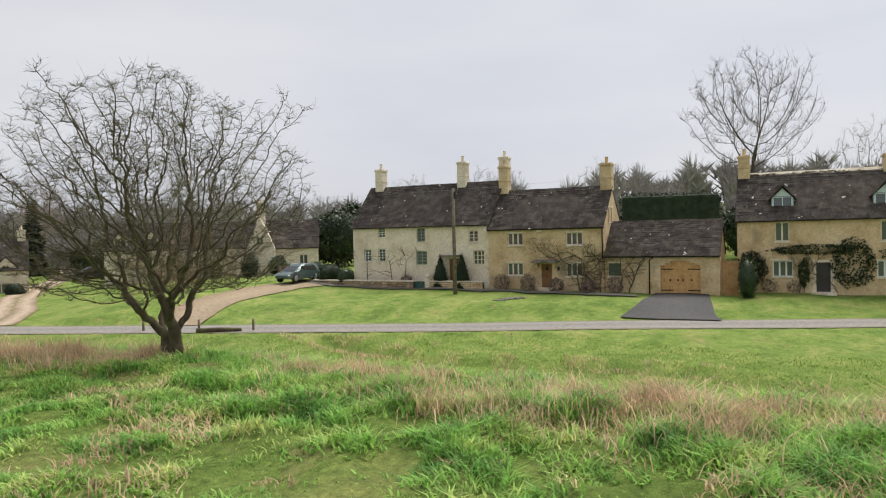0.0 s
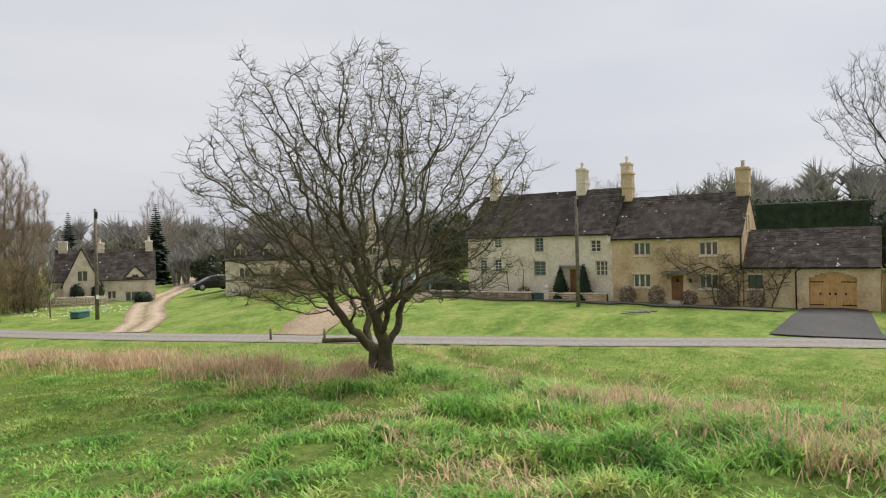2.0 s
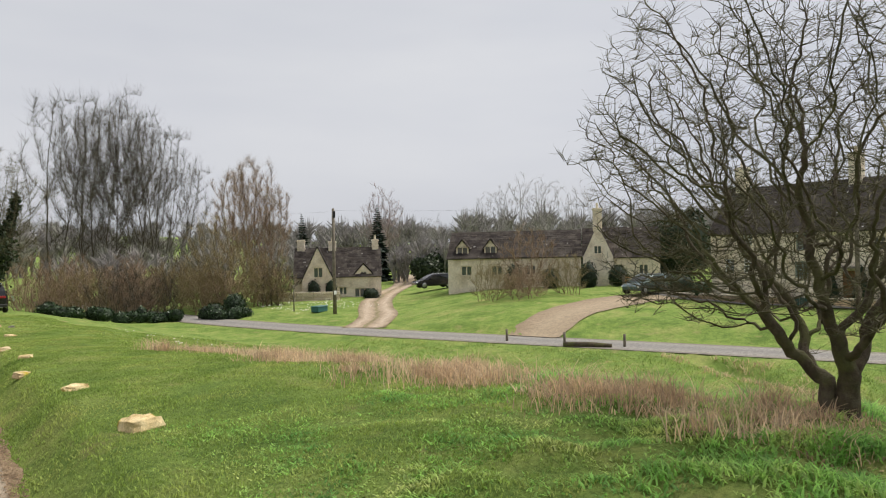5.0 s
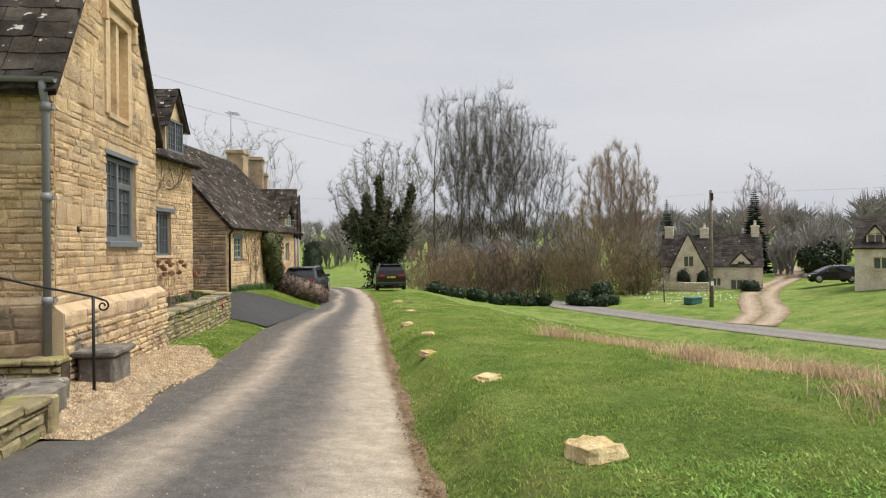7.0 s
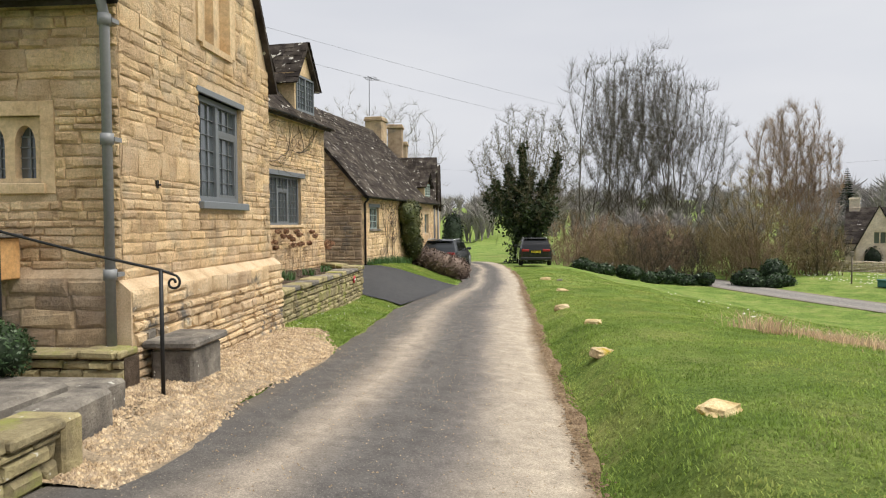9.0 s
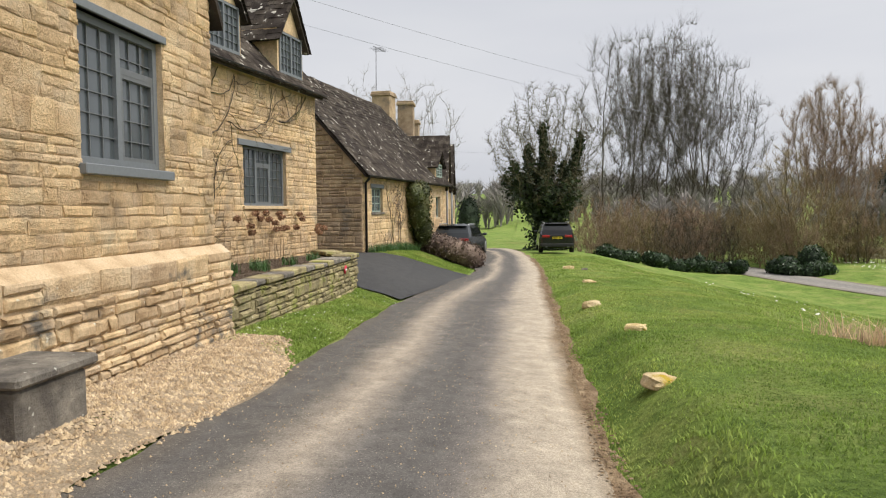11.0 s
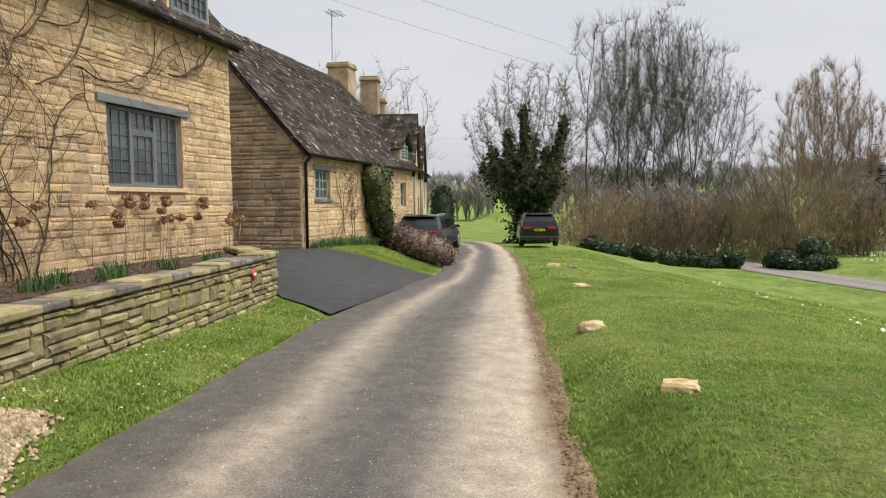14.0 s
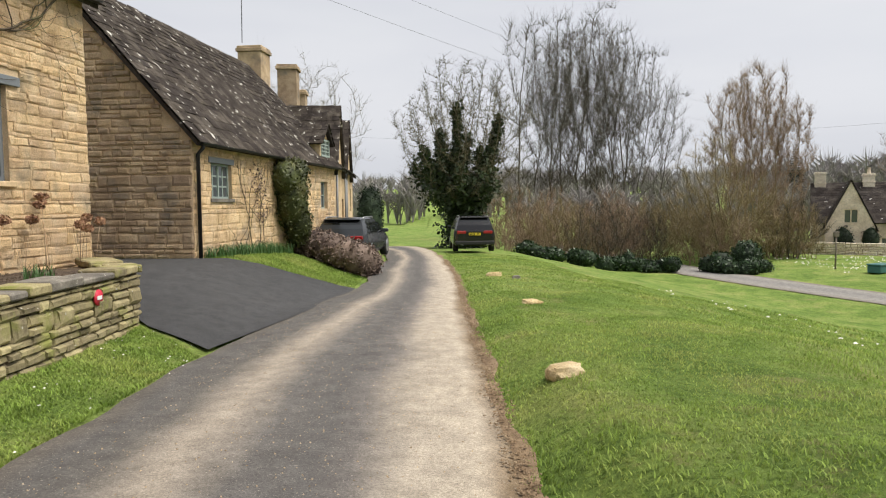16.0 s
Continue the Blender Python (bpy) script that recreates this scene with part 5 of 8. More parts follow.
# cottage by the farm track
cot = thing("track_cottage", front_frame(28.9, 72.6, 0, 208), "small stone cottage with a front gable beside the track", "house")
CW, CD, CZE, CZR = 9.0, 5.6, -0.55, 2.3
co = [(4.6, 5.4, -2.6, -1.8), (6.2, 7.8, -2.9, -1.95)]
body_walls(cot, CW, CD, -4.2, CZE, CZR, co, [], cream_far, 0.4)
for o in co:
    stone_window(cot, o, 3 if o[0] > 6 else 2)
gable_roof(cot, CW, CD, CZE + 0.03, CZR, slate_far, 81, 0.06, (0.36, 0.24), 0, (0.35, 0.7), 0.04)
for g0, g1, apex, fy, wins in ((0.9, 4.1, 2.35, -1.5, [(2.1, 3.0, -0.7, 0.3)]), (6.1, 8.2, 0.55, -0.03, [(6.85, 7.45, -0.9, -0.2)])):
    g = new("front_gable")
    g.parent = cot
    m_ = (g0 + g1) / 2
    ez = -1.0 if g1 < 5 else -0.6
    bm = bmesh.new()
    wall_cells(bm, g1 - g0, -4.0 if g1 < 5 else -0.75, lambda x: ez + (apex - ez) * (1 - abs(x - (m_ - g0)) / (m_ - g0)), [(w[0] - g0, w[1] - g0, w[2], w[3]) for w in wins], 0, 0.35, extra=(m_ - g0,))
    bmesh.ops.transform(bm, matrix=pose(g0, fy, 0), verts=bm.verts)
    part("gable_wall", bm, cream_far, g)
    if g1 < 5:
        boxes("side_wall", cream_far, g, (g1 - 0.35, g1 - 0.004, fy + 0.35, 0.2, -4, ez), (g0 + 0.004, g0 + 0.35, fy + 0.35, 0.2, -4, ez))
    gface = new("gable_face")
    gface.parent = g
    for w in wins:
        gf = window(g, "window", w[0], w[1], w[2], w[3], fy + 0.08, cream_far, 2, (0, 0), 0.05, 0.08, 0.06)
    bpy.data.objects.remove(gface)
    kk = (apex - ez) / (m_ - g0)
    o_ = 0.15
    rr = math.hypot(m_ - g0 + o_, kk * (m_ - g0 + o_))
    dl = 2.6 - fy
    bm = bmesh.new()
    for s in (-1, 1):
        hw = (m_ - g0 + o_)
        extrude_poly(bm, [(m_, apex + 0.06), (m_ + s * hw, apex + 0.06 - kk * hw), (m_ + s * hw, apex - 0.02 - kk * hw), (m_, apex - 0.02)], 1, fy - 0.08, 2.6)
    part("deck", bm, slate_far, g)
    slated(g, "slate_facing", (m_ - (m_ - g0) - o_, 2.6, apex + 0.06 - kk * (m_ - g0 + o_)), (0, -1, 0), (1, 0, kk), dl + 0.08, rr, slate_far, 0.34, 0.24, 82, 0, (0.35, 0.6), 0.035)
    slated(g, "slate_facing", (m_ + (m_ - g0) + o_, fy - 0.08, apex + 0.06 - kk * (m_ - g0 + o_)), (0, 1, 0), (-1, 0, kk), dl + 0.08, rr, slate_far, 0.34, 0.24, 83, 0, (0.35, 0.6), 0.035)
chimney(cot, 0.6, CD / 2, CZR - 0.8, CZR + 0.95, 0.8, 0.7, cream_far, 0)
chimney(cot, 3.9, CD / 2, CZR - 0.5, CZR + 0.75, 0.8, 0.7, cream_far, 1)
chimney(cot, 8.5, CD / 2, CZR - 0.5, CZR + 0.9, 0.7, 0.6, cream_far, 1)

# low row and gabled house behind the bushes
rowb = thing("cottage_row", front_frame(37.3, 57.0, 0, 226), "low stone cottage row half hidden behind bushes", "house")
EW = 12.0
eo = [(1.2, 2.2, -0.6, 0.3), (4.0, 5.0, -0.6, 0.3), (7.0, 8.0, -0.6, 0.3)]
body_walls(rowb, EW, 6.0, -3.0, 1.1, 3.4, eo, [], cream_far, 0.4)
for o in eo:
    stone_window(rowb, o, 2)
gable_roof(rowb, EW, 6.0, 1.13, 3.4, slate_far, 85, 0.08, (0.4, 0.26), 0, (0.4, 0.8), 0.04)
for x in (0.8, 3.4):
    dormer(rowb, x, x + 1.0, 1.35, 2.05, 2.7, 1.6, cream_far, cream_far, lights=2, bars=(0, 0), front=0.35, leaded=False)
gabb = thing("gable_end_house", front_frame(46.2, 48.6, 0, 228), "stone house with a tall gable end and chimney", "house")
body_walls(gabb, 6.6, 5.0, -3.0, 1.0, 3.5, [(2.6, 3.4, -0.7, 0.2), (4.8, 5.6, -0.7, 0.2), (2.6, 3.4, -2.0, -1.1)], [], cream_far, 0.4)
for o in [(2.6, 3.4, -0.7, 0.2), (4.8, 5.6, -0.7, 0.2), (2.6, 3.4, -2.0, -1.1)]:
    stone_window(gabb, o, 2)
gable_roof(gabb, 6.6, 5.0, 1.03, 3.5, slate_far, 87, 0.08, (0.4, 0.26), 0, (0.4, 0.8), 0.04)
g = new("front_gable")
g.parent = gabb
bm = bmesh.new()
wall_cells(bm, 2.6, -3.0, lambda x: 0.9 + 2.85 * (1 - abs(x - 1.3) / 1.3), [], -1.0, 2.0, extra=(1.3,))
part("gable_wall", bm, cream_far, g)
window(g, "window", 0.95, 1.6, 1.2, 1.9, -1.06, cream_far, 2, (0, 0), 0.05, 0.07, 0.05)
chimney(gabb, 1.3, 0.6, 3.2, 5.3, 0.8, 0.7, cream_far, 1)

# ---------------------------------------------------------------- trees


LIMB_POINTS = []


def grow(rnd, verts, faces, tw_v, tw_f, p, d, length, rad, depth, spec, split):
    """One limb: a bending tube with side shoots, then its own forks. Thin ones go to the twig lists."""
    n = max(3, int(length / spec["seg"]))
    pts, rads = [Vector(p)], [rad]
    cur, dd = Vector(p), Vector(d).normalized()
    end = rad * spec["taper"]
    kids = []
    for i in range(1, n + 1):
        w = spec["bend"] * (1.0 + 0.5 * (split - depth))
        dd = (dd + Vector((rnd.gauss(0, w), rnd.gauss(0, w), rnd.gauss(0, w) + spec["up"])) * 0.5).normalized()
        cur = cur + dd * (length / n)
        pts.append(cur.copy())
        rads.append(rad + (end - rad) * i / n)
        if depth > 0 and i > n * spec["clear"][min(split - depth, len(spec["clear"]) - 1)]:
            if rnd.random() < spec["shoot"]:
                kids.append((cur.copy(), dd.copy(), rads[-1]))
    if depth == split and rad > 0.1:
        LIMB_POINTS.extend(pts)
    thin = rad < spec["thin"]
    if thin and len(pts) > 3:
        pts, rads = pts[:-1:2] + pts[-1:], rads[:-1:2] + rads[-1:]
    tube_rings(tw_v if thin else verts, tw_f if thin else faces, pts, rads, 3 if thin else (5 if rad < 0.06 else 8), cap=not thin)
    if depth == 0:
        return
    for k in range(spec["fork"]):
        a = rnd.uniform(0, 6.28)
        kids.append((cur, dd, end))
    for q, qd, qr in kids:
        ang = radians(rnd.uniform(*spec["angle"]))
        az = rnd.uniform(0, 2 * math.pi)
        u = qd.orthogonal().normalized()
        v = qd.cross(u)
        nd = (qd * math.cos(ang) + (u * math.cos(az) + v * math.sin(az)) * math.sin(ang))
        nd.z += spec["lift"]
        grow(rnd, verts, faces, tw_v, tw_f, q, nd, length * rnd.uniform(*spec["ratio"]), max(qr * rnd.uniform(0.5, 0.75), spec["min"]), depth - 1, spec, split)




def tree(name, place, label, spec, stems, seed, bark_mat, twig_mat, category="tree", group="", trunk=None):
    """stems: (direction, length, radius, depth) from the trunk's top or the root."""
    rnd = random.Random(seed)
    x, y = place[:2]
    z = place[2] if len(place) > 2 else ground_z(x, y) - 0.1
    t = thing(name, pose(x, y, z), label, category, group)
    v, f, tv, tf = [], [], [], []
    LIMB_POINTS.clear()
    top = Vector((0, 0, 0))
    if trunk:
        h, r0, r1, lean = trunk
        pts = [Vector((lean[0] * k / 6 + rnd.uniform(-0.02, 0.02), lean[1] * k / 6 + rnd.uniform(-0.02, 0.02), h * k / 6)) for k in range(7)]
        tube_rings(v, f, pts, [r0 * 1.35, r0 * 1.05] + [r0 + (r1 - r0) * k / 6 for k in range(2, 7)], 12)
        top = pts[-1]
    for d, ln, r, dep, *off in stems:
        o = Vector(off[0]) if off else top - Vector((0, 0, rnd.uniform(0, 0.15) if trunk else 0))
        grow(rnd, v, f, tv, tf, o, d, ln, r, dep, spec, dep)
    from_lists("trunk", v, f, bark_mat, t, smooth=True)
    if tf:
        from_lists("twig_growth", tv, tf, twig_mat, t)["kind"] = "stuff"
    return t


def leaf_cloud(name, centres, count, size, mat, seed, parent=None, flat=0.5):
    """Many small leaves in ellipsoids (centre, radii), thicker towards their skin."""
    g = np.random.default_rng(seed)
    vols = np.array([max(r[0] * r[1] * r[2], 1e-6) ** 0.67 for _, r in centres])
    pick = g.choice(len(centres), count, p=vols / vols.sum())
    c = np.array([q for q, _ in centres])[pick]
    r = np.array([q for _, q in centres])[pick]
    d = g.normal(size=(count, 3))
    d /= np.linalg.norm(d, axis=1)[:, None]
    rad = g.uniform(0.35, 1.0, count) ** 0.45 * (1 + 0.10 * np.sin(d[:, 0] * 9 + c[:, 0] * 3) * np.sin(d[:, 2] * 7 + c[:, 1]))
    p = c + d * r * rad[:, None]
    u = g.normal(size=(count, 3))
    u /= np.linalg.norm(u, axis=1)[:, None]
    w = np.cross(u, d + g.normal(size=(count, 3)) * 0.6)
    w /= np.linalg.norm(w, axis=1)[:, None]
    s = size * g.uniform(0.6, 1.4, count)[:, None]
    v = np.stack([p - u * s, p + w * s * flat, p + u * s, p - w * s * flat], 1).reshape(-1, 3)
    i = np.arange(count)[:, None] * 4 + np.arange(4)[None, :]
    me = bpy.data.meshes.new(name)
    me.from_pydata(v.tolist(), [], i.tolist())
    me.materials.append(mat)
    ob = new(name, me)
    if parent is not None:
        ob.parent = parent
    return ob


def shrub(name, place, centres, count, size, mat, label, category, seed, core=None, flat=0.5):
    x, y = place[:2]
    z = place[2] if len(place) > 2 else ground_z(x, y)
    t = thing(name, pose(x, y, z), label, category)
    leaf_cloud("foliage", centres, count, size, mat, seed, t, flat)["kind"] = "stuff"
    # a yew core in other foliage paints the bush's inner shade as darker colour
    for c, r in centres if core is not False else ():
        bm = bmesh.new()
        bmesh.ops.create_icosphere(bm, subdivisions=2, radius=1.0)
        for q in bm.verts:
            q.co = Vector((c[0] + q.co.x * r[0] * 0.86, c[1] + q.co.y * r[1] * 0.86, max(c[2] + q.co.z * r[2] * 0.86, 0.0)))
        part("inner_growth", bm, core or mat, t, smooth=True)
    return t


def crown_points(seed, blobs):
    """Points filling ellipsoids (centre, radii, count), denser towards the skin."""
    g = np.random.default_rng(seed)
    out = []
    for c, r, n in blobs:
        d = g.normal(size=(n, 3))
        d /= np.linalg.norm(d, axis=1)[:, None]
        k = 1 + 0.13 * np.sin(d[:, 0] * 5 + seed) * np.sin(d[:, 1] * 6 + 2 * seed) + 0.08 * np.sin(d[:, 2] * 9 + seed)
        out.append(np.array(c) + d * np.array(r) * (g.uniform(0.04, 1.0, n) ** 0.42 * k)[:, None])
    return np.concatenate(out)


def grown_tree(name, place, label, blobs, seed, bark_mat, twig_mat, step=0.1, reach=1.0, kill=0.18, tip=0.004, power=2.3, up=0.1, wild=0.3, roots=((0, 0, 0),), trunk=1.0, twigs=3000, twig_len=0.16,
               twig_up=0.2, thin=0.014, iters=120, category="tree", group="", crooked=False, keep=0.7, limb=0.8):
    """Branches grow step by step towards points that fill the crown; girth adds up from the tips down to the trunk."""
    g = np.random.default_rng(seed)
    x, y = place[:2]
    t = thing(name, pose(x, y, place[2] if len(place) > 2 else ground_z(x, y) - 0.1), label, category, group)
    goal = crown_points(seed, blobs)
    goal = goal[goal[:, 2] > 0.15]
    mid_ = goal.mean(0)
    pos, par = [], []
    for rt in roots:
        lean, p = g.normal(0, 0.12, 2), np.array(rt, float)
        pos.append(p)
        par.append(-1)
        for k in range(max(1, int(trunk / step))):
            p = p + step * np.array([lean[0] + g.normal(0, 0.1), lean[1] + g.normal(0, 0.1), 1.0])
            pos.append(p)
            par.append(len(pos) - 2)
    pos = np.array(pos)
    way = np.tile([0.0, 0.0, 0.6], (len(pos), 1))
    d2 = ((goal[:, None, :] - pos[None]) ** 2).sum(2)
    near, dist = d2.argmin(1), np.sqrt(d2.min(1))
    kids = np.zeros(len(pos), int)
    for it in range(iters):
        lim = reach if it > 4 else 1e9
        act = dist < lim
        if not act.any():
            lim = dist.min() + reach
            act = dist < lim
        ids, inv = np.unique(near[act], return_inverse=True)
        v = goal[act] - pos[near[act]]
        v /= np.linalg.norm(v, axis=1)[:, None] + 1e-9
        acc = np.zeros((len(ids), 3))
        np.add.at(acc, inv, v)
        acc /= np.linalg.norm(acc, axis=1)[:, None] + 1e-9
        ok = kids[ids] < 3
        ids, acc = ids[ok], acc[ok]
        if not len(ids):
            break
        acc = acc + way[ids] * np.where(kids[ids] == 0, keep, keep * 0.25)[:, None] + g.normal(0, wild, acc.shape) + np.array([0, 0, up])
        acc /= np.linalg.norm(acc, axis=1)[:, None] + 1e-9
        fresh = pos[ids] + acc * step
        kids[ids] += 1
        way = np.concatenate([way, acc])
        n0 = len(pos)
        pos, kids = np.concatenate([pos, fresh]), np.concatenate([kids, np.zeros(len(fresh), int)])
        par += ids.tolist()
        dn = (goal ** 2).sum(1)[:, None] + (fresh ** 2).sum(1)[None] - 2 * goal @ fresh.T
        b = dn.argmin(1)
        bd = np.sqrt(np.maximum(dn[np.arange(len(goal)), b], 0))
        m = bd < dist
        near, dist = np.where(m, n0 + b, near), np.where(m, bd, dist)
        alive = dist > kill
        goal, near, dist = goal[alive], near[alive], dist[alive]
        if not len(goal):
            break
    n = len(pos)
    acc = np.zeros(n)
    child = [[] for _ in range(n)]
    rad = np.zeros(n)
    for i in range(n - 1, -1, -1):
        rad[i] = max(acc[i], tip ** power) ** (1 / power)
        if par[i] >= 0:
            acc[par[i]] += rad[i] ** power
            child[par[i]].append(i)
    v, f, tv, tf = [], [], [], []
    work = [i for i in range(n) if par[i] < 0]
    LIMB_POINTS.clear()
    while work:
        i = work.pop()
        line = [par[i], i] if par[i] >= 0 else [i]
        while child[i]:
            c = sorted(child[i], key=lambda q: -rad[q])
            work += c[1:]
            i = c[0]
            line.append(i)
        if len(line) < 2:
            continue
        rr = [float(rad[q]) for q in line]
        if par[line[0]] >= 0 or len(line) > 1 and rad[line[0]] > rad[line[1]] * 1.3:
            rr[0] = rr[1] if par[line[0]] >= 0 else rr[0]
        if par[line[0]] < 0:
            rr = [q * (1 + 0.45 * max(0, 1 - k * step / 0.35)) for k, q in enumerate(rr)]
        fine = max(rr) < thin
        if fine and len(line) > 4:
            line, rr = line[:-1:2] + line[-1:], rr[:-1:2] + rr[-1:]
        pts = [Vector(pos[q]) for q in line]
        tube_rings(tv if fine else v, tf if fine else f, pts, rr, 3 if fine else 5 if max(rr) < thin * 4 else 9, cap=False)
        LIMB_POINTS.extend(Vector(pos[q]) for q in line if rad[q] > thin * limb)
    ends = np.where(rad < thin * 0.7)[0]
    for i in g.choice(ends, twigs):
        d = g.normal(size=3)
        d[2] = abs(d[2]) * 0.5 + twig_up * 2
        d /= np.linalg.norm(d)
        a = pos[i]
        b = a + d * twig_len * g.uniform(0.3, 0.7)
        c = b + (d + g.normal(0, 0.45, 3) + np.array([0, 0, twig_up * 0.5])) * twig_len * g.uniform(0.2, 0.6)
        w = np.cross(d, g.normal(size=3))
        w *= tip * 0.75 / (np.linalg.norm(w) + 1e-9)
        h = np.cross(d, w)
        n0 = len(tv)
        if not crooked:
            tv += [Vector(q) for q in (a + w, a - w * 0.5 + h * 0.87, a - w * 0.5 - h * 0.87, c)]
            tf += [(n0, n0 + 1, n0 + 3), (n0 + 1, n0 + 2, n0 + 3), (n0 + 2, n0, n0 + 3)]
            continue
        tv += [Vector(q) for q in (a + w, a - w * 0.5 + h * 0.87, a - w * 0.5 - h * 0.87, b + w * 0.8, b - w * 0.4 + h * 0.7, b - w * 0.4 - h * 0.7, c)]
        tf += [(n0, n0 + 1, n0 + 4, n0 + 3), (n0 + 1, n0 + 2, n0 + 5, n0 + 4), (n0 + 2, n0, n0 + 3, n0 + 5), (n0 + 3, n0 + 4, n0 + 6), (n0 + 4, n0 + 5, n0 + 6), (n0 + 5, n0 + 3, n0 + 6)]
    from_lists("trunk", v, f, bark_mat, t, smooth=True)
    if tf:
        from_lists("twig_growth", tv, tf, twig_mat, t)["kind"] = "stuff"
    return t


# the tree on the green
green_tree = grown_tree("bare_tree", (6.95, 9.1, -0.2), "bare hawthorn tree with a mossy forked trunk on the green",
                        [((-0.1, 0.1, 2.55), (2.3, 2.3, 1.9), 2900), ((0.0, 0.1, 2.3), (1.6, 1.6, 1.2), 700), ((0.0, 0.1, 1.5), (2.0, 2.0, 0.65), 650), ((-1.1, 1.3, 4.3), (0.25, 0.25, 0.4), 14), ((1.2, -1.5, 3.9), (0.5, 0.5, 0.25), 20)],
                        7, bark, twig_moss, 0.085, 0.8, 0.13, 0.0038, 2.05, 0.02, 0.42, ((0, 0, 0), (0.06, -0.12, 0)), 0.5, 15000, 0.19, 0.05, 0.016, 130, crooked=True, keep=0.45)

# tall trees and thickets beyond the green
rnd = random.Random(12)
protos = []
for k, h in enumerate((24.0, 20.0)):
    protos.append(grown_tree("poplar", (9.0 + k * 6.5, 90.0 + k, -3.6), "tall bare poplar with upswept branches", [((0, 0, h * 0.62), (3.4, 3.4, h * 0.40), 330), ((0, 0, h * 0.4), (2.0, 2.0, h * 0.2), 25)], 20 + k, twig_grey, twig_grey,
                             0.5, 5.0, 1.1, 0.014, 2.15, 0.35, 0.06, ((0, 0, 0),), h * 0.3, 2000, 1.5, 0.5, 0.05, 90, keep=1.1, group="poplars behind the green"))
for x, y, h in ((11.2, 91, 23), (12.6, 89, 25.5), (14.0, 93, 27), (15.6, 90, 27.5), (17.2, 92, 27), (18.6, 90, 26), (20.2, 93, 24.5), (21.8, 91, 22.5), (23.6, 92, 19.5), (13.4, 95, 26), (16.4, 95, 26), (19.4, 95, 25)):
    pr = rnd.choice(protos)
    s_ = 0.88 * h / (24.0, 20.0)[protos.index(pr)]
    lean = (x - 16.5) * 0.8
    copy_thing(pr, pose(x, y, -3.6, 0, lean, rnd.uniform(0, 360)) @ Matrix.Diagonal((s_ * 0.9, s_ * 0.9, s_, 1)))

ivy_tree = grown_tree("ivy_clad_tree", (1.66, 62.0, -2.0), "bare tree with stems wrapped in dark green ivy", [((0, 0, 7.0), (4.2, 4.2, 4.3), 2300), ((0.2, 0, 4.2), (3.6, 3.6, 1.9), 320)], 31, bark, twig_moss,
                      0.26, 2.2, 0.40, 0.009, 2.2, 0.08, 0.2, ((0, 0, 0), (0.5, 0.1, 0), (-0.45, 0.2, 0)), 2.2, 12000, 0.55, 0.2, 0.05, 100, limb=0.6)


def ivy_on(t, count, size, zmax, seed, spread=0.2):
    """Ivy leaves round the thick limbs of a tree."""
    g = np.random.default_rng(seed)
    p = np.array([q[:] for q in LIMB_POINTS] + [(0, 0, z) for z in np.linspace(0, 2.8, 110)])
    p = p[p[:, 2] < zmax]
    r = spread * np.clip(2.2 - 2.2 * p[:, 2] / zmax, 0.55, 2.2)
    i = g.choice(len(p), count)
    p = p[i] + g.normal(size=(count, 3)) * r[i][:, None] * np.array([1, 1, 1.6])
    u, w = g.normal(size=(count, 3)), g.normal(size=(count, 3))
    u, w = u / np.linalg.norm(u, axis=1)[:, None], w / np.linalg.norm(w, axis=1)[:, None]
    s = size * g.uniform(0.6, 1.4, count)[:, None]
    v = np.stack([p - u * s, p + w * s, p + u * s, p - w * s], 1).reshape(-1, 3)
    me = bpy.data.meshes.new("ivy")
    me.from_pydata(v.tolist(), [], (np.arange(count)[:, None] * 4 + np.arange(4)[None, :]).tolist())
    me.materials.append(ivy)
    ob = new("ivy", me)
    ob.parent = t
    ob["kind"] = "stuff"


ivy_on(ivy_tree, 24000, 0.11, 9.0, 33, 0.25)

# brown shrub thickets: many arching rods from the root
th = []
for k, mat in enumerate((twig_red, twig_olive, twig_grey)):
    q = random.Random(50 + k)
    th.append(grown_tree("thicket_shrub", (5.0 + 3 * k, 66.0), "brown leafless shrub thicket with fine arching rods", [((0, 0, 1.9), (2.5, 2.3, 2.3), 650), ((0.6, 0.3, 3.2), (1.2, 1.2, 1.3), 90)], 55 + k, mat, mat, 0.26, 1.8, 0.42, 0.012, 2.6,
                         0.25, 0.3, [(q.uniform(-1.3, 1.3), q.uniform(-1.0, 1.0), 0) for _ in range(9)], 0.5, 2200, 0.6, 0.5, 0.03, 60, category="shrub", group="thicket by the road"))
for k in range(27):
    x = rnd.uniform(5.0, 25)
    y = 69.5 - 0.16 * (x - 4) + rnd.uniform(-3.0, 4.5)
    s_ = rnd.uniform(0.75, 1.1) * (0.75 if x < 8 else 1.0)
    pr = th[1] if x > 14 and rnd.random() < 0.7 else th[0] if rnd.random() < 0.75 else th[2]
    copy_thing(pr, pose(x, y, ground_z(x, y) - 0.1, 0, 0, rnd.uniform(0, 360)) @ Matrix.Diagonal((s_, s_, s_ * rnd.uniform(0.9, 1.15), 1)))
willow = grown_tree("pollard_willow", (19.6, 66.5), "old leaning willow with a dark trunk and spreading rods", [((0, 0, 3.6), (4.0, 3.6, 2.9), 1300), ((-1.0, 0, 6.0), (2.4, 2.0, 2.6), 420), ((0, 0, 1.6), (4.4, 3.6, 1.0), 220)], 62, bark, twig_olive,
                    0.26, 2.2, 0.42, 0.011, 2.4, 0.12, 0.16, ((0, 0, 0),), 1.1, 7000, 0.6, 0.4, 0.04, 90)
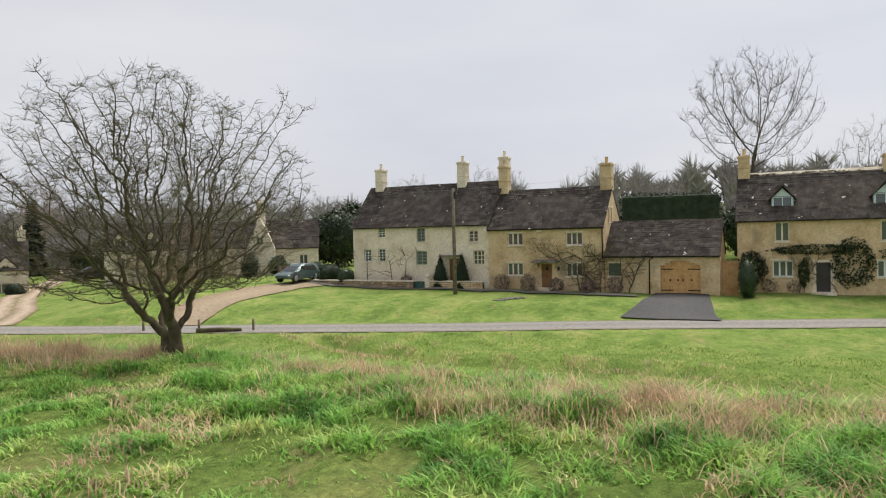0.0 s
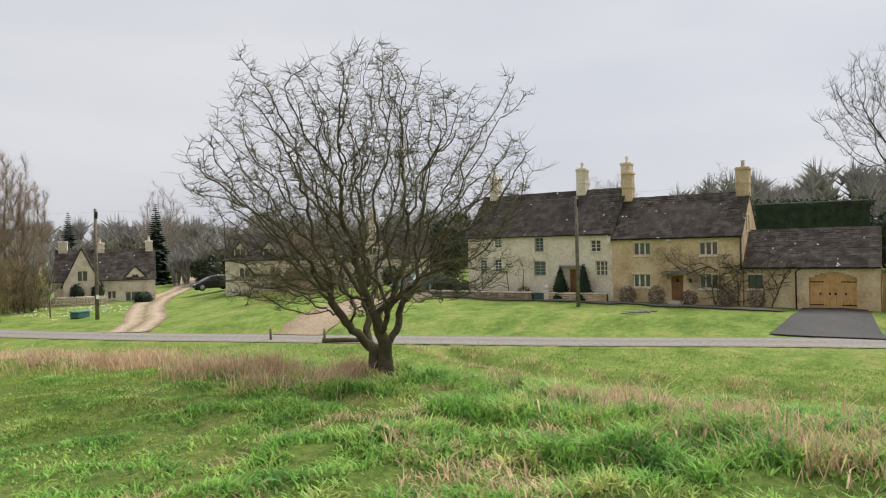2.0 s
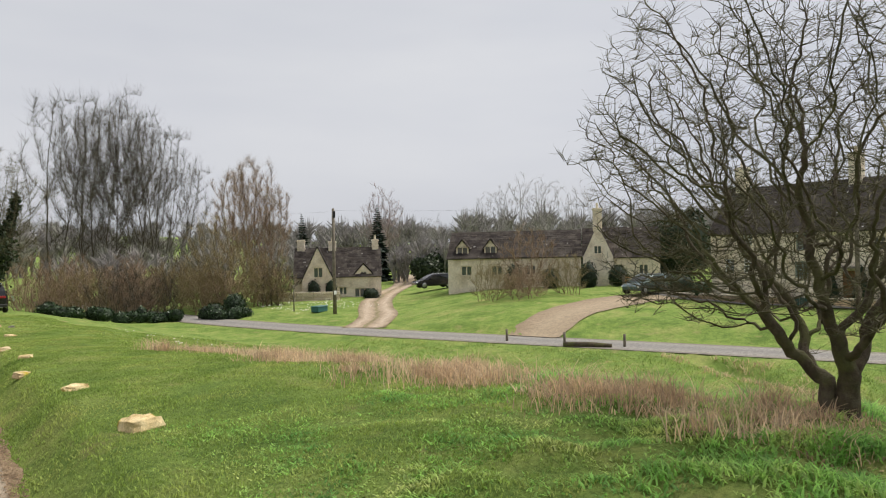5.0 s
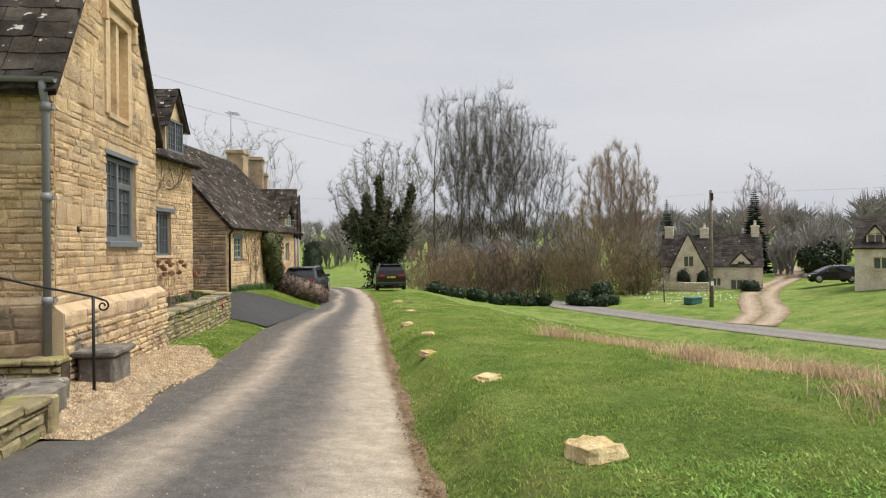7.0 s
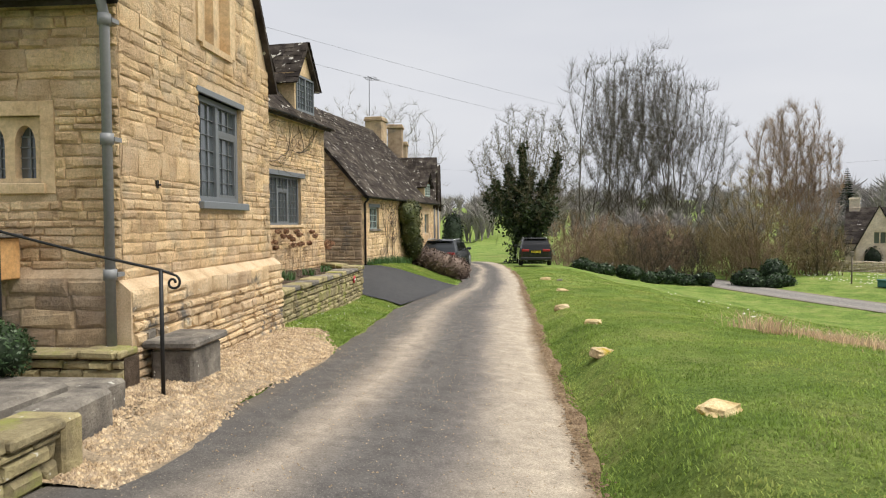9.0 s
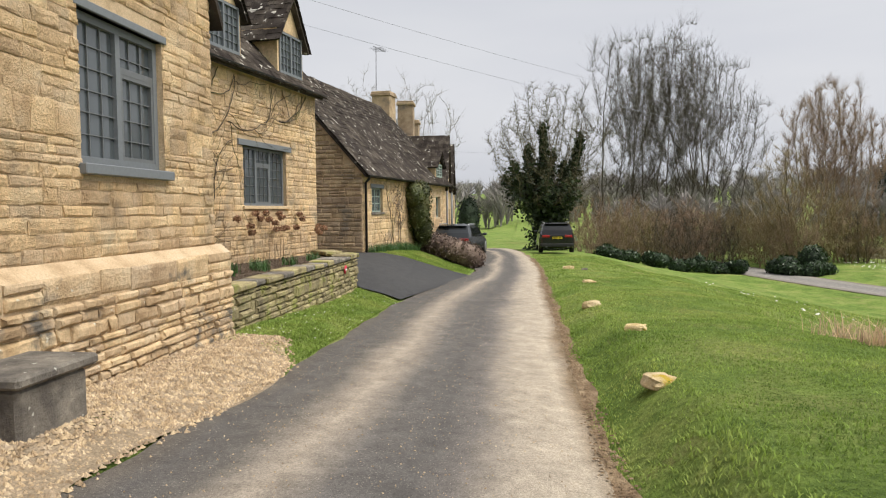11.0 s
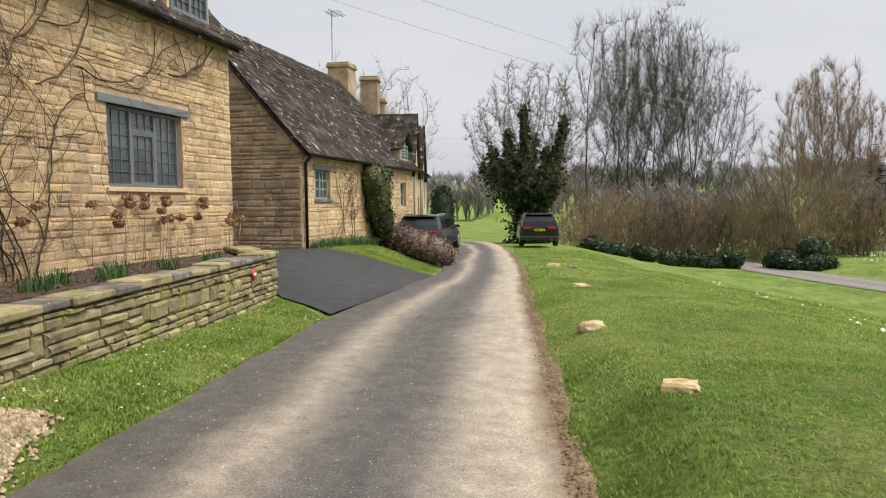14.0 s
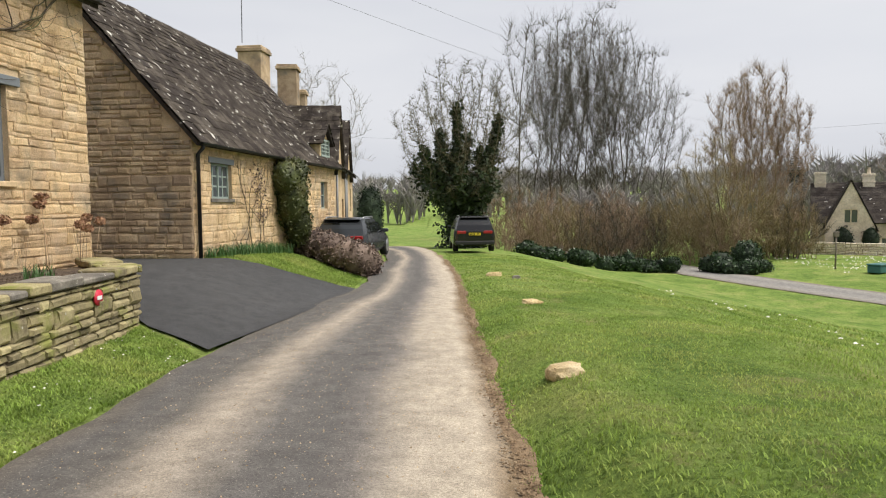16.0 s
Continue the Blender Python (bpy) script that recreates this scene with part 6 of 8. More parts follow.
for k, (x, y, h) in enumerate(((22.4, 71.0, 1.0), (24.6, 72.5, 1.12), (26.0, 71.0, 0.9))):
    if k == 0:
        birch = grown_tree("bare_birch", (x, y), "slender bare tree with fine upswept twigs", [((0, 0, 8.0), (2.6, 2.4, 5.2), 620)], 65, twig_olive, twig_red, 0.32, 2.6, 0.6, 0.011, 2.4, 0.35, 0.1, ((0, 0, 0), (0.4, 0.2, 0)), 2.2, 5000, 0.8, 0.7, 0.04, 90,
                           group="slender trees by the thicket")
    else:
        copy_thing(birch, pose(x, y, ground_z(x, y), 0, 0, 100 * k) @ Matrix.Scale(h, 4))
for k in range(13):
    x = 6.0 + k * 1.05
    y = 63.6 - 0.28 * (x - 6) + rnd.uniform(-0.4, 0.4)
    if k in (4, 9):
        continue
    h = rnd.uniform(0.55, 0.85)
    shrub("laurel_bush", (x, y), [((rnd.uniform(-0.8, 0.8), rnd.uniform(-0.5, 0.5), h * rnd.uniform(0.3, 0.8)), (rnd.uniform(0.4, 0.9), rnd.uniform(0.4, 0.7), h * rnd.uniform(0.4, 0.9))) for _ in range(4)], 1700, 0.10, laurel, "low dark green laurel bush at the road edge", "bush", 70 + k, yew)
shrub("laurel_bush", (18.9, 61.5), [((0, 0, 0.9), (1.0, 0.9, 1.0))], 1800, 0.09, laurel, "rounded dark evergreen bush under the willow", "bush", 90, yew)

# evergreens


def fir(x, y, z, h, r, seed, label):
    q = random.Random(seed)
    t = thing("fir_tree", pose(x, y, z), label, "tree")
    tube("trunk", [(0, 0, 0), (0, 0, h * 0.98)], [0.02 * h, 0.01], bark, t, 8)
    v, f = [], []
    for i in range(int(h * 3.2)):
        zz = h * (0.08 + 0.92 * (i / (h * 3.2)) ** 0.9)
        rr = r * (1 - zz / h) ** 0.85 * q.uniform(0.75, 1.1) + 0.05
        for k in range(9):
            a = q.uniform(0, 6.28)
            n0 = len(v)
            c, s = math.cos(a), math.sin(a)
            w = rr * 0.22 + 0.04
            for u, hw, dz in ((0.05, w * 0.5, 0.0), (0.55, w, -0.12 * rr), (1.0, 0.02, -0.22 * rr)):
                v.append((c * rr * u - s * hw, s * rr * u + c * hw, zz + dz))
                v.append((c * rr * u + s * hw, s * rr * u - c * hw, zz + dz))
                v.append((c * rr * u, s * rr * u, zz + dz - hw * 0.9))
            for b in (0, 3):
                f += [(n0 + b, n0 + b + 3, n0 + b + 5, n0 + b + 2), (n0 + b + 1, n0 + b + 2, n0 + b + 5, n0 + b + 4), (n0 + b, n0 + b + 1, n0 + b + 4, n0 + b + 3)]
    from_lists("needles", v, f, conifer, t)["kind"] = "stuff"
    return t


fir(43.4, 102.9, -3.5, 11.8, 2.6, 1, "tall dark spire-shaped fir tree behind the cottage")
fir(51.0, 93.3, -2.5, 11.6, 3.0, 2, "broad dark fir tree beside the farm track")
pink = grown_tree("bare_birch", (56.8, 101.5, -2.0), "tall birch with a purplish haze of bare twigs", [((0, 0, 8.6), (3.6, 3.6, 5.6), 750)], 68, twig_pink, twig_pink, 0.38, 2.6, 0.65, 0.016, 2.4, 0.2, 0.16, ((0, 0, 0),), 3.0, 3000, 0.9, 0.4, 0.06, 80)

# trees behind and between the houses, and woods towards the horizon
big_tree = grown_tree("bare_tree", (79.5, 8.6, 1.0), "large bare fan-shaped tree behind the houses", [((0, 0, 13.2), (7.2, 7.0, 6.4), 1300)], 72, twig_grey, twig_grey, 0.5, 4.0, 0.85, 0.016, 2.25, 0.25, 0.06, ((0, 0, 0),), 4.5, 2600, 1.2, 0.4, 0.07, 90, keep=1.0)
far_tree = grown_tree("bare_tree", (150.0, 60.0, 0.0), "bare tree in the distance, haze painted into its pale colour", [((0, 0, 6.6), (3.4, 3.4, 4.4), 560)], 74, twig_far, twig_far, 0.36, 2.6, 0.62, 0.012, 2.35, 0.15, 0.14, ((0, 0, 0),), 2.4, 1400, 0.7, 0.3, 0.05, 80, group="bare trees behind the village")
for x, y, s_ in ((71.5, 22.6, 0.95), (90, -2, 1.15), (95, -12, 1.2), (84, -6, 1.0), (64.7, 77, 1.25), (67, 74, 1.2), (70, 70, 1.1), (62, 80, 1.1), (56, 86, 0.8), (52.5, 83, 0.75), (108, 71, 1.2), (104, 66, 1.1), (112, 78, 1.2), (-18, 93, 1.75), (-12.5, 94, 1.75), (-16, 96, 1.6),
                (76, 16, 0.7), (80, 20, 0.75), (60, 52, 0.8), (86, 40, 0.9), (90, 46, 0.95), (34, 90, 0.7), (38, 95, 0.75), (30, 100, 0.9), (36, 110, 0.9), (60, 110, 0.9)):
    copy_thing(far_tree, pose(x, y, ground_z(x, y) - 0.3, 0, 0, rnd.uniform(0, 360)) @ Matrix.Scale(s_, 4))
for x, y, r, h in ((58.6, 46.8, 2.6, 5.2), (54.5, 58.9, 2.4, 4.0), (61, 51, 3.2, 4.8), (52.0, 80.5, 2.4, 3.0), (49.0, 78.0, 1.8, 2.6), (69, 7.5, 3.0, 4.6), (66, 3, 2.6, 4.2)):
    shrub("evergreen_tree", (x, y), [((0, 0, h * 0.6), (r, r, h * 0.62)), ((r * 0.5, 0, h * 0.9), (r * 0.6, r * 0.6, h * 0.45)), ((-r * 0.5, 0.3, h * 0.75), (r * 0.6, r * 0.6, h * 0.4))], 3500, 0.22, ivy, "dark rounded evergreen tree behind the houses", "tree", int(x * 7), yew)


def woods(name, spots, mat, label, seed, h0, h1):
    """A far belt of bare woodland: fans of thin rods."""
    g = np.random.default_rng(seed)
    v, f = [], []
    for x0, y0, x1, y1, n in spots:
        for _ in range(n):
            u = g.uniform()
            x, y = x0 + (x1 - x0) * u + g.normal() * 5, y0 + (y1 - y0) * u + g.normal() * 5
            z = ground_z(x, y)
            h = g.uniform(h0, h1)
            for _ in range(26):
                a, k = g.uniform(0, 6.28), g.uniform(0.1, 1.0)
                s = g.uniform(0, 0.5) * h
                top = (x + math.cos(a) * h * 0.38 * k, y + math.sin(a) * h * 0.38 * k, z + s + (h - s) * (1 - 0.35 * k * k))
                w = 0.10 + 0.012 * h
                n0 = len(v)
                px, py = -math.sin(a) * w, math.cos(a) * w
                v += [(x + px, y + py, z + s), (x - px, y - py, z + s), top]
                f.append((n0, n0 + 1, n0 + 2))
                m = tuple((np.array([x, y, z + s]) * 0.45 + np.array(top) * 0.55))
                for b in range(3):
                    aa = g.uniform(0, 6.28)
                    n0 = len(v)
                    v += [(m[0], m[1], m[2] + w), (m[0], m[1], m[2] - w), (m[0] + math.cos(aa) * h * 0.16, m[1] + math.sin(aa) * h * 0.16, m[2] + h * 0.13)]
                    f.append((n0, n0 + 1, n0 + 2))
    return tagged(from_lists(name, v, f, mat), label, "woodland", kind="stuff")


# both belts take the pale twig colour that carries the painted haze
woods("far_woodland", [(-60, 150, 60, 190, 130), (60, 150, 120, 100, 90), (120, 100, 140, 0, 90), (-140, 190, -40, 160, 70), (-200, 330, 260, 330, 200)], twig_far, "belts of bare woodland on the horizon, haze painted into their pale colour", 5, 7, 13)
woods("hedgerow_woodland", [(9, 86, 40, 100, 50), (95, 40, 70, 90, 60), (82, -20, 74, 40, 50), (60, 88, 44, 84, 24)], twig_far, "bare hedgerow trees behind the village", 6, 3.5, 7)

# ---------------------------------------------------------------- beside the lane
gravel_rows = []
for k in range(34):
    y = 15.0 + k * 0.2
    r_edge = -2.42 + 0.12 * math.sin(y * 1.7) - (0.35 * max(0, y - 20.6))
    gravel_rows.append(((-3.62 if y > 18.1 else -4.6 if y > 15.4 else -2.95, y, 0), (max(r_edge, -3.55), y, 0)))
gravel = strip("gravel_patch", gravel_rows, gravel_mat, "patch of pale honey gravel beside the lane", "gravel", lift=0.02, across=8)
drive_rows = []
for x, a, b in ((-1.72, 33.2, 34.5), (-2.0, 31.4, 34.5), (-2.3, 29.6, 34.45), (-2.6, 27.75, 34.4), (-3.0, 28.0, 34.25), (-3.6, 28.5, 34.05), (-4.2, 29.2, 33.8), (-4.8, 29.9, 33.45), (-5.2, 30.25, 33.45), (-7, 30.3, 33.7), (-12, 31, 34.4), (-16, 31.5, 35)):
    drive_rows.append(((x, a, 0), (x, b, 0)))
drive = strip("side_drive", drive_rows, drive_mat, "dark new asphalt drive between two cottages", "driveway", lift=0.03, across=16)
litter_rows = [((piece(y, LANE_R) - 0.06 + 0.02 * math.sin(y * 3.1), y, 0), (piece(y, LANE_R) + 0.10 + 0.04 * math.sin(y * 1.9) + 0.03 * math.sin(y * 4.7), y, 0)) for y in np.arange(-6, 48, 0.3)]
verge_edge = strip("verge_edge", litter_rows, verge_soil, "strip of bare soil and leaf litter along the lane", "verge", lift=0.012, across=3)


def scatter(name, pts, size, mat, seed, label, category, flat=0.5):
    """Small stones or leaves lying about: tetrahedral chips."""
    g = np.random.default_rng(seed)
    v, f = [], []
    for x, y, z in pts:
        s = size * g.uniform(0.5, 1.5)
        a = g.uniform(0, 6.28, 4)
        n0 = len(v)
        for k in range(4):
            q = a[0] + k * 1.57 + g.uniform(-0.4, 0.4)
            v.append((x + math.cos(q) * s * g.uniform(0.7, 1.1), y + math.sin(q) * s * g.uniform(0.7, 1.1), z - 0.004))
        v.append((x + g.normal() * s * 0.2, y + g.normal() * s * 0.2, z + s * flat))
        f += [(n0, n0 + 1, n0 + 4), (n0 + 1, n0 + 2, n0 + 4), (n0 + 2, n0 + 3, n0 + 4), (n0 + 3, n0, n0 + 4)]
    return tagged(from_lists(name, v, f, mat), label, category, kind="stuff")


def on_ground(xs, ys, lift):
    zs = terrain(xs, ys)
    return [(float(a), float(b), float(c) + lift) for a, b, c in zip(xs, ys, zs)]


g = np.random.default_rng(8)
xs, ys = g.uniform(-3.6, -2.35, 15000), g.uniform(15.0, 21.7, 15000)
keep = xs < -2.42 + 0.12 * np.sin(ys * 1.7) - 0.35 * np.clip(ys - 20.6, 0, 9) + g.normal(0, 0.06, 15000)
scatter("gravel_stones", on_ground(xs[keep], ys[keep], 0.022), 0.019, gravel_bit, 9, "loose honey-coloured gravel stones", "gravel", 0.7)
ys = g.uniform(0, 44, 5200)
xs = np.interp(ys, [a for a, _ in LANE_R], [b for _, b in LANE_R]) + g.normal(0.03, 0.05, 5200)
scatter("leaf_litter", on_ground(xs, ys, 0.035), 0.014, verge_soil, 10, "brown dead leaves along the lane's edge", "foliage", 0.35)
ys = g.uniform(6, 32, 5000)
xs = g.uniform(-2.3, 0.3, 5000)
scatter("lane_grit", [(float(a), float(b), piece(b, LANE_Z) + piece(b, LANE_TILT) * (0.5 - a) / 3 + 0.035 * (1 - ((a + 1.0) / 1.5) ** 2) + 0.014) for a, b in zip(xs, ys)], 0.0075, gravel_bit, 11, "pale grit lying on the lane", "grit", 0.6)


def rock(x, y, sx, sy, sz, seed, mat, label, turn=0.0, tilt=0.0):
    q = random.Random(seed)
    bm = bmesh.new()
    bmesh.ops.create_cube(bm, size=2.0)
    bmesh.ops.subdivide_edges(bm, edges=bm.edges, cuts=3, use_grid_fill=True)
    for v in bm.verts:
        c = v.co.copy()
        n = c.normalized() * 1.3
        c = c.lerp(n, 0.55)
        d = noise.noise(c * 1.3 + Vector((seed * 3.1, 0, 0))) * 0.22 + noise.noise(c * 3.1 + Vector((0, seed * 1.7, 0))) * 0.10
        c *= 1 + d
        v.co = Vector((c.x * sx * 0.42, c.y * sy * 0.42, c.z * sz * 0.42))
    ob = part("field_stone", bm, mat)
    ob.matrix_world = pose(x, y, ground_z(x, y) + sz * 0.03, tilt, tilt * 0.5, turn)
    return tagged(ob, label, "stone", "stones along the green's edge")


for k, (x, y, sx, sy, sz, tr) in enumerate([(1.6, 13.1, 0.40, 0.36, 0.24, 20), (1.45, 16.3, 0.40, 0.26, 0.13, 50), (1.08, 19.55, 0.32, 0.24, 0.13, 30), (1.34, 22.45, 0.28, 0.22, 0.15, -20), (1.12, 25.75, 0.32, 0.26, 0.18, 10),
                                            (1.56, 30.95, 0.36, 0.26, 0.14, 40), (1.45, 37.0, 0.42, 0.26, 0.2, 0), (1.9, 36.1, 0.22, 0.18, 0.14, 0)]):
    rock(x, y, sx, sy, sz, k + 11, greystone if k == 7 else fieldstone, "flat pale stone set in the grass verge" if k != 2 else "lumpy yellow lichened stone set in the grass verge", tr, 4 * (k % 3) - 3)

# drystone retaining wall and flower bed in front of the wing
gw = thing("garden_wall", pose(0, 0, 0), "low mossy drystone retaining wall with rough coping", "wall")


def dry_wall(parent, x, y, facing, w, z0, z1, seed, single, mat=None, thick=0.3, cap=0.09):
    m = front_frame(x, y, 0, facing)
    bm = bmesh.new()
    box(bm, 0, w, 0.0, thick, z0 - 0.2, z1 - cap)
    bmesh.ops.transform(bm, matrix=m, verts=bm.verts)
    part("core", bm, soil, parent)
    clad(parent, m, w, z0 - 0.1, z1 - cap - 0.005, [], mat or drystone, seed, (0.05, 0.13), (0.14, 0.4), 0.06, 0.008, single, 0.12)
    q, xx = random.Random(seed), 0.0
    while xx < w - 0.05:
        l = min(q.uniform(0.3, 0.75), w - xx)
        bm = bmesh.new()
        box(bm, xx + 0.006, xx + l - 0.006, -0.08 + q.uniform(-0.02, 0.02), thick + q.uniform(-0.02, 0.05), z1 - cap, z1 + q.uniform(-0.02, 0.02), bevel=0.018)
        for v in bm.verts:
            v.co += Vector((noise.noise(v.co * 5), noise.noise(v.co * 5 + Vector((9, 0, 0))), noise.noise(v.co * 6 + Vector((0, 7, 0))) * 0.6)) * 0.022
        bmesh.ops.transform(bm, matrix=m, verts=bm.verts)
        part("coping_stone", bm, greystone if q.random() < 0.35 else mat or drystone, parent)
        xx += l


dry_wall(gw, -3.74, 21.55, 90, 7.0, -0.72, 0.10, 101, 220)
dry_wall(gw, -3.78, 28.57, 52, 1.75, -0.72, 0.10, 102, 50)
bm = bmesh.new()
bed_v = []
for i in range(25):
    row_ = []
    for j in range(9):
        u, w = i / 24, j / 8
        y = 21.45 + u * 8.6
        x0, x1 = -6.33 + u * 1.2, (-4.0 if y < 28.4 else -4.0 - (y - 28.4) * 0.72)
        x = x0 + (x1 - x0) * w
        row_.append(bm.verts.new((x, y, 0.0 + 0.05 * noise.noise(Vector((x * 3, y * 3, 0))) + 0.03 * noise.noise(Vector((x * 9, y * 9, 2))))))
    bed_v.append(row_)
for i in range(24):
    for j in range(8):
        bm.faces.new((bed_v[i][j], bed_v[i][j + 1], bed_v[i + 1][j + 1], bed_v[i + 1][j]))
tagged(part("flower_bed", bm, soil, smooth=True), "dark bare soil flower bed behind the drystone wall", "flower bed", kind="structure")
g = np.random.default_rng(14)
xs, ys = g.uniform(-5.6, -4.05, 1500), g.uniform(21.7, 28.4, 1500)
scatter("bed_litter", [(float(a), float(b), 0.02) for a, b in zip(xs, ys)], 0.03, soil, 15, "clods and leaf scraps on the flower bed", "soil", 0.5)

# lane-side wall, slab, pier, rail
lw_ = thing("lane_wall", pose(0, 0, 0), "low mossy drystone wall along the lane", "wall")
dry_wall(lw_, -2.85, 7.6, 90, 7.55, -0.62, 0.02, 103, 120)
end_post = boxes("end_stone", drystone, lw_, (-3.2, -2.78, 15.16, 15.36, -0.6, -0.02), bevel=0.02)
slab = thing("stone_step", pose(0, 0, 0), "broad lichened stone slab steps beside the lane", "steps")
for k, b in enumerate(((-4.9, -3.35, 15.25, 16.1, -0.5, 0.0), (-4.9, -3.15, 16.12, 16.5, -0.5, -0.06), (-3.33, -3.0, 15.38, 16.1, -0.5, -0.05))):
    bm = bmesh.new()
    box(bm, *b, bevel=0.03)
    for v in bm.verts:
        v.co += Vector((noise.noise(v.co * 4), noise.noise(v.co * 4 + Vector((5, 0, 0))), noise.noise(v.co * 4 + Vector((0, 5, 0))) * 0.5)) * 0.04
    part("slab", bm, greystone, slab)
pier = thing("stone_pier", pose(0, 0, 0), "squat dark stone pier with a flat cap and side wall", "wall")
boxes("block", greystone, pier, (-3.44, -3.02, 17.42, 18.08, -0.55, 0.0), bevel=0.03)
boxes("cap", greystone, pier, (-3.5, -2.97, 17.36, 18.14, 0.003, 0.08), bevel=0.02)
dry_wall(pier, -5.2, 16.98, 180, 1.76, -0.5, 0.06, 104, 30, None, 0.25, 0.07)

rail = thing("handrail", pose(0, 0, 0), "thin black iron handrail with a scrolled end", "handrail")
tube("post", [(-3.06, 16.93, -0.45), (-3.06, 16.93, 0.78)], 0.018, iron, rail, 8)
tube("post", [(-4.42, 16.75, -0.1), (-4.42, 16.75, 1.12)], 0.02, iron, rail, 8)
tube("bar", [(-6.2, 16.55, 1.42), (-5.2, 16.66, 1.27), (-4.42, 16.75, 1.13), (-3.7, 16.85, 0.93), (-3.06, 16.93, 0.78), (-2.96, 16.95, 0.74)], 0.013, iron, rail, 8)
tube("scroll", [(-2.96 + 0.07 * (1 - k / 26) * math.sin(k * 0.42), 16.95, 0.67 + 0.07 * (1 - k / 26) * math.cos(k * 0.42)) for k in range(20)], 0.011, iron, rail, 8)
pbox = thing("parcel_box", pose(0, 0, 0), "honey wooden box with a slate lid on the house wall", "box")
boxes("box_body", oak, pbox, (-5.25, -4.58, 16.9, 17.24, 0.68, 1.06), bevel=0.01)
boxes("lid", greystone, pbox, (-5.3, -4.54, 16.85, 17.24, 1.062, 1.10), bevel=0.008)
shrub("lavender_bush", (-3.35, 14.25, -0.02), [((0, 0, 0.18), (0.5, 0.75, 0.42))], 20000, 0.022, lavender, "rounded dry grey lavender bush on the wall", "bush", 111, lavender, 0.16)
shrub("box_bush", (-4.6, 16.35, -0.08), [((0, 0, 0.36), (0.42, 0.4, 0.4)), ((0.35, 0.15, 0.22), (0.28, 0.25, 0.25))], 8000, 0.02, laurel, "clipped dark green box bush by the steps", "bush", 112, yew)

# bare climber, dried flower stems and bulbs by the wing
climb = thing("bare_climber", wing_m, "leafless woody climber trained over the stone wall", "climber")
q = random.Random(17)


def vine(parent, starts, seed, zmax, xlim, mat, spread=0.5, r0=0.02, y=-0.045, steps=36, side=0.45):
    q = random.Random(seed)
    v, f = [], []
    work = [(x, z, a, r0 * q.uniform(0.6, 1.2), steps, 0) for x, z, a in starts]
    while work:
        x, z, a, r, n, gen = work.pop()
        pts, rads = [], []
        for i in range(n):
            pts.append((x, y - r + q.uniform(-0.012, 0.012), z))
            rads.append(max(r * (1 - 0.75 * i / n), 0.003))
            a += q.gauss(0, 0.2) + (1.57 - a) * 0.03
            x, z = x + math.cos(a) * 0.1, z + math.sin(a) * 0.1
            if z > zmax or not xlim[0] < x < xlim[1]:
                break
            if gen < 3 and q.random() < side * (0.3 if gen else 0.32):
                work.append((x, z, a + q.choice((-1, 1)) * q.uniform(0.4, 1.4), rads[-1] * 0.65, int(n * q.uniform(0.3, 0.65)), gen + 1))
        if len(pts) > 2:
            tube_rings(v, f, pts, rads, 4, False)
    return from_lists("stem_growth", v, f, mat, parent)


vine(climb, [(3.0 + 0.12 * k, -0.02, 1.57 + 0.05 * (k - 5)) for k in range(11)], 18, 3.75, (2.5, 5.2), bark, r0=0.017, steps=40)
vine(climb, [(4.3, 2.4, 0.35), (4.0, 2.9, 0.25), (4.4, 3.2, 0.15), (5.0, 2.75, 0.05), (6.4, 2.9, 0.3), (7.0, 3.0, -0.2)], 19, 3.75, (3.0, 8.9), bark, r0=0.014, steps=44)
tube("main_stem", [(3.55, -0.07, 2.2), (3.6, -0.1, 2.5), (3.52, -0.09, 2.75), (3.62, -0.08, 2.95)], [0.05, 0.045, 0.035, 0.02], bark, climb, 6)
for k in range(22):
    x = q.uniform(3.6, 8.8)
    h = q.uniform(0.5, 0.98)
    y = -q.uniform(0.12, 0.5)
    lean = q.uniform(-0.18, 0.18)
    hy = thing("dried_hydrangea", wing_m @ pose(x, y, 0.0), "dried brown flower head on a bare stem", "flower", "dried flower stems under the window")
    tube("stem", [(0, 0, -0.05), (lean * 0.4, 0, h * 0.5), (lean, 0, h)], [0.006, 0.005, 0.004], straw, hy, 4)
    leaf_cloud("flower_head", [((lean, 0, h + 0.03), (0.085, 0.08, 0.06))], 130, 0.022, hydrangea, 200 + k, hy, 0.7)["kind"] = "stuff"
    if k % 3 == 0:
        tube("stem", [(0, 0, 0), (-lean * 0.6, 0.03, h * 0.7)], [0.005, 0.003], straw, hy, 4)


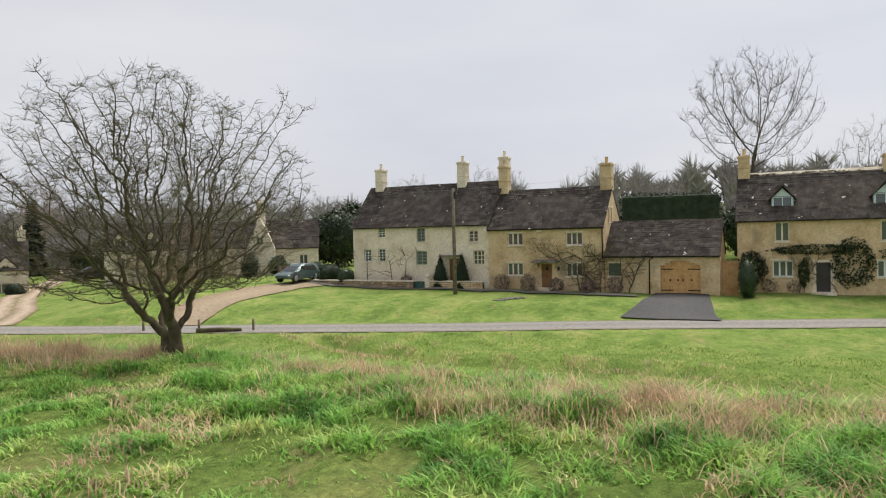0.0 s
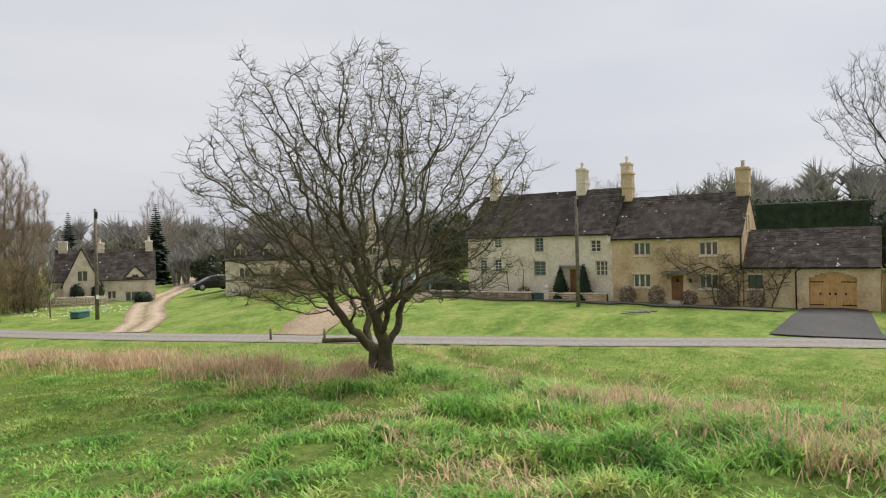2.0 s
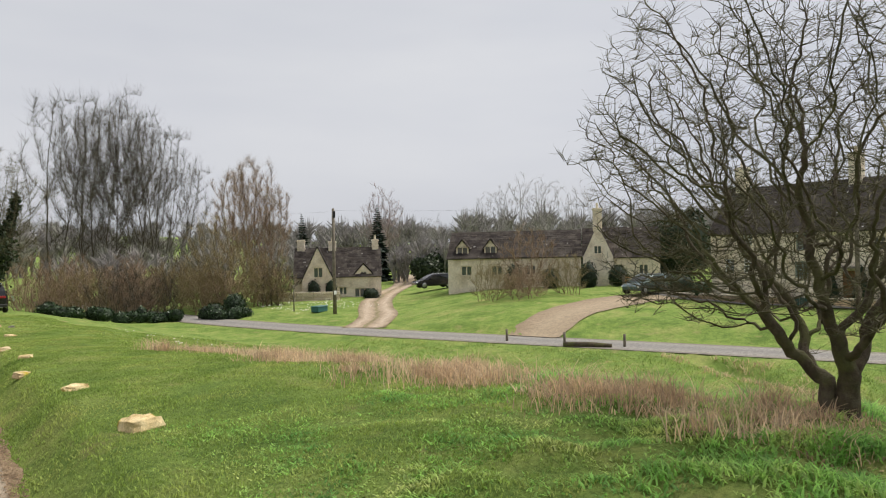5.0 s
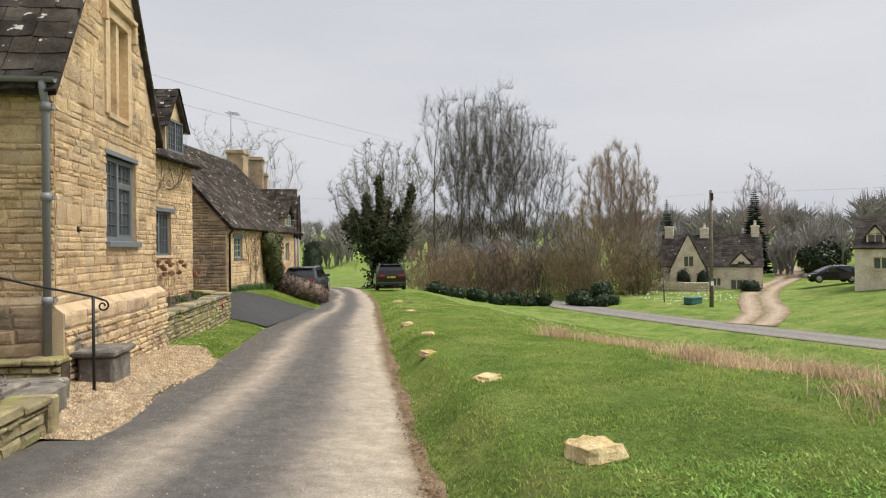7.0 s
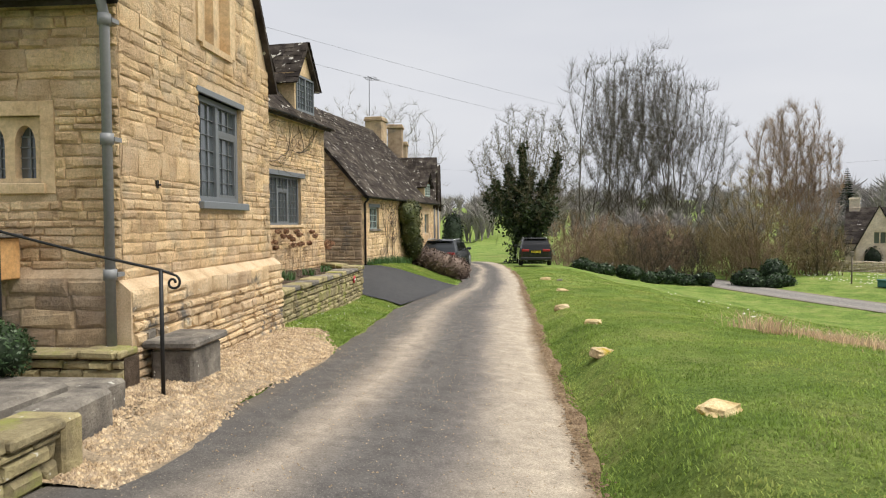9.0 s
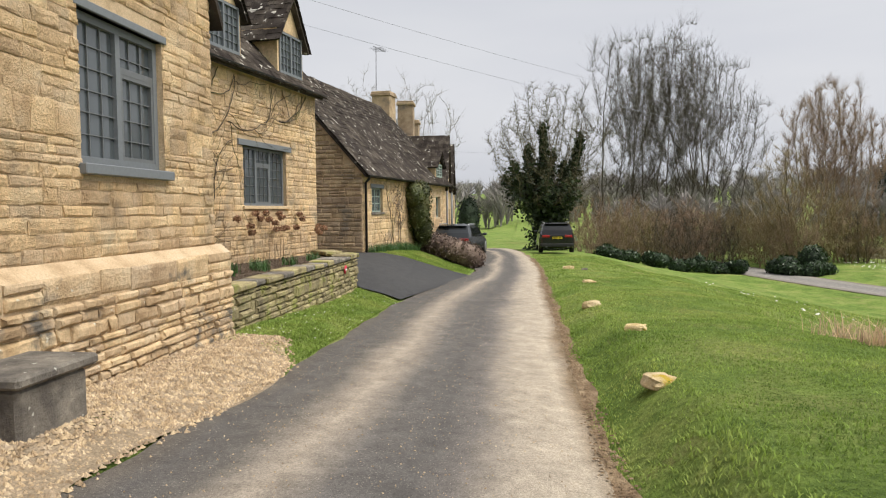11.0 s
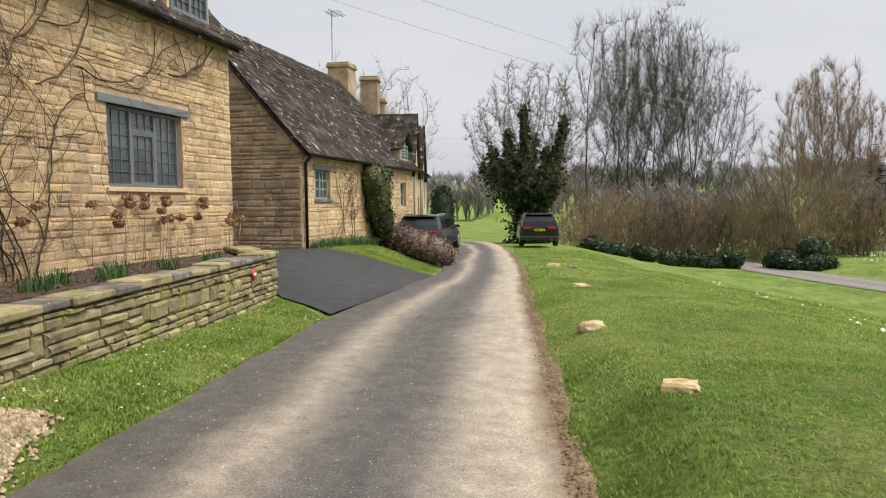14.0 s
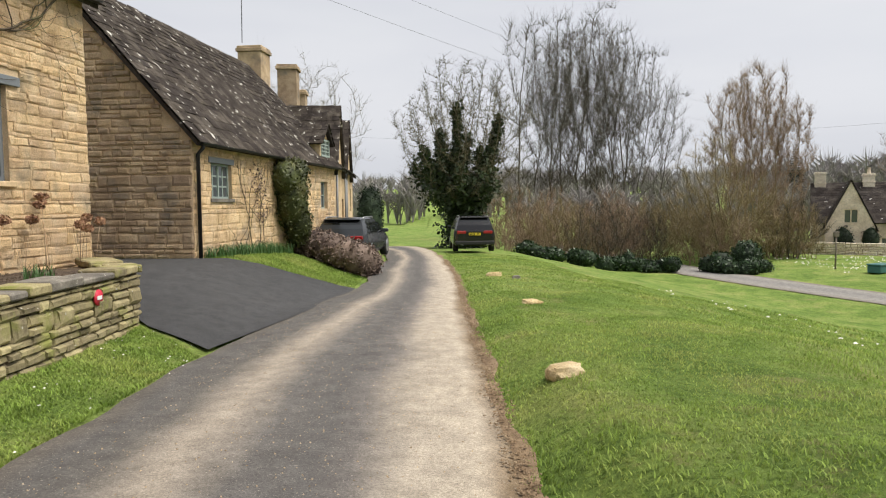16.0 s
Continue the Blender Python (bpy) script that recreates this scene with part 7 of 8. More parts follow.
def blades(name, base, count, h, mat, seed, spread, label, category, parent=None):
    """A clump of strap leaves rising from one spot."""
    q = random.Random(seed)
    v, f = [], []
    for _ in range(count):
        a, rr = q.uniform(0, 6.28), spread * math.sqrt(q.random())
        x, y = math.cos(a) * rr, math.sin(a) * rr
        hh, ln, ta = h * q.uniform(0.6, 1.15), q.uniform(0.1, 0.6), q.uniform(0, 6.28)
        w = 0.006 + 0.004 * q.random()
        n0 = len(v)
        for u in (0, 0.5, 1.0):
            o = hh * ln * u * u
            px, py = x + math.cos(ta) * o, y + math.sin(ta) * o
            ww = w * (1 - 0.8 * u)
            v += [(px - math.sin(ta) * ww, py + math.cos(ta) * ww, hh * u * (1 - 0.15 * ln * u)), (px + math.sin(ta) * ww, py - math.cos(ta) * ww, hh * u * (1 - 0.15 * ln * u))]
        f += [(n0, n0 + 1, n0 + 3, n0 + 2), (n0 + 2, n0 + 3, n0 + 5, n0 + 4)]
    ob = from_lists(name, v, f, mat)
    ob.matrix_world = pose(*base)
    return tagged(ob, label, category)


for k, (x, y) in enumerate(((-4.75, 24.1), (-4.9, 24.7), (-4.6, 25.2), (-4.85, 25.7), (-4.5, 26.4), (-4.4, 27.6))):
    blades("bulb_clump", (x, y, 0.0), 90, 0.2, daff, 120 + k, 0.16, "clump of green bulb leaves in the flower bed", "plant")
for k in range(12):
    x, y = -4.55 + 0.055 * k + 0.1 * (k % 2), 33.9 + 0.33 * k
    blades("bulb_clump", (x, y, ground_z(x, y)), 110, 0.26, daff, 140 + k, 0.2, "clump of green bulb leaves along the cottage wall", "plant")

# climbers and hedge by the low cottage
rose = thing("bare_climber", low_m, "leafless rose trained over the cottage wall", "climber")
vine(rose, [(2.3, -0.25, 1.4), (2.7, -0.25, 1.8), (3.1, -0.25, 1.5), (3.4, -0.25, 1.6), (1.9, -0.25, 1.2)], 21, 1.95, (0.2, 4.2), bark, r0=0.016, steps=26)
leaf_cloud("foliage", [((2.9, -0.1, 1.5), (0.45, 0.1, 0.45)), ((3.2, -0.1, 0.9), (0.3, 0.1, 0.5))], 260, 0.03, dead_leaf, 23, rose)["kind"] = "stuff"
shrub("evergreen_climber", tuple((low_m @ Vector((4.75, -0.28, -0.35)))[:]), [((0, 0, 1.5), (0.5, 0.62, 1.0)), ((0.1, 0.3, 0.75), (0.42, 0.5, 0.7)), ((-0.05, -0.25, 1.9), (0.45, 0.55, 0.55)), ((0.05, 0.35, 2.05), (0.4, 0.45, 0.45))], 6500, 0.045, olive_leaf, "tall evergreen climber against the cottage wall", "climber", 24, olive_leaf)
for k in range(7):
    u = k / 6
    x, y = -3.95 + 2.0 * u, 39.5 - 1.9 * u
    shrub("brown_hedge", (x, y), [((0, 0, 0.42), (0.55, 0.5, 0.5)), ((0.2, 0.2, 0.35), (0.4, 0.45, 0.42))], 2300, 0.045, dead_leaf, "low brown-leaved clipped hedge beside the lane", "hedge", 160 + k, dead_leaf)
shrub("yew_column", (-3.3, 54.3), [((0, 0, 1.4), (0.72, 0.72, 1.75)), ((0.0, 0.3, 2.0), (0.7, 0.7, 1.25))], 5200, 0.06, yew, "tall clipped dark yew column beside the lane", "hedge", 170, yew)
shrub("yew_column", (-3.6, 55.8), [((0, 0, 0.7), (0.9, 0.9, 0.9))], 2500, 0.06, yew, "low clipped dark yew hedge beside the lane", "hedge", 171, yew)

# ---------------------------------------------------------------- grass


def blade_field(name, xs, ys, hs, mat, seed, label, width=0.006, lean=0.5, clump=0.0, kind_of="grass"):
    """One thin bent leaf for each place: two faces each."""
    g = np.random.default_rng(seed)
    n = len(xs)
    z = terrain(xs, ys) - 0.01
    a = g.uniform(0, 2 * np.pi, n)
    ln = hs * g.uniform(0.15, 1.0, n) * lean * 1.6
    w = width * g.uniform(0.6, 1.5, n)
    ca, sa = np.cos(a), np.sin(a)
    def at(u, k):
        o = ln * u * u
        return np.stack([xs + ca * o - sa * w * k, ys + sa * o + ca * w * k, z + hs * u * (1 - 0.3 * lean * u)], -1)
    v = np.stack([at(0, 1), at(0, -1), at(0.55, -0.8), at(0.55, 0.8), at(1.0, 0.0)], 1).reshape(-1, 3)
    me = bpy.data.meshes.new(name)
    i = (np.arange(n) * 5)[:, None]
    quads, tris = i + np.array([[0, 1, 2, 3]]), i + np.array([[3, 2, 4]])
    me.vertices.add(n * 5)
    me.vertices.foreach_set("co", v.ravel())
    me.loops.add(n * 7)
    me.loops.foreach_set("vertex_index", np.concatenate([quads, tris], 1).ravel())
    me.polygons.add(n * 2)
    starts = (np.arange(n) * 7)[:, None] + np.array([[0, 4]])
    me.polygons.foreach_set("loop_start", starts.ravel())
    me.update(calc_edges=True)
    me.validate()
    me.materials.append(mat)
    return tagged(new(name, me), label, kind_of, kind="stuff")


def value_noise(x, y, s, seed):
    """Smooth noise from 0 to 1 on a lattice of s metres."""
    g = np.random.default_rng(seed).uniform(size=(256, 256))
    u, v = x / s + 1000, y / s + 1000
    i, j = np.floor(u).astype(int), np.floor(v).astype(int)
    fu, fv = u - i, v - j
    fu, fv = fu * fu * (3 - 2 * fu), fv * fv * (3 - 2 * fv)
    q = lambda a, b: g[a % 256, b % 256]
    return (q(i, j) * (1 - fu) + q(i + 1, j) * fu) * (1 - fv) + (q(i, j + 1) * (1 - fu) + q(i + 1, j + 1) * fu) * fv


def rect(n, x0, x1, y0, y1, seed):
    g = np.random.default_rng(seed)
    return g.uniform(x0, x1, n), g.uniform(y0, y1, n)


lr = lambda y: interp(y, LANE_R)
# mown green by the lane
x, y = rect(125000, 0.5, 4.2, 9, 33, 1)
k = x > lr(y) + 0.04 + 0.05 * np.sin(y * 1.9) + 0.04 * np.sin(y * 4.7)
x, y = x[k], y[k]
blade_field("mown_grass", x, y, 0.022 + 0.035 * value_noise(x, y, 0.5, 2), grass_leaf, 3, "short mown green grass beside the lane", 0.0045, 0.7)
x, y = rect(52000, 4.0, 9.5, 11, 40, 4)
blade_field("mown_grass", x, y, 0.03 + 0.06 * value_noise(x, y, 0.7, 5), grass_leaf, 6, "green grass on the slope of the green", 0.007, 0.7)
x, y = rect(22000, 0.4, 4.5, 33, 50, 7)
k = x > lr(y) + 0.15
blade_field("mown_grass", x[k], y[k], 0.03 + 0.03 * value_noise(x[k], y[k], 0.6, 5), grass_leaf, 8, "short grass verge beside the parked car", 0.01, 0.7)
# coarse tussocks where the walk begins
x, y = rect(210000, 1.6, 10.5, -6.5, 13, 9)
nz_ = value_noise(x, y, 0.42, 10) * 0.65 + value_noise(x, y, 0.16, 12) * 0.35
k = np.random.default_rng(11).uniform(size=len(x)) < np.clip(nz_ * 2.4 - 0.62, 0.05, 1)
x, y, nz_ = x[k], y[k], nz_[k]
blade_field("coarse_grass", x, y, 0.03 + 0.34 * np.clip(nz_ - 0.28, 0, 1) * (0.6 + 0.8 * step(x, 3, 6)) * (1 - 0.85 * step(y, 6.0, 11.0) * step(x, 7.0, 5.0)), rough_leaf, 13, "coarse green tussock grass on the bank", 0.008, 1.0)
x, y = rect(60000, 1.6, 10.0, -6.5, 13, 15)
k = (value_noise(x, y, 0.5, 16) * 0.6 + value_noise(x, y, 1.6, 19) * 0.4 > 0.53) & ((y < 7.5) | (x > 5.2))
blade_field("dead_grass", x[k], y[k], 0.03 + 0.15 * value_noise(x[k], y[k], 0.3, 17), straw, 18, "dead straw-coloured grass among the tussocks", 0.006, 1.0)
# dry brown stands along the crest of the bank
g = np.random.default_rng(21)
cx_, cy_, ch_ = [], [], []
for _ in range(330):
    yy = g.uniform(-5.5, 23)
    off = g.normal(0, 0.55)
    xx = float(interp(np.array([yy]), [(-6, 6.6), (0, 6.1), (4, 5.9), (8, 6.2), (12, 5.5), (16, 5.2), (20, 5.0), (24, 4.7)])[0]) + off + g.uniform(0, 0.8)
    if float(value_noise(np.array([xx]), np.array([yy]), 1.1, 22)[0]) < 0.36:
        continue
    m = int(g.uniform(50, 150))
    r = g.uniform(0.12, 0.32)
    cx_.append(xx + g.normal(0, r, m))
    cy_.append(yy + g.normal(0, r, m))
    ch_.append(g.uniform(0.14, 0.42) * g.uniform(0.5, 1.2, m))
blade_field("dry_tufts", np.concatenate(cx_), np.concatenate(cy_), np.concatenate(ch_), straw, 23, "dry brown grass tufts along the bank's crest", 0.005, 0.75)
# verges on the other side
x, y = rect(34000, -3.72, -2.3, 20.4, 28.6, 31)
k = (x < interp(y, LANE_L) - 0.05) & (y > 21.3 - 0.4 * (x + 3.7)) & (y < 28.62 - (x + 3.8) * 0.95)
x, y = x[k], y[k]
blade_field("verge_grass", x, y, 0.03 + 0.05 * value_noise(x, y, 0.4, 32), grass_leaf, 33, "grass verge below the garden wall", 0.0055, 0.75)
x, y = rect(30000, -4.75, -1.8, 33.5, 40.5, 34)
k = (x < interp(y, LANE_L) - 0.08) & (y > 33.7 + 0.28 * (x + 4.6)) & (x < -1.62) & (x > -4.72 + 0.14 * (y - 33.5))
x, y = x[k], y[k]
blade_field("verge_grass", x, y, 0.035 + 0.05 * value_noise(x, y, 0.4, 35), grass_leaf, 36, "grass plot in front of the low cottage", 0.008, 0.75)
# longer growth on the lower green and by the stream
x, y = rect(70000, 9.5, 33, -8, 42, 41)
rd_, rs_, _ = near_line(x, y, ROAD_NP)
sd_, _, _ = near_line(x, y, STREAM_NP)
k = (rd_ > 2.3) & (rs_ <= 0) & (sd_ > 0.4)
x, y, sd_ = x[k], y[k], sd_[k]
blade_field("meadow_grass", x, y, 0.04 + 0.10 * value_noise(x, y, 0.9, 42), grass_leaf, 43, "rough green meadow grass on the lower green", 0.016, 0.8)
k = (np.abs(sd_ - 0.9) < 0.5) & (value_noise(x, y, 1.2, 44) > 0.45)
blade_field("stream_grass", x[k], y[k], np.full(k.sum(), 0.28), straw, 45, "dry grass lining the ditch", 0.012, 0.8)
# fallen petals and daisies
x, y = rect(80, -3.6, -2.5, 21.5, 28.2, 51)
scatter("fallen_petals", on_ground(x, y, 0.06), 0.012, petal, 52, "pale petals scattered on the verge", "petals", 0.2)
x, y = rect(45, 6.0, 9.0, 24, 40, 53)
scatter("snowdrops", on_ground(x, y, 0.08), 0.035, petal, 54, "white flowers dotted on the green", "flowers", 0.5)
stream_rows = along([p for p in STREAM_LINE if p.y < 19], 0.24)
wm, wn2, wl2, wb = nodes_of("stream_water", 0.08, 0.5)
wb.inputs["Base Color"].default_value = (0.05, 0.045, 0.035, 1)
_c, _f = noise_ramp(wn2, wl2, world_pos(wn2), 3.0, [(0.4, (0, 0, 0)), (0.6, (1, 1, 1))])
bump(wn2, wl2, wb, _f, 0.2, 0.03)
stream = strip("stream", stream_rows, wm, "narrow shallow stream in the ditch", "water", lift=0.06, across=2)

# ---------------------------------------------------------------- vehicles


def car(name, m, paint, label, ln=4.7, wd=1.88, ht=1.66, detail=True):
    """A hatchback-shaped car, its tail at y = 0, its nose at y = ln."""
    c = thing(name, m, label, "car")
    hw = wd / 2
    # stations along the length: y, half width, floor, belt
    st = [(0.0, 0.80, 0.45, 0.92), (0.06, 0.90, 0.32, 1.02), (0.35, 0.985, 0.26, 1.06), (1.0, 1.0, 0.24, 1.04), (2.4, 1.0, 0.24, 1.0), (3.4, 0.99, 0.24, 0.98), (3.9, 0.96, 0.26, 0.92), (4.45, 0.88, 0.30, 0.80), (4.7, 0.66, 0.40, 0.66)]
    v, f = [], []
    for y, k, z0, z1 in st:
        y, w, z1 = y * ln / 4.7, hw * k, z1 * ht / 1.66
        zm = z0 + (z1 - z0) * 0.55
        for x, z in ((-w * 0.9, z0), (-w, z0 + 0.12), (-w, zm), (-w * 0.955, z1), (-w * 0.5, z1 + 0.02), (w * 0.5, z1 + 0.02), (w * 0.955, z1), (w, zm), (w, z0 + 0.12), (w * 0.9, z0)):
            v.append((x, y, z))
    n = 10
    for i in range(len(st) - 1):
        for j in range(n):
            a, b = i * n + j, i * n + (j + 1) % n
            f.append((a, b, b + n, a + n))
    f += [tuple(range(n)), tuple(reversed(range((len(st) - 1) * n, len(st) * n)))]
    from_lists("body", v, f, paint, c, smooth=False)
    # cabin: rings from belt to roof
    v, f = [], []
    for z, y0, y1, k in ((0.99, 0.10, 3.75, 0.93), (1.25, 0.22, 3.25, 0.87), (1.50, 0.42, 2.75, 0.78), (1.60, 0.55, 2.5, 0.74), (1.65, 0.75, 2.2, 0.62)):
        z, y0, y1, w = z * ht / 1.66, y0 * ln / 4.7, y1 * ln / 4.7, hw * k
        v += [(-w * 0.93, y0, z), (w * 0.93, y0, z), (w, y0 + 0.3, z), (w, y1 - 0.35, z), (w * 0.88, y1, z), (-w * 0.88, y1, z), (-w, y1 - 0.35, z), (-w, y0 + 0.3, z)]
    for i in range(4):
        for j in range(8):
            a, b = i * 8 + j, i * 8 + (j + 1) % 8
            f.append((a, b, b + 8, a + 8))
    f.append(tuple(range(32, 40)))
    from_lists("cabin", v, f, paint, c)
    sc, sl = ht / 1.66, ln / 4.7

    def skin(name, pts, mat, off=0.012):
        """A thin panel lying just proud of the body."""
        a, b, d = (Vector(pts[k]) for k in (0, 1, 2))
        nn = (b - a).cross(d - a).normalized() * off
        k = len(pts)
        vv = [Vector(p) - nn for p in pts] + [Vector(p) + nn for p in pts]
        return from_lists(name, vv, [tuple(range(k, 2 * k))] + [(i, (i + 1) % k, (i + 1) % k + k, i + k) for i in range(k)], mat, c)

    skin("rear_window", [(-hw * 0.74, 0.155 * sl, 1.08 * sc), (hw * 0.74, 0.155 * sl, 1.08 * sc), (hw * 0.66, 0.40 * sl, 1.47 * sc), (-hw * 0.66, 0.40 * sl, 1.47 * sc)], car_glass)
    skin("windscreen", [(hw * 0.74, 3.63 * sl, 1.06 * sc), (-hw * 0.74, 3.63 * sl, 1.06 * sc), (-hw * 0.64, 2.84 * sl, 1.46 * sc), (hw * 0.64, 2.84 * sl, 1.46 * sc)], car_glass)
    for s in (-1, 1):
        for y0, y1 in ((0.62, 1.35), (1.42, 2.2), (2.27, 3.05)):
            top = 2.72 if y1 > 3 else y1
            q = [(s * hw * 0.925, y0 * sl, 1.05 * sc), (s * hw * 0.925, y1 * sl, 1.05 * sc), (s * hw * 0.80, (top if y1 > 3 else y1) * sl, 1.45 * sc), (s * hw * 0.80, (y0 + (0.12 if y0 < 1 else 0)) * sl, 1.45 * sc)]
            skin("side_window", q if s > 0 else q[::-1], car_glass)
        boxes("tail_lamp", red_lens, c, (s * hw * 0.62 - 0.2, s * hw * 0.62 + 0.2, -0.015, 0.12, 0.86 * sc, 0.99 * sc), bevel=0.02)
        boxes("headlamp", white_paint, c, (s * hw * 0.62 - 0.2, s * hw * 0.62 + 0.2, ln - 0.25, ln - 0.08, 0.62 * sc, 0.74 * sc), bevel=0.03)
        boxes("mirror", paint, c, (s * hw * 1.06 - 0.1, s * hw * 1.06 + 0.1, 3.0 * sl, 3.1 * sl, 1.02 * sc, 1.16 * sc), bevel=0.03)
        tube("roof_rail", [(s * hw * 0.68, 0.7 * sl, 1.62 * sc), (s * hw * 0.70, 0.85 * sl, 1.67 * sc), (s * hw * 0.70, 2.2 * sl, 1.67 * sc), (s * hw * 0.68, 2.4 * sl, 1.62 * sc)], 0.018, alloy, c, 6)
        boxes("exhaust", alloy, c, (s * hw * 0.6 - 0.07, s * hw * 0.6 + 0.07, -0.02, 0.1, 0.33, 0.38), bevel=0.01)
        for y in (0.85 * sl, 3.75 * sl):
            wh = new("wheel")
            wh.parent = c
            tube("tyre", [(s * (hw - 0.24), y, 0.35), (s * (hw - 0.22), y, 0.35), (s * (hw - 0.03), y, 0.35), (s * (hw - 0.01), y, 0.35)], [0.31, 0.35, 0.35, 0.31], tyre_rubber, wh, 24)
            tube("rim", [(s * (hw - 0.02), y, 0.35), (s * (hw - 0.002), y, 0.35)], [0.235, 0.22], alloy, wh, 20)
    boxes("bumper", car_plastic, c, (-hw * 0.92, hw * 0.92, -0.03, 0.18, 0.34, 0.52), bevel=0.03)
    boxes("light_bar", car_plastic, c, (-hw * 0.4, hw * 0.4, -0.006, 0.05, 0.93 * sc, 0.97 * sc))
    boxes("number_plate", yellow_plate, c, (-0.26, 0.26, -0.022, 0.0, 0.79 * sc, 0.90 * sc))
    for k in range(7):
        if k != 4:
            boxes("plate_mark", black_ink, c, (-0.22 + k * 0.063, -0.18 + k * 0.063, -0.026, -0.0225, 0.81 * sc, 0.88 * sc))
    boxes("spoiler", paint, c, (-hw * 0.66, hw * 0.66, 0.34 * sl, 0.62 * sl, 1.575 * sc, 1.605 * sc), bevel=0.01)
    return c


def stand(x, y, turn):
    return pose(x, y, ground_z(x, y) + 0.03, 0, 0, turn)


car("parked_suv", stand(1.72, 50.4, 1.5), car_paint, "black parked SUV with red tail lamps on the grass verge", 4.7, 1.89, 1.62)
car("parked_car", stand(-2.92, 40.7, -6), car_grey, "dark grey parked estate car behind a brown hedge", 4.4, 1.7, 1.36)
car("distant_car", stand(43.2, 64.4, 75), car_paint, "dark car parked beside the farm track", 4.3, 1.8, 1.5)
car("distant_car", stand(44.6, 39.2, 95), car_teal, "dark teal car parked beside the farmhouse", 4.2, 1.75, 1.45)

# ---------------------------------------------------------------- poles and wires
def pole(x, y, z1, label, sign=False):
    z0 = ground_z(x, y)
    p = thing("utility_pole", pose(x, y, z0), label, "pole")
    h = z1 - z0
    tube("shaft", [(0, 0, -0.3), (0, 0, h / 2), (0, 0, h)], [0.15, 0.125, 0.10], old_wood, p, 12)
    boxes("insulator_box", iron, p, (-0.09, 0.09, -0.22, -0.1, h - 0.75, h - 0.2), bevel=0.02)
    if sign:
        boxes("notice", white_paint, p, (-0.13, 0.09, -0.18, -0.16, 1.55, 1.85))
    return p


pole(24.8, 55.2, 5.25, "weathered wooden utility pole beside the road", True)
pole(42.4, 24.05, 5.0, "dark wooden utility pole in front of the cottages")


def wire(a, b, sag, label="thin black overhead wire sagging between poles"):
    a, b = Vector(a), Vector(b)
    pts = [a.lerp(b, k / 24) - Vector((0, 0, sag * 4 * (k / 24) * (1 - k / 24))) for k in range(25)]
    return tagged(tube("overhead_wire", pts, 0.0045, lead, None, 4), label, "wire", "overhead wires")


wire((24.8, 55.2, 5.1), (42.4, 24.05, 4.9), 0.5)
wire((24.8, 55.2, 5.0), (-6.0, 72.0, 6.0), 0.6)
wire((24.8, 55.2, 4.8), (60.0, 95.0, 6.0), 0.8)
wire((42.4, 24.05, 4.9), (64.0, -6.0, 8.5), 0.4)
wire((-9.0, 29.0, 7.2), (24.0, 76.0, 8.6), 0.8)
wire((-9.0, 29.5, 6.6), (24.0, 77.0, 7.4), 0.8)

# ---------------------------------------------------------------- across the road
def far_strip(name, rows, mat, label, category, lift=0.09):
    fine = []
    for (a, b), (c, d) in zip(rows, rows[1:]):
        fine += [(tuple(Vector(a).lerp(Vector(c), k / 5)), tuple(Vector(b).lerp(Vector(d), k / 5))) for k in range(5)]
    return strip(name, fine + [rows[-1]], mat, label, category, lift=lift, across=10)


ff = front_frame(46.0, 21.0, 0, FB)
L = lambda x, y: tuple((ff @ Vector((x, y, 0)))[:])
far_strip("garage_drive", [(L(9.9, -0.05), L(13.3, -0.05)), (L(9.8, -2.5), L(13.6, -2.5)), (L(9.5, -5), L(14.0, -5)), (L(9.0, -7.2), L(14.6, -7.2))], drive_mat, "dark asphalt forecourt of the garage", "driveway")
far_strip("front_path", [(L(x, -1.9), L(x, -1.05)) for x in np.arange(-19, 9.6, 0.8)], path_mat, "narrow grey path along the cottages", "path")
fw = thing("front_wall", ff, "low rubble garden wall with pale coping before the farmhouse", "wall")
for x0, x1 in ((-19.2, -8.0), (-6.95, -2.2)):
    z0 = -2.9
    boxes("core", soil, fw, (x0, x1, -0.95, -0.65, z0, -1.85))
    clad(fw, pose(x0, -0.95, 0), x1 - x0, -2.75, -1.86, [], brownstone if x0 < -10 else gold_far, int(x1 * 3), (0.10, 0.2), (0.2, 0.5), 0.05, 0.02)
    xx, q = x0, random.Random(3)
    while xx < x1 - 0.1:
        l = min(q.uniform(0.4, 0.8), x1 - xx)
        boxes("coping_stone", cream_far, fw, (xx, xx + l - 0.01, -1.02, -0.6, -1.85, -1.74 + q.uniform(-0.02, 0.02)), bevel=0.02)
        xx += l
boxes("gate_pier", cream_far, fw, (-7.0, -6.6, -1.0, -0.6, -2.8, -1.6), bevel=0.03)
bm = bmesh.new()
bmesh.ops.create_icosphere(bm, subdivisions=2, radius=0.2, matrix=pose(-6.8, -0.8, -1.4))
part("ball_finial", bm, cream_far, fw, smooth=True)
gt = thing("garden_gate", ff, "small dark green wooden garden gate", "gate")
for k in range(6):
    boxes("board", green_paint, gt, (-7.92 + k * 0.155, -7.79 + k * 0.155, -0.83, -0.8, -2.65, -1.8))
boxes("rail", green_paint, gt, (-7.95, -7.02, -0.797, -0.76, -2.4, -2.32), (-7.95, -7.02, -0.797, -0.76, -1.98, -1.9))


def far_shrub(x, y, cs, n, s, mat, label, cat, seed, core=None):
    w = ff @ Vector((x, y, 0))
    return shrub("garden_shrub", (w.x, w.y), cs, n, s, mat, label, cat, seed, core)


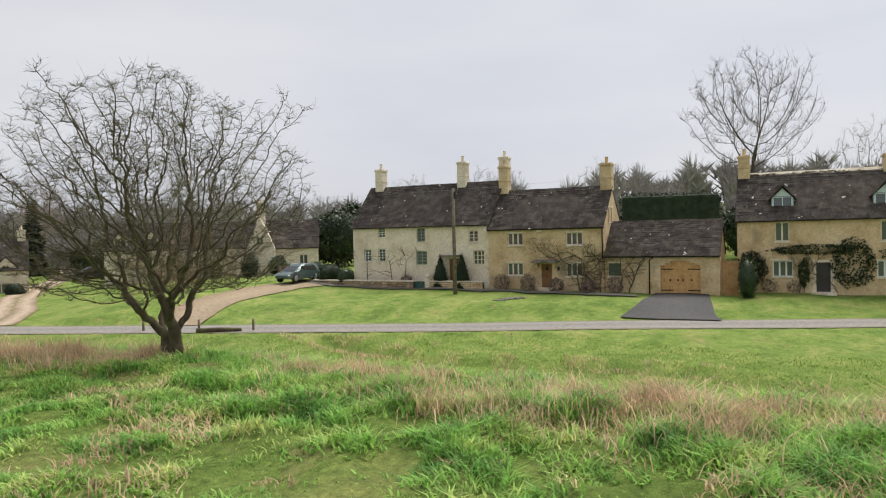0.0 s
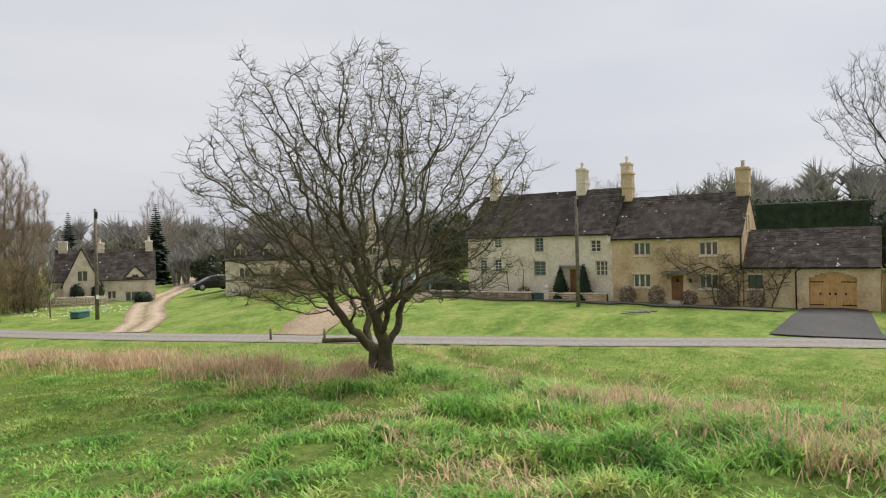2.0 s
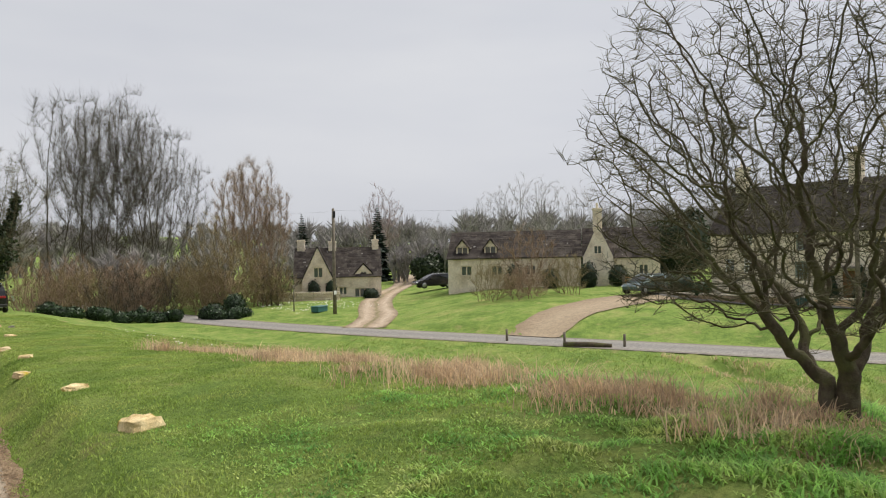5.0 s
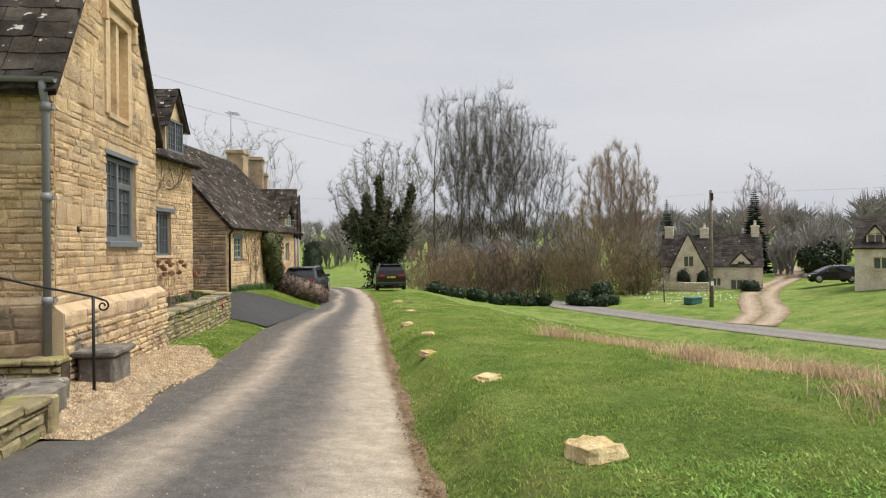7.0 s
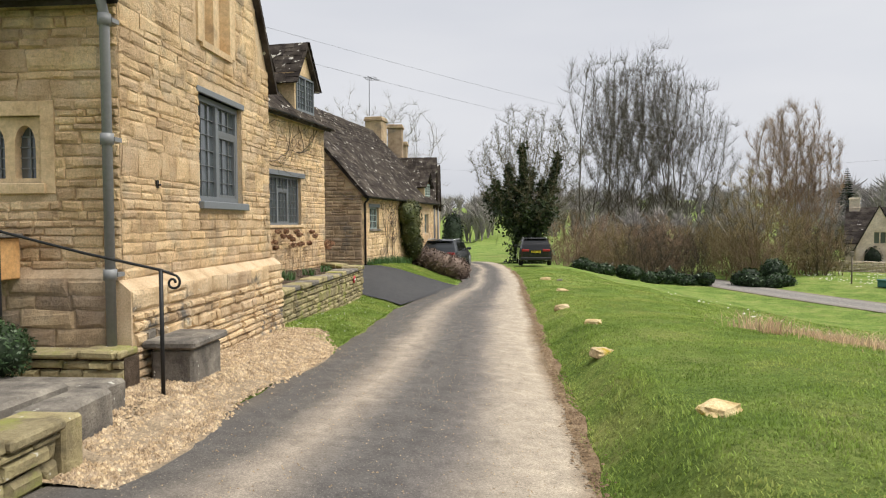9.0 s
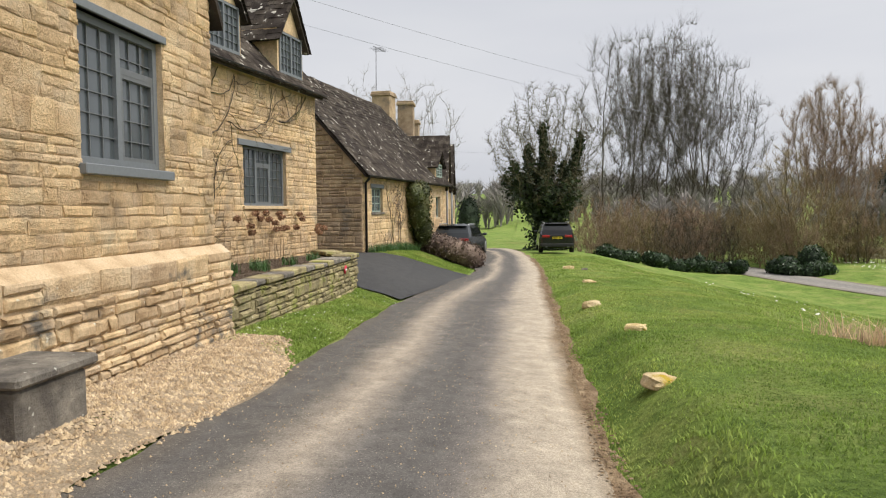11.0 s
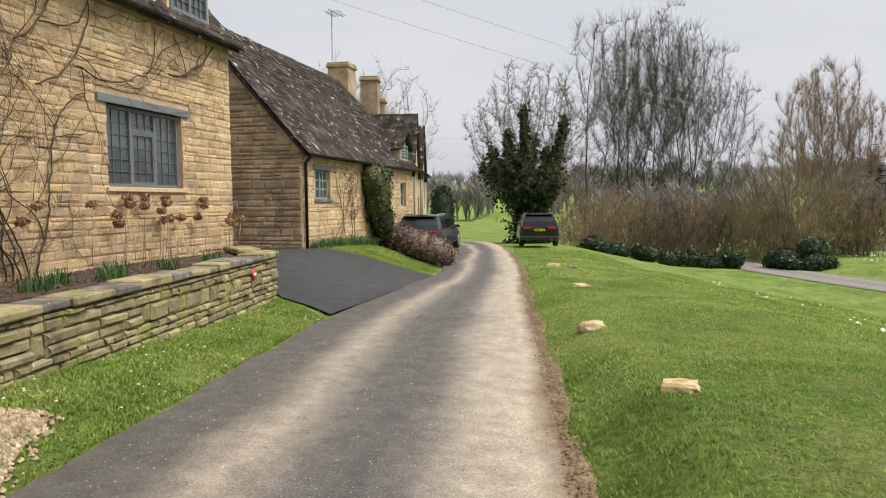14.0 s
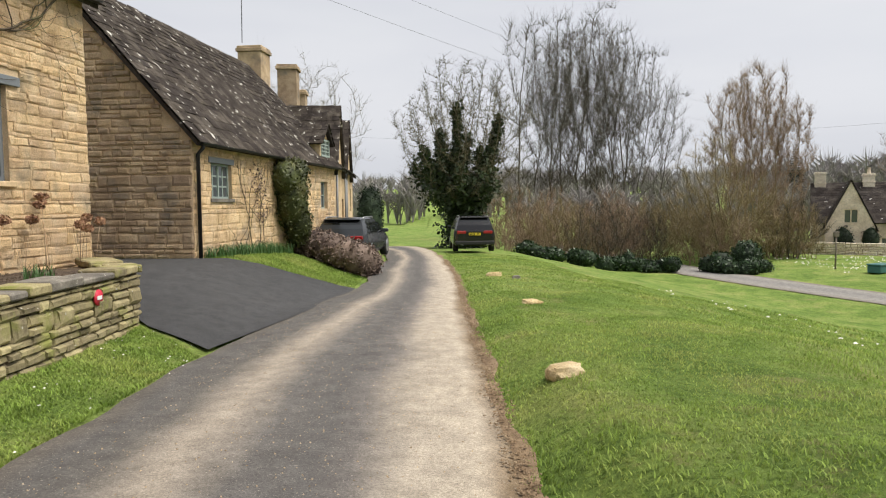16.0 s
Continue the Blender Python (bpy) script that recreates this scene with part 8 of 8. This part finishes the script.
def cone_yew(x, y, h, r, seed):
    w = ff @ Vector((x, y, 0))
    t = thing("topiary_yew", pose(w.x, w.y, ground_z(w.x, w.y)), "clipped dark yew cone in the front garden", "topiary", "yew cones in the front garden")
    leaf_cloud("foliage", [((0, 0, h * u), (r * (1 - u) + 0.06, r * (1 - u) + 0.06, h * 0.12)) for u in (0.1, 0.2, 0.3, 0.4, 0.5, 0.6, 0.7, 0.8, 0.9)], 2600, 0.06, yew, seed, t)["kind"] = "stuff"
    tube("inner_growth", [(0, 0, 0), (0, 0, h * 0.95)], [r * 0.9, 0.04], yew, t, 12)


cone_yew(-5.9, -0.4, 2.5, 0.8, 1)
cone_yew(-4.1, -0.4, 2.7, 0.8, 2)
for k, (x, y, r, h, mat) in enumerate(((-16.5, 0.3, 1.6, 0.9, yew), (-14.6, -0.3, 1.0, 0.8, laurel), (-18.5, 1.0, 1.5, 0.9, yew), (-8.9, -0.4, 0.5, 0.6, dead_leaf), (-0.8, -0.7, 0.7, 0.7, dead_leaf), (1.2, -0.7, 0.6, 0.75, dead_leaf), (3.3, -0.7, 0.55, 0.6, dead_leaf),
                                         (5.6, -0.7, 0.6, 0.55, dead_leaf), (7.4, -0.6, 0.55, 0.7, dead_leaf), (15.6, -0.4, 1.0, 1.5, laurel), (16.8, 2.4, 0.9, 0.6, dead_leaf), (18.3, 2.5, 0.9, 0.55, dead_leaf))):
    far_shrub(x, y, [((0, 0, h * 0.75), (r, 0.6, h))], 700 if mat is dead_leaf else 1500, 0.06, mat, "garden shrub against the cottage front" if mat is dead_leaf else "dark evergreen shrub in a cottage garden", "shrub", 300 + k, mat if mat is not dead_leaf else False)
# climbers on the far fronts
cl1 = thing("bare_climber", ff, "leafless wisteria spreading over the cottage front", "climber")
vine(cl1, [(4.9, -2.5, 1.9), (5.3, -2.5, 1.6), (5.7, -2.5, 1.3), (6.3, -2.5, 1.7), (7.6, -2.5, 1.6), (8.2, -2.5, 1.4)], 61, 0.9, (0.4, 9.4), bark, r0=0.05, y=-0.06, steps=44, side=0.75)
vine(cl1, [(5.0, -0.2, 2.9), (4.6, 0.1, 3.0), (5.2, 0.0, 0.3)], 62, 1.4, (-0.5, 8.4), bark, r0=0.035, y=-0.06, steps=40, side=0.75)
fr = front_frame(49.0, 10.0, 0, FB) @ pose(3.72, 0, 0)
cl2 = thing("leafy_climber", fr, "dark leafy climber round the doorway and eaves", "climber")
leaf_cloud("foliage", [((0.9, -0.2, -0.9), (0.95, 0.3, 1.1)), ((6.6, -0.12, -0.6), (1.3, 0.25, 1.6)), ((4.5, -0.1, 0.25), (2.6, 0.2, 0.35)), ((10.2, -0.12, 0.0), (2.2, 0.2, 0.7)), ((3.9, -0.1, -1.2), (0.35, 0.15, 1.0))], 5200, 0.09, ivy, 63, cl2)["kind"] = "stuff"
vine(cl2, [(3.6, -2.5, 1.5), (3.9, -2.5, 1.6), (5.8, -2.5, 1.5)], 64, 0.6, (0.5, 9.0), bark, r0=0.03, y=-0.06, steps=36, side=0.7)
hd = thing("yew_hedge", pose(58.5, 12.6, ground_z(58.5, 12.6), 0, 0, -76), "tall clipped dark yew hedge behind the garage", "hedge")
boxes("hedge_core", yew, hd, (-3.8, 3.8, -0.5, 0.5, 0, 6.6), bevel=0.1)
leaf_cloud("foliage", [((x, 0, z), (0.6, 0.62, 0.6)) for x in np.arange(-3.6, 3.8, 0.6) for z in (3.6, 4.4, 5.2, 6.0, 6.35)], 9000, 0.09, yew, 65, hd)["kind"] = "stuff"
# five-bar gate and espaliers left of the farmhouse
fg = thing("field_gate", pose(43.0, 41.3, ground_z(43.0, 41.3), 0, 0, -60), "pale wooden five-bar gate standing open", "gate")
for z in (0.2, 0.4, 0.62, 0.86, 1.1):
    boxes("bar", fence_wood, fg, (0, 2.6, 0, 0.04, z, z + 0.08))
for x in (0, 2.52):
    boxes("stile", fence_wood, fg, (x, x + 0.08, -0.005, 0.045, 0.05, 1.25))
boxes("gate_post", old_wood, fg, (-0.22, -0.05, -0.06, 0.1, -0.2, 1.35))
ES = dict(seg=0.3, taper=0.5, bend=0.08, up=0.02, clear=(0.4,), shoot=0.6, fork=2, angle=(50, 85), ratio=(0.5, 0.7), lift=0, thin=0.03, min=0.015)
for k, x in enumerate((-12.5, -10.2, -9.0, -14.4)):
    w = ff @ Vector((x, -0.35, 0))
    tree("young_fruit_tree", (w.x, w.y), "small bare trained fruit tree in the front garden", ES, [((0, 0, 1), 2.2, 0.05, 2)], 400 + k, bark, bark, group="trained fruit trees")
# grass steps in the bank
for k in range(4):
    w = ff @ Vector((0.9 + 0.25 * k, -5.6 + 0.55 * k, 0))
    bs = boxes("bank_step", greystone, None, (-0.5, 0.5, -0.16, 0.16, -0.1, 0.06), bevel=0.02)
    bs.matrix_world = pose(w.x, w.y, ground_z(w.x, w.y), 0, 0, -94)
    tagged(bs, "worn stone step set in the grass bank", "step", "steps up the grass bank")

# things by the track and cottage
sb = thing("sale_board", pose(43.0, 62.6, ground_z(43.0, 62.6), 0, 0, 35), "red and white estate board on a post", "sign")
boxes("post", white_paint, sb, (-0.05, 0.05, 0, 0.08, -0.1, 2.2))
boxes("board", white_paint, sb, (-0.55, 0.55, -0.04, 0.0, 1.05, 2.25))
boxes("red_panel", sign_red, sb, (-0.5, 0.5, -0.046, -0.042, 1.6, 2.0))
boxes("text_bar", sign_red, sb, (-0.4, 0.4, -0.046, -0.042, 1.2, 1.32))
for k, (x, y, r, h) in enumerate(((31.6, 69.6, 0.65, 1.15), (30.0, 70.2, 0.7, 1.1), (35.0, 67.3, 0.9, 0.6))):
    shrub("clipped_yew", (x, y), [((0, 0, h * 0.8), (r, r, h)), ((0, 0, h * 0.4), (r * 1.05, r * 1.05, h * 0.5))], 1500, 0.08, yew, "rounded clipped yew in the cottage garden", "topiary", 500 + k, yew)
cw_ = thing("cottage_wall", pose(0, 0, 0), "tumbled pale drystone garden wall by the cottage", "wall")
for (x0, y0, x1, y1) in ((24.6, 71.5, 29.2, 68.6), (29.2, 68.6, 31.5, 67.4)):
    d = Vector((x1 - x0, y1 - y0, 0))
    ln = d.length
    b_ = math.degrees(math.atan2(d.y, -d.x))
    z = ground_z((x0 + x1) / 2, (y0 + y1) / 2)
    m_ = front_frame(x0, y0, z, b_)
    bm = bmesh.new()
    box(bm, 0, ln, 0, 0.4, -0.4, 0.75)
    bmesh.ops.transform(bm, matrix=m_, verts=bm.verts)
    part("core", bm, brownstone, cw_)
    clad(cw_, m_, ln, -0.1, 0.9, [], cream_far, int(x0), (0.12, 0.24), (0.2, 0.5), 0.12, 0.03)
for k, (x, y, r, h) in enumerate(((34.5, 43.6, 1.6, 1.1), (33.0, 45.5, 1.4, 0.9), (36.5, 46.0, 1.5, 1.2), (38.5, 43.5, 1.3, 1.0))):
    tb = copy_thing(th[k % 2], pose(x, y, ground_z(x, y) - 0.1, 0, 0, 90 * k) @ Matrix.Diagonal((0.8, 0.8, 0.5 + 0.2 * (k % 2), 1)))
bush_tree = grown_tree("bare_bush", (38.0, 47.0), "tall brown leafless bush in front of the cottages", [((0, 0, 3.0), (2.6, 2.4, 2.5), 700)], 92, twig_red, twig_red, 0.26, 1.8, 0.42, 0.013, 2.4, 0.2, 0.28, ((0, 0, 0), (0.5, 0.3, 0), (-0.4, 0.2, 0)), 0.5, 1800, 0.5, 0.4, 0.035, 70, category="bush")
for k, (x, y) in enumerate(((42.5, 49.0), (44.5, 46.5), (46.0, 44.5), (40.8, 51.8))):
    shrub("dark_shrub", (x, y), [((0, 0, 0.8), (0.9, 0.8, 1.0 + 0.5 * (k % 2)))], 1500, 0.09, yew if k % 2 else ivy, "dark evergreen shrub by the cottage wall", "shrub", 520 + k, yew)
gb = thing("grit_bin", stand(24.6, 57.6, 30), "low teal plastic grit bin by the road", "bin")
boxes("bin_body", teal_box, gb, (-0.7, 0.7, -0.35, 0.35, 0, 0.4), bevel=0.04)
boxes("lid", teal_box, gb, (-0.75, 0.75, -0.4, 0.4, 0.402, 0.5), bevel=0.04)
mp = thing("marker_post", stand(23.2, 59.5, 0), "thin wooden marker post with a small cap", "post")
tube("post_shaft", [(0, 0, 0), (0, 0, 1.9)], 0.05, old_wood, mp, 8)
boxes("cap", old_wood, mp, (-0.14, 0.14, -0.1, 0.1, 1.9, 2.2), bevel=0.03)
for k, (x, y) in enumerate(((27.6, 28.7), (26.2, 31.5), (24.9, 34.6))):
    vp = thing("verge_post", stand(x, y, 0), "short wooden post on the road verge", "post", "verge posts")
    tube("post_shaft", [(0, 0, -0.1), (0, 0, 0.62)], 0.07, old_wood, vp, 8)
lg = tagged(tube("fallen_log", [(25.6, 31.0, ground_z(25.6, 31.0) + 0.12), (26.4, 29.9, ground_z(26.4, 29.9) + 0.14), (27.0, 29.0, ground_z(27.0, 29.0) + 0.1)], [0.14, 0.13, 0.1], bark, None, 8), "fallen mossy log on the road verge", "log")
x, y = rect(220, 22.5, 31.0, 57.5, 68.0, 71)
scatter("snowdrop_drift", on_ground(x, y, 0.12), 0.055, petal, 72, "drift of white flowers on the cottage lawn", "flowers", 0.8)
nb = thing("house_number", front_frame(-3.80, 27.45, 0, 90), "small oval red house number plate on the wall", "plate")
tube("plaque", [(0, -0.11, -0.16), (0, -0.13, -0.16)], 0.09, sign_red, nb, 16)
boxes("number_bar", white_paint, nb, (-0.05, 0.05, -0.137, -0.131, -0.18, -0.14))
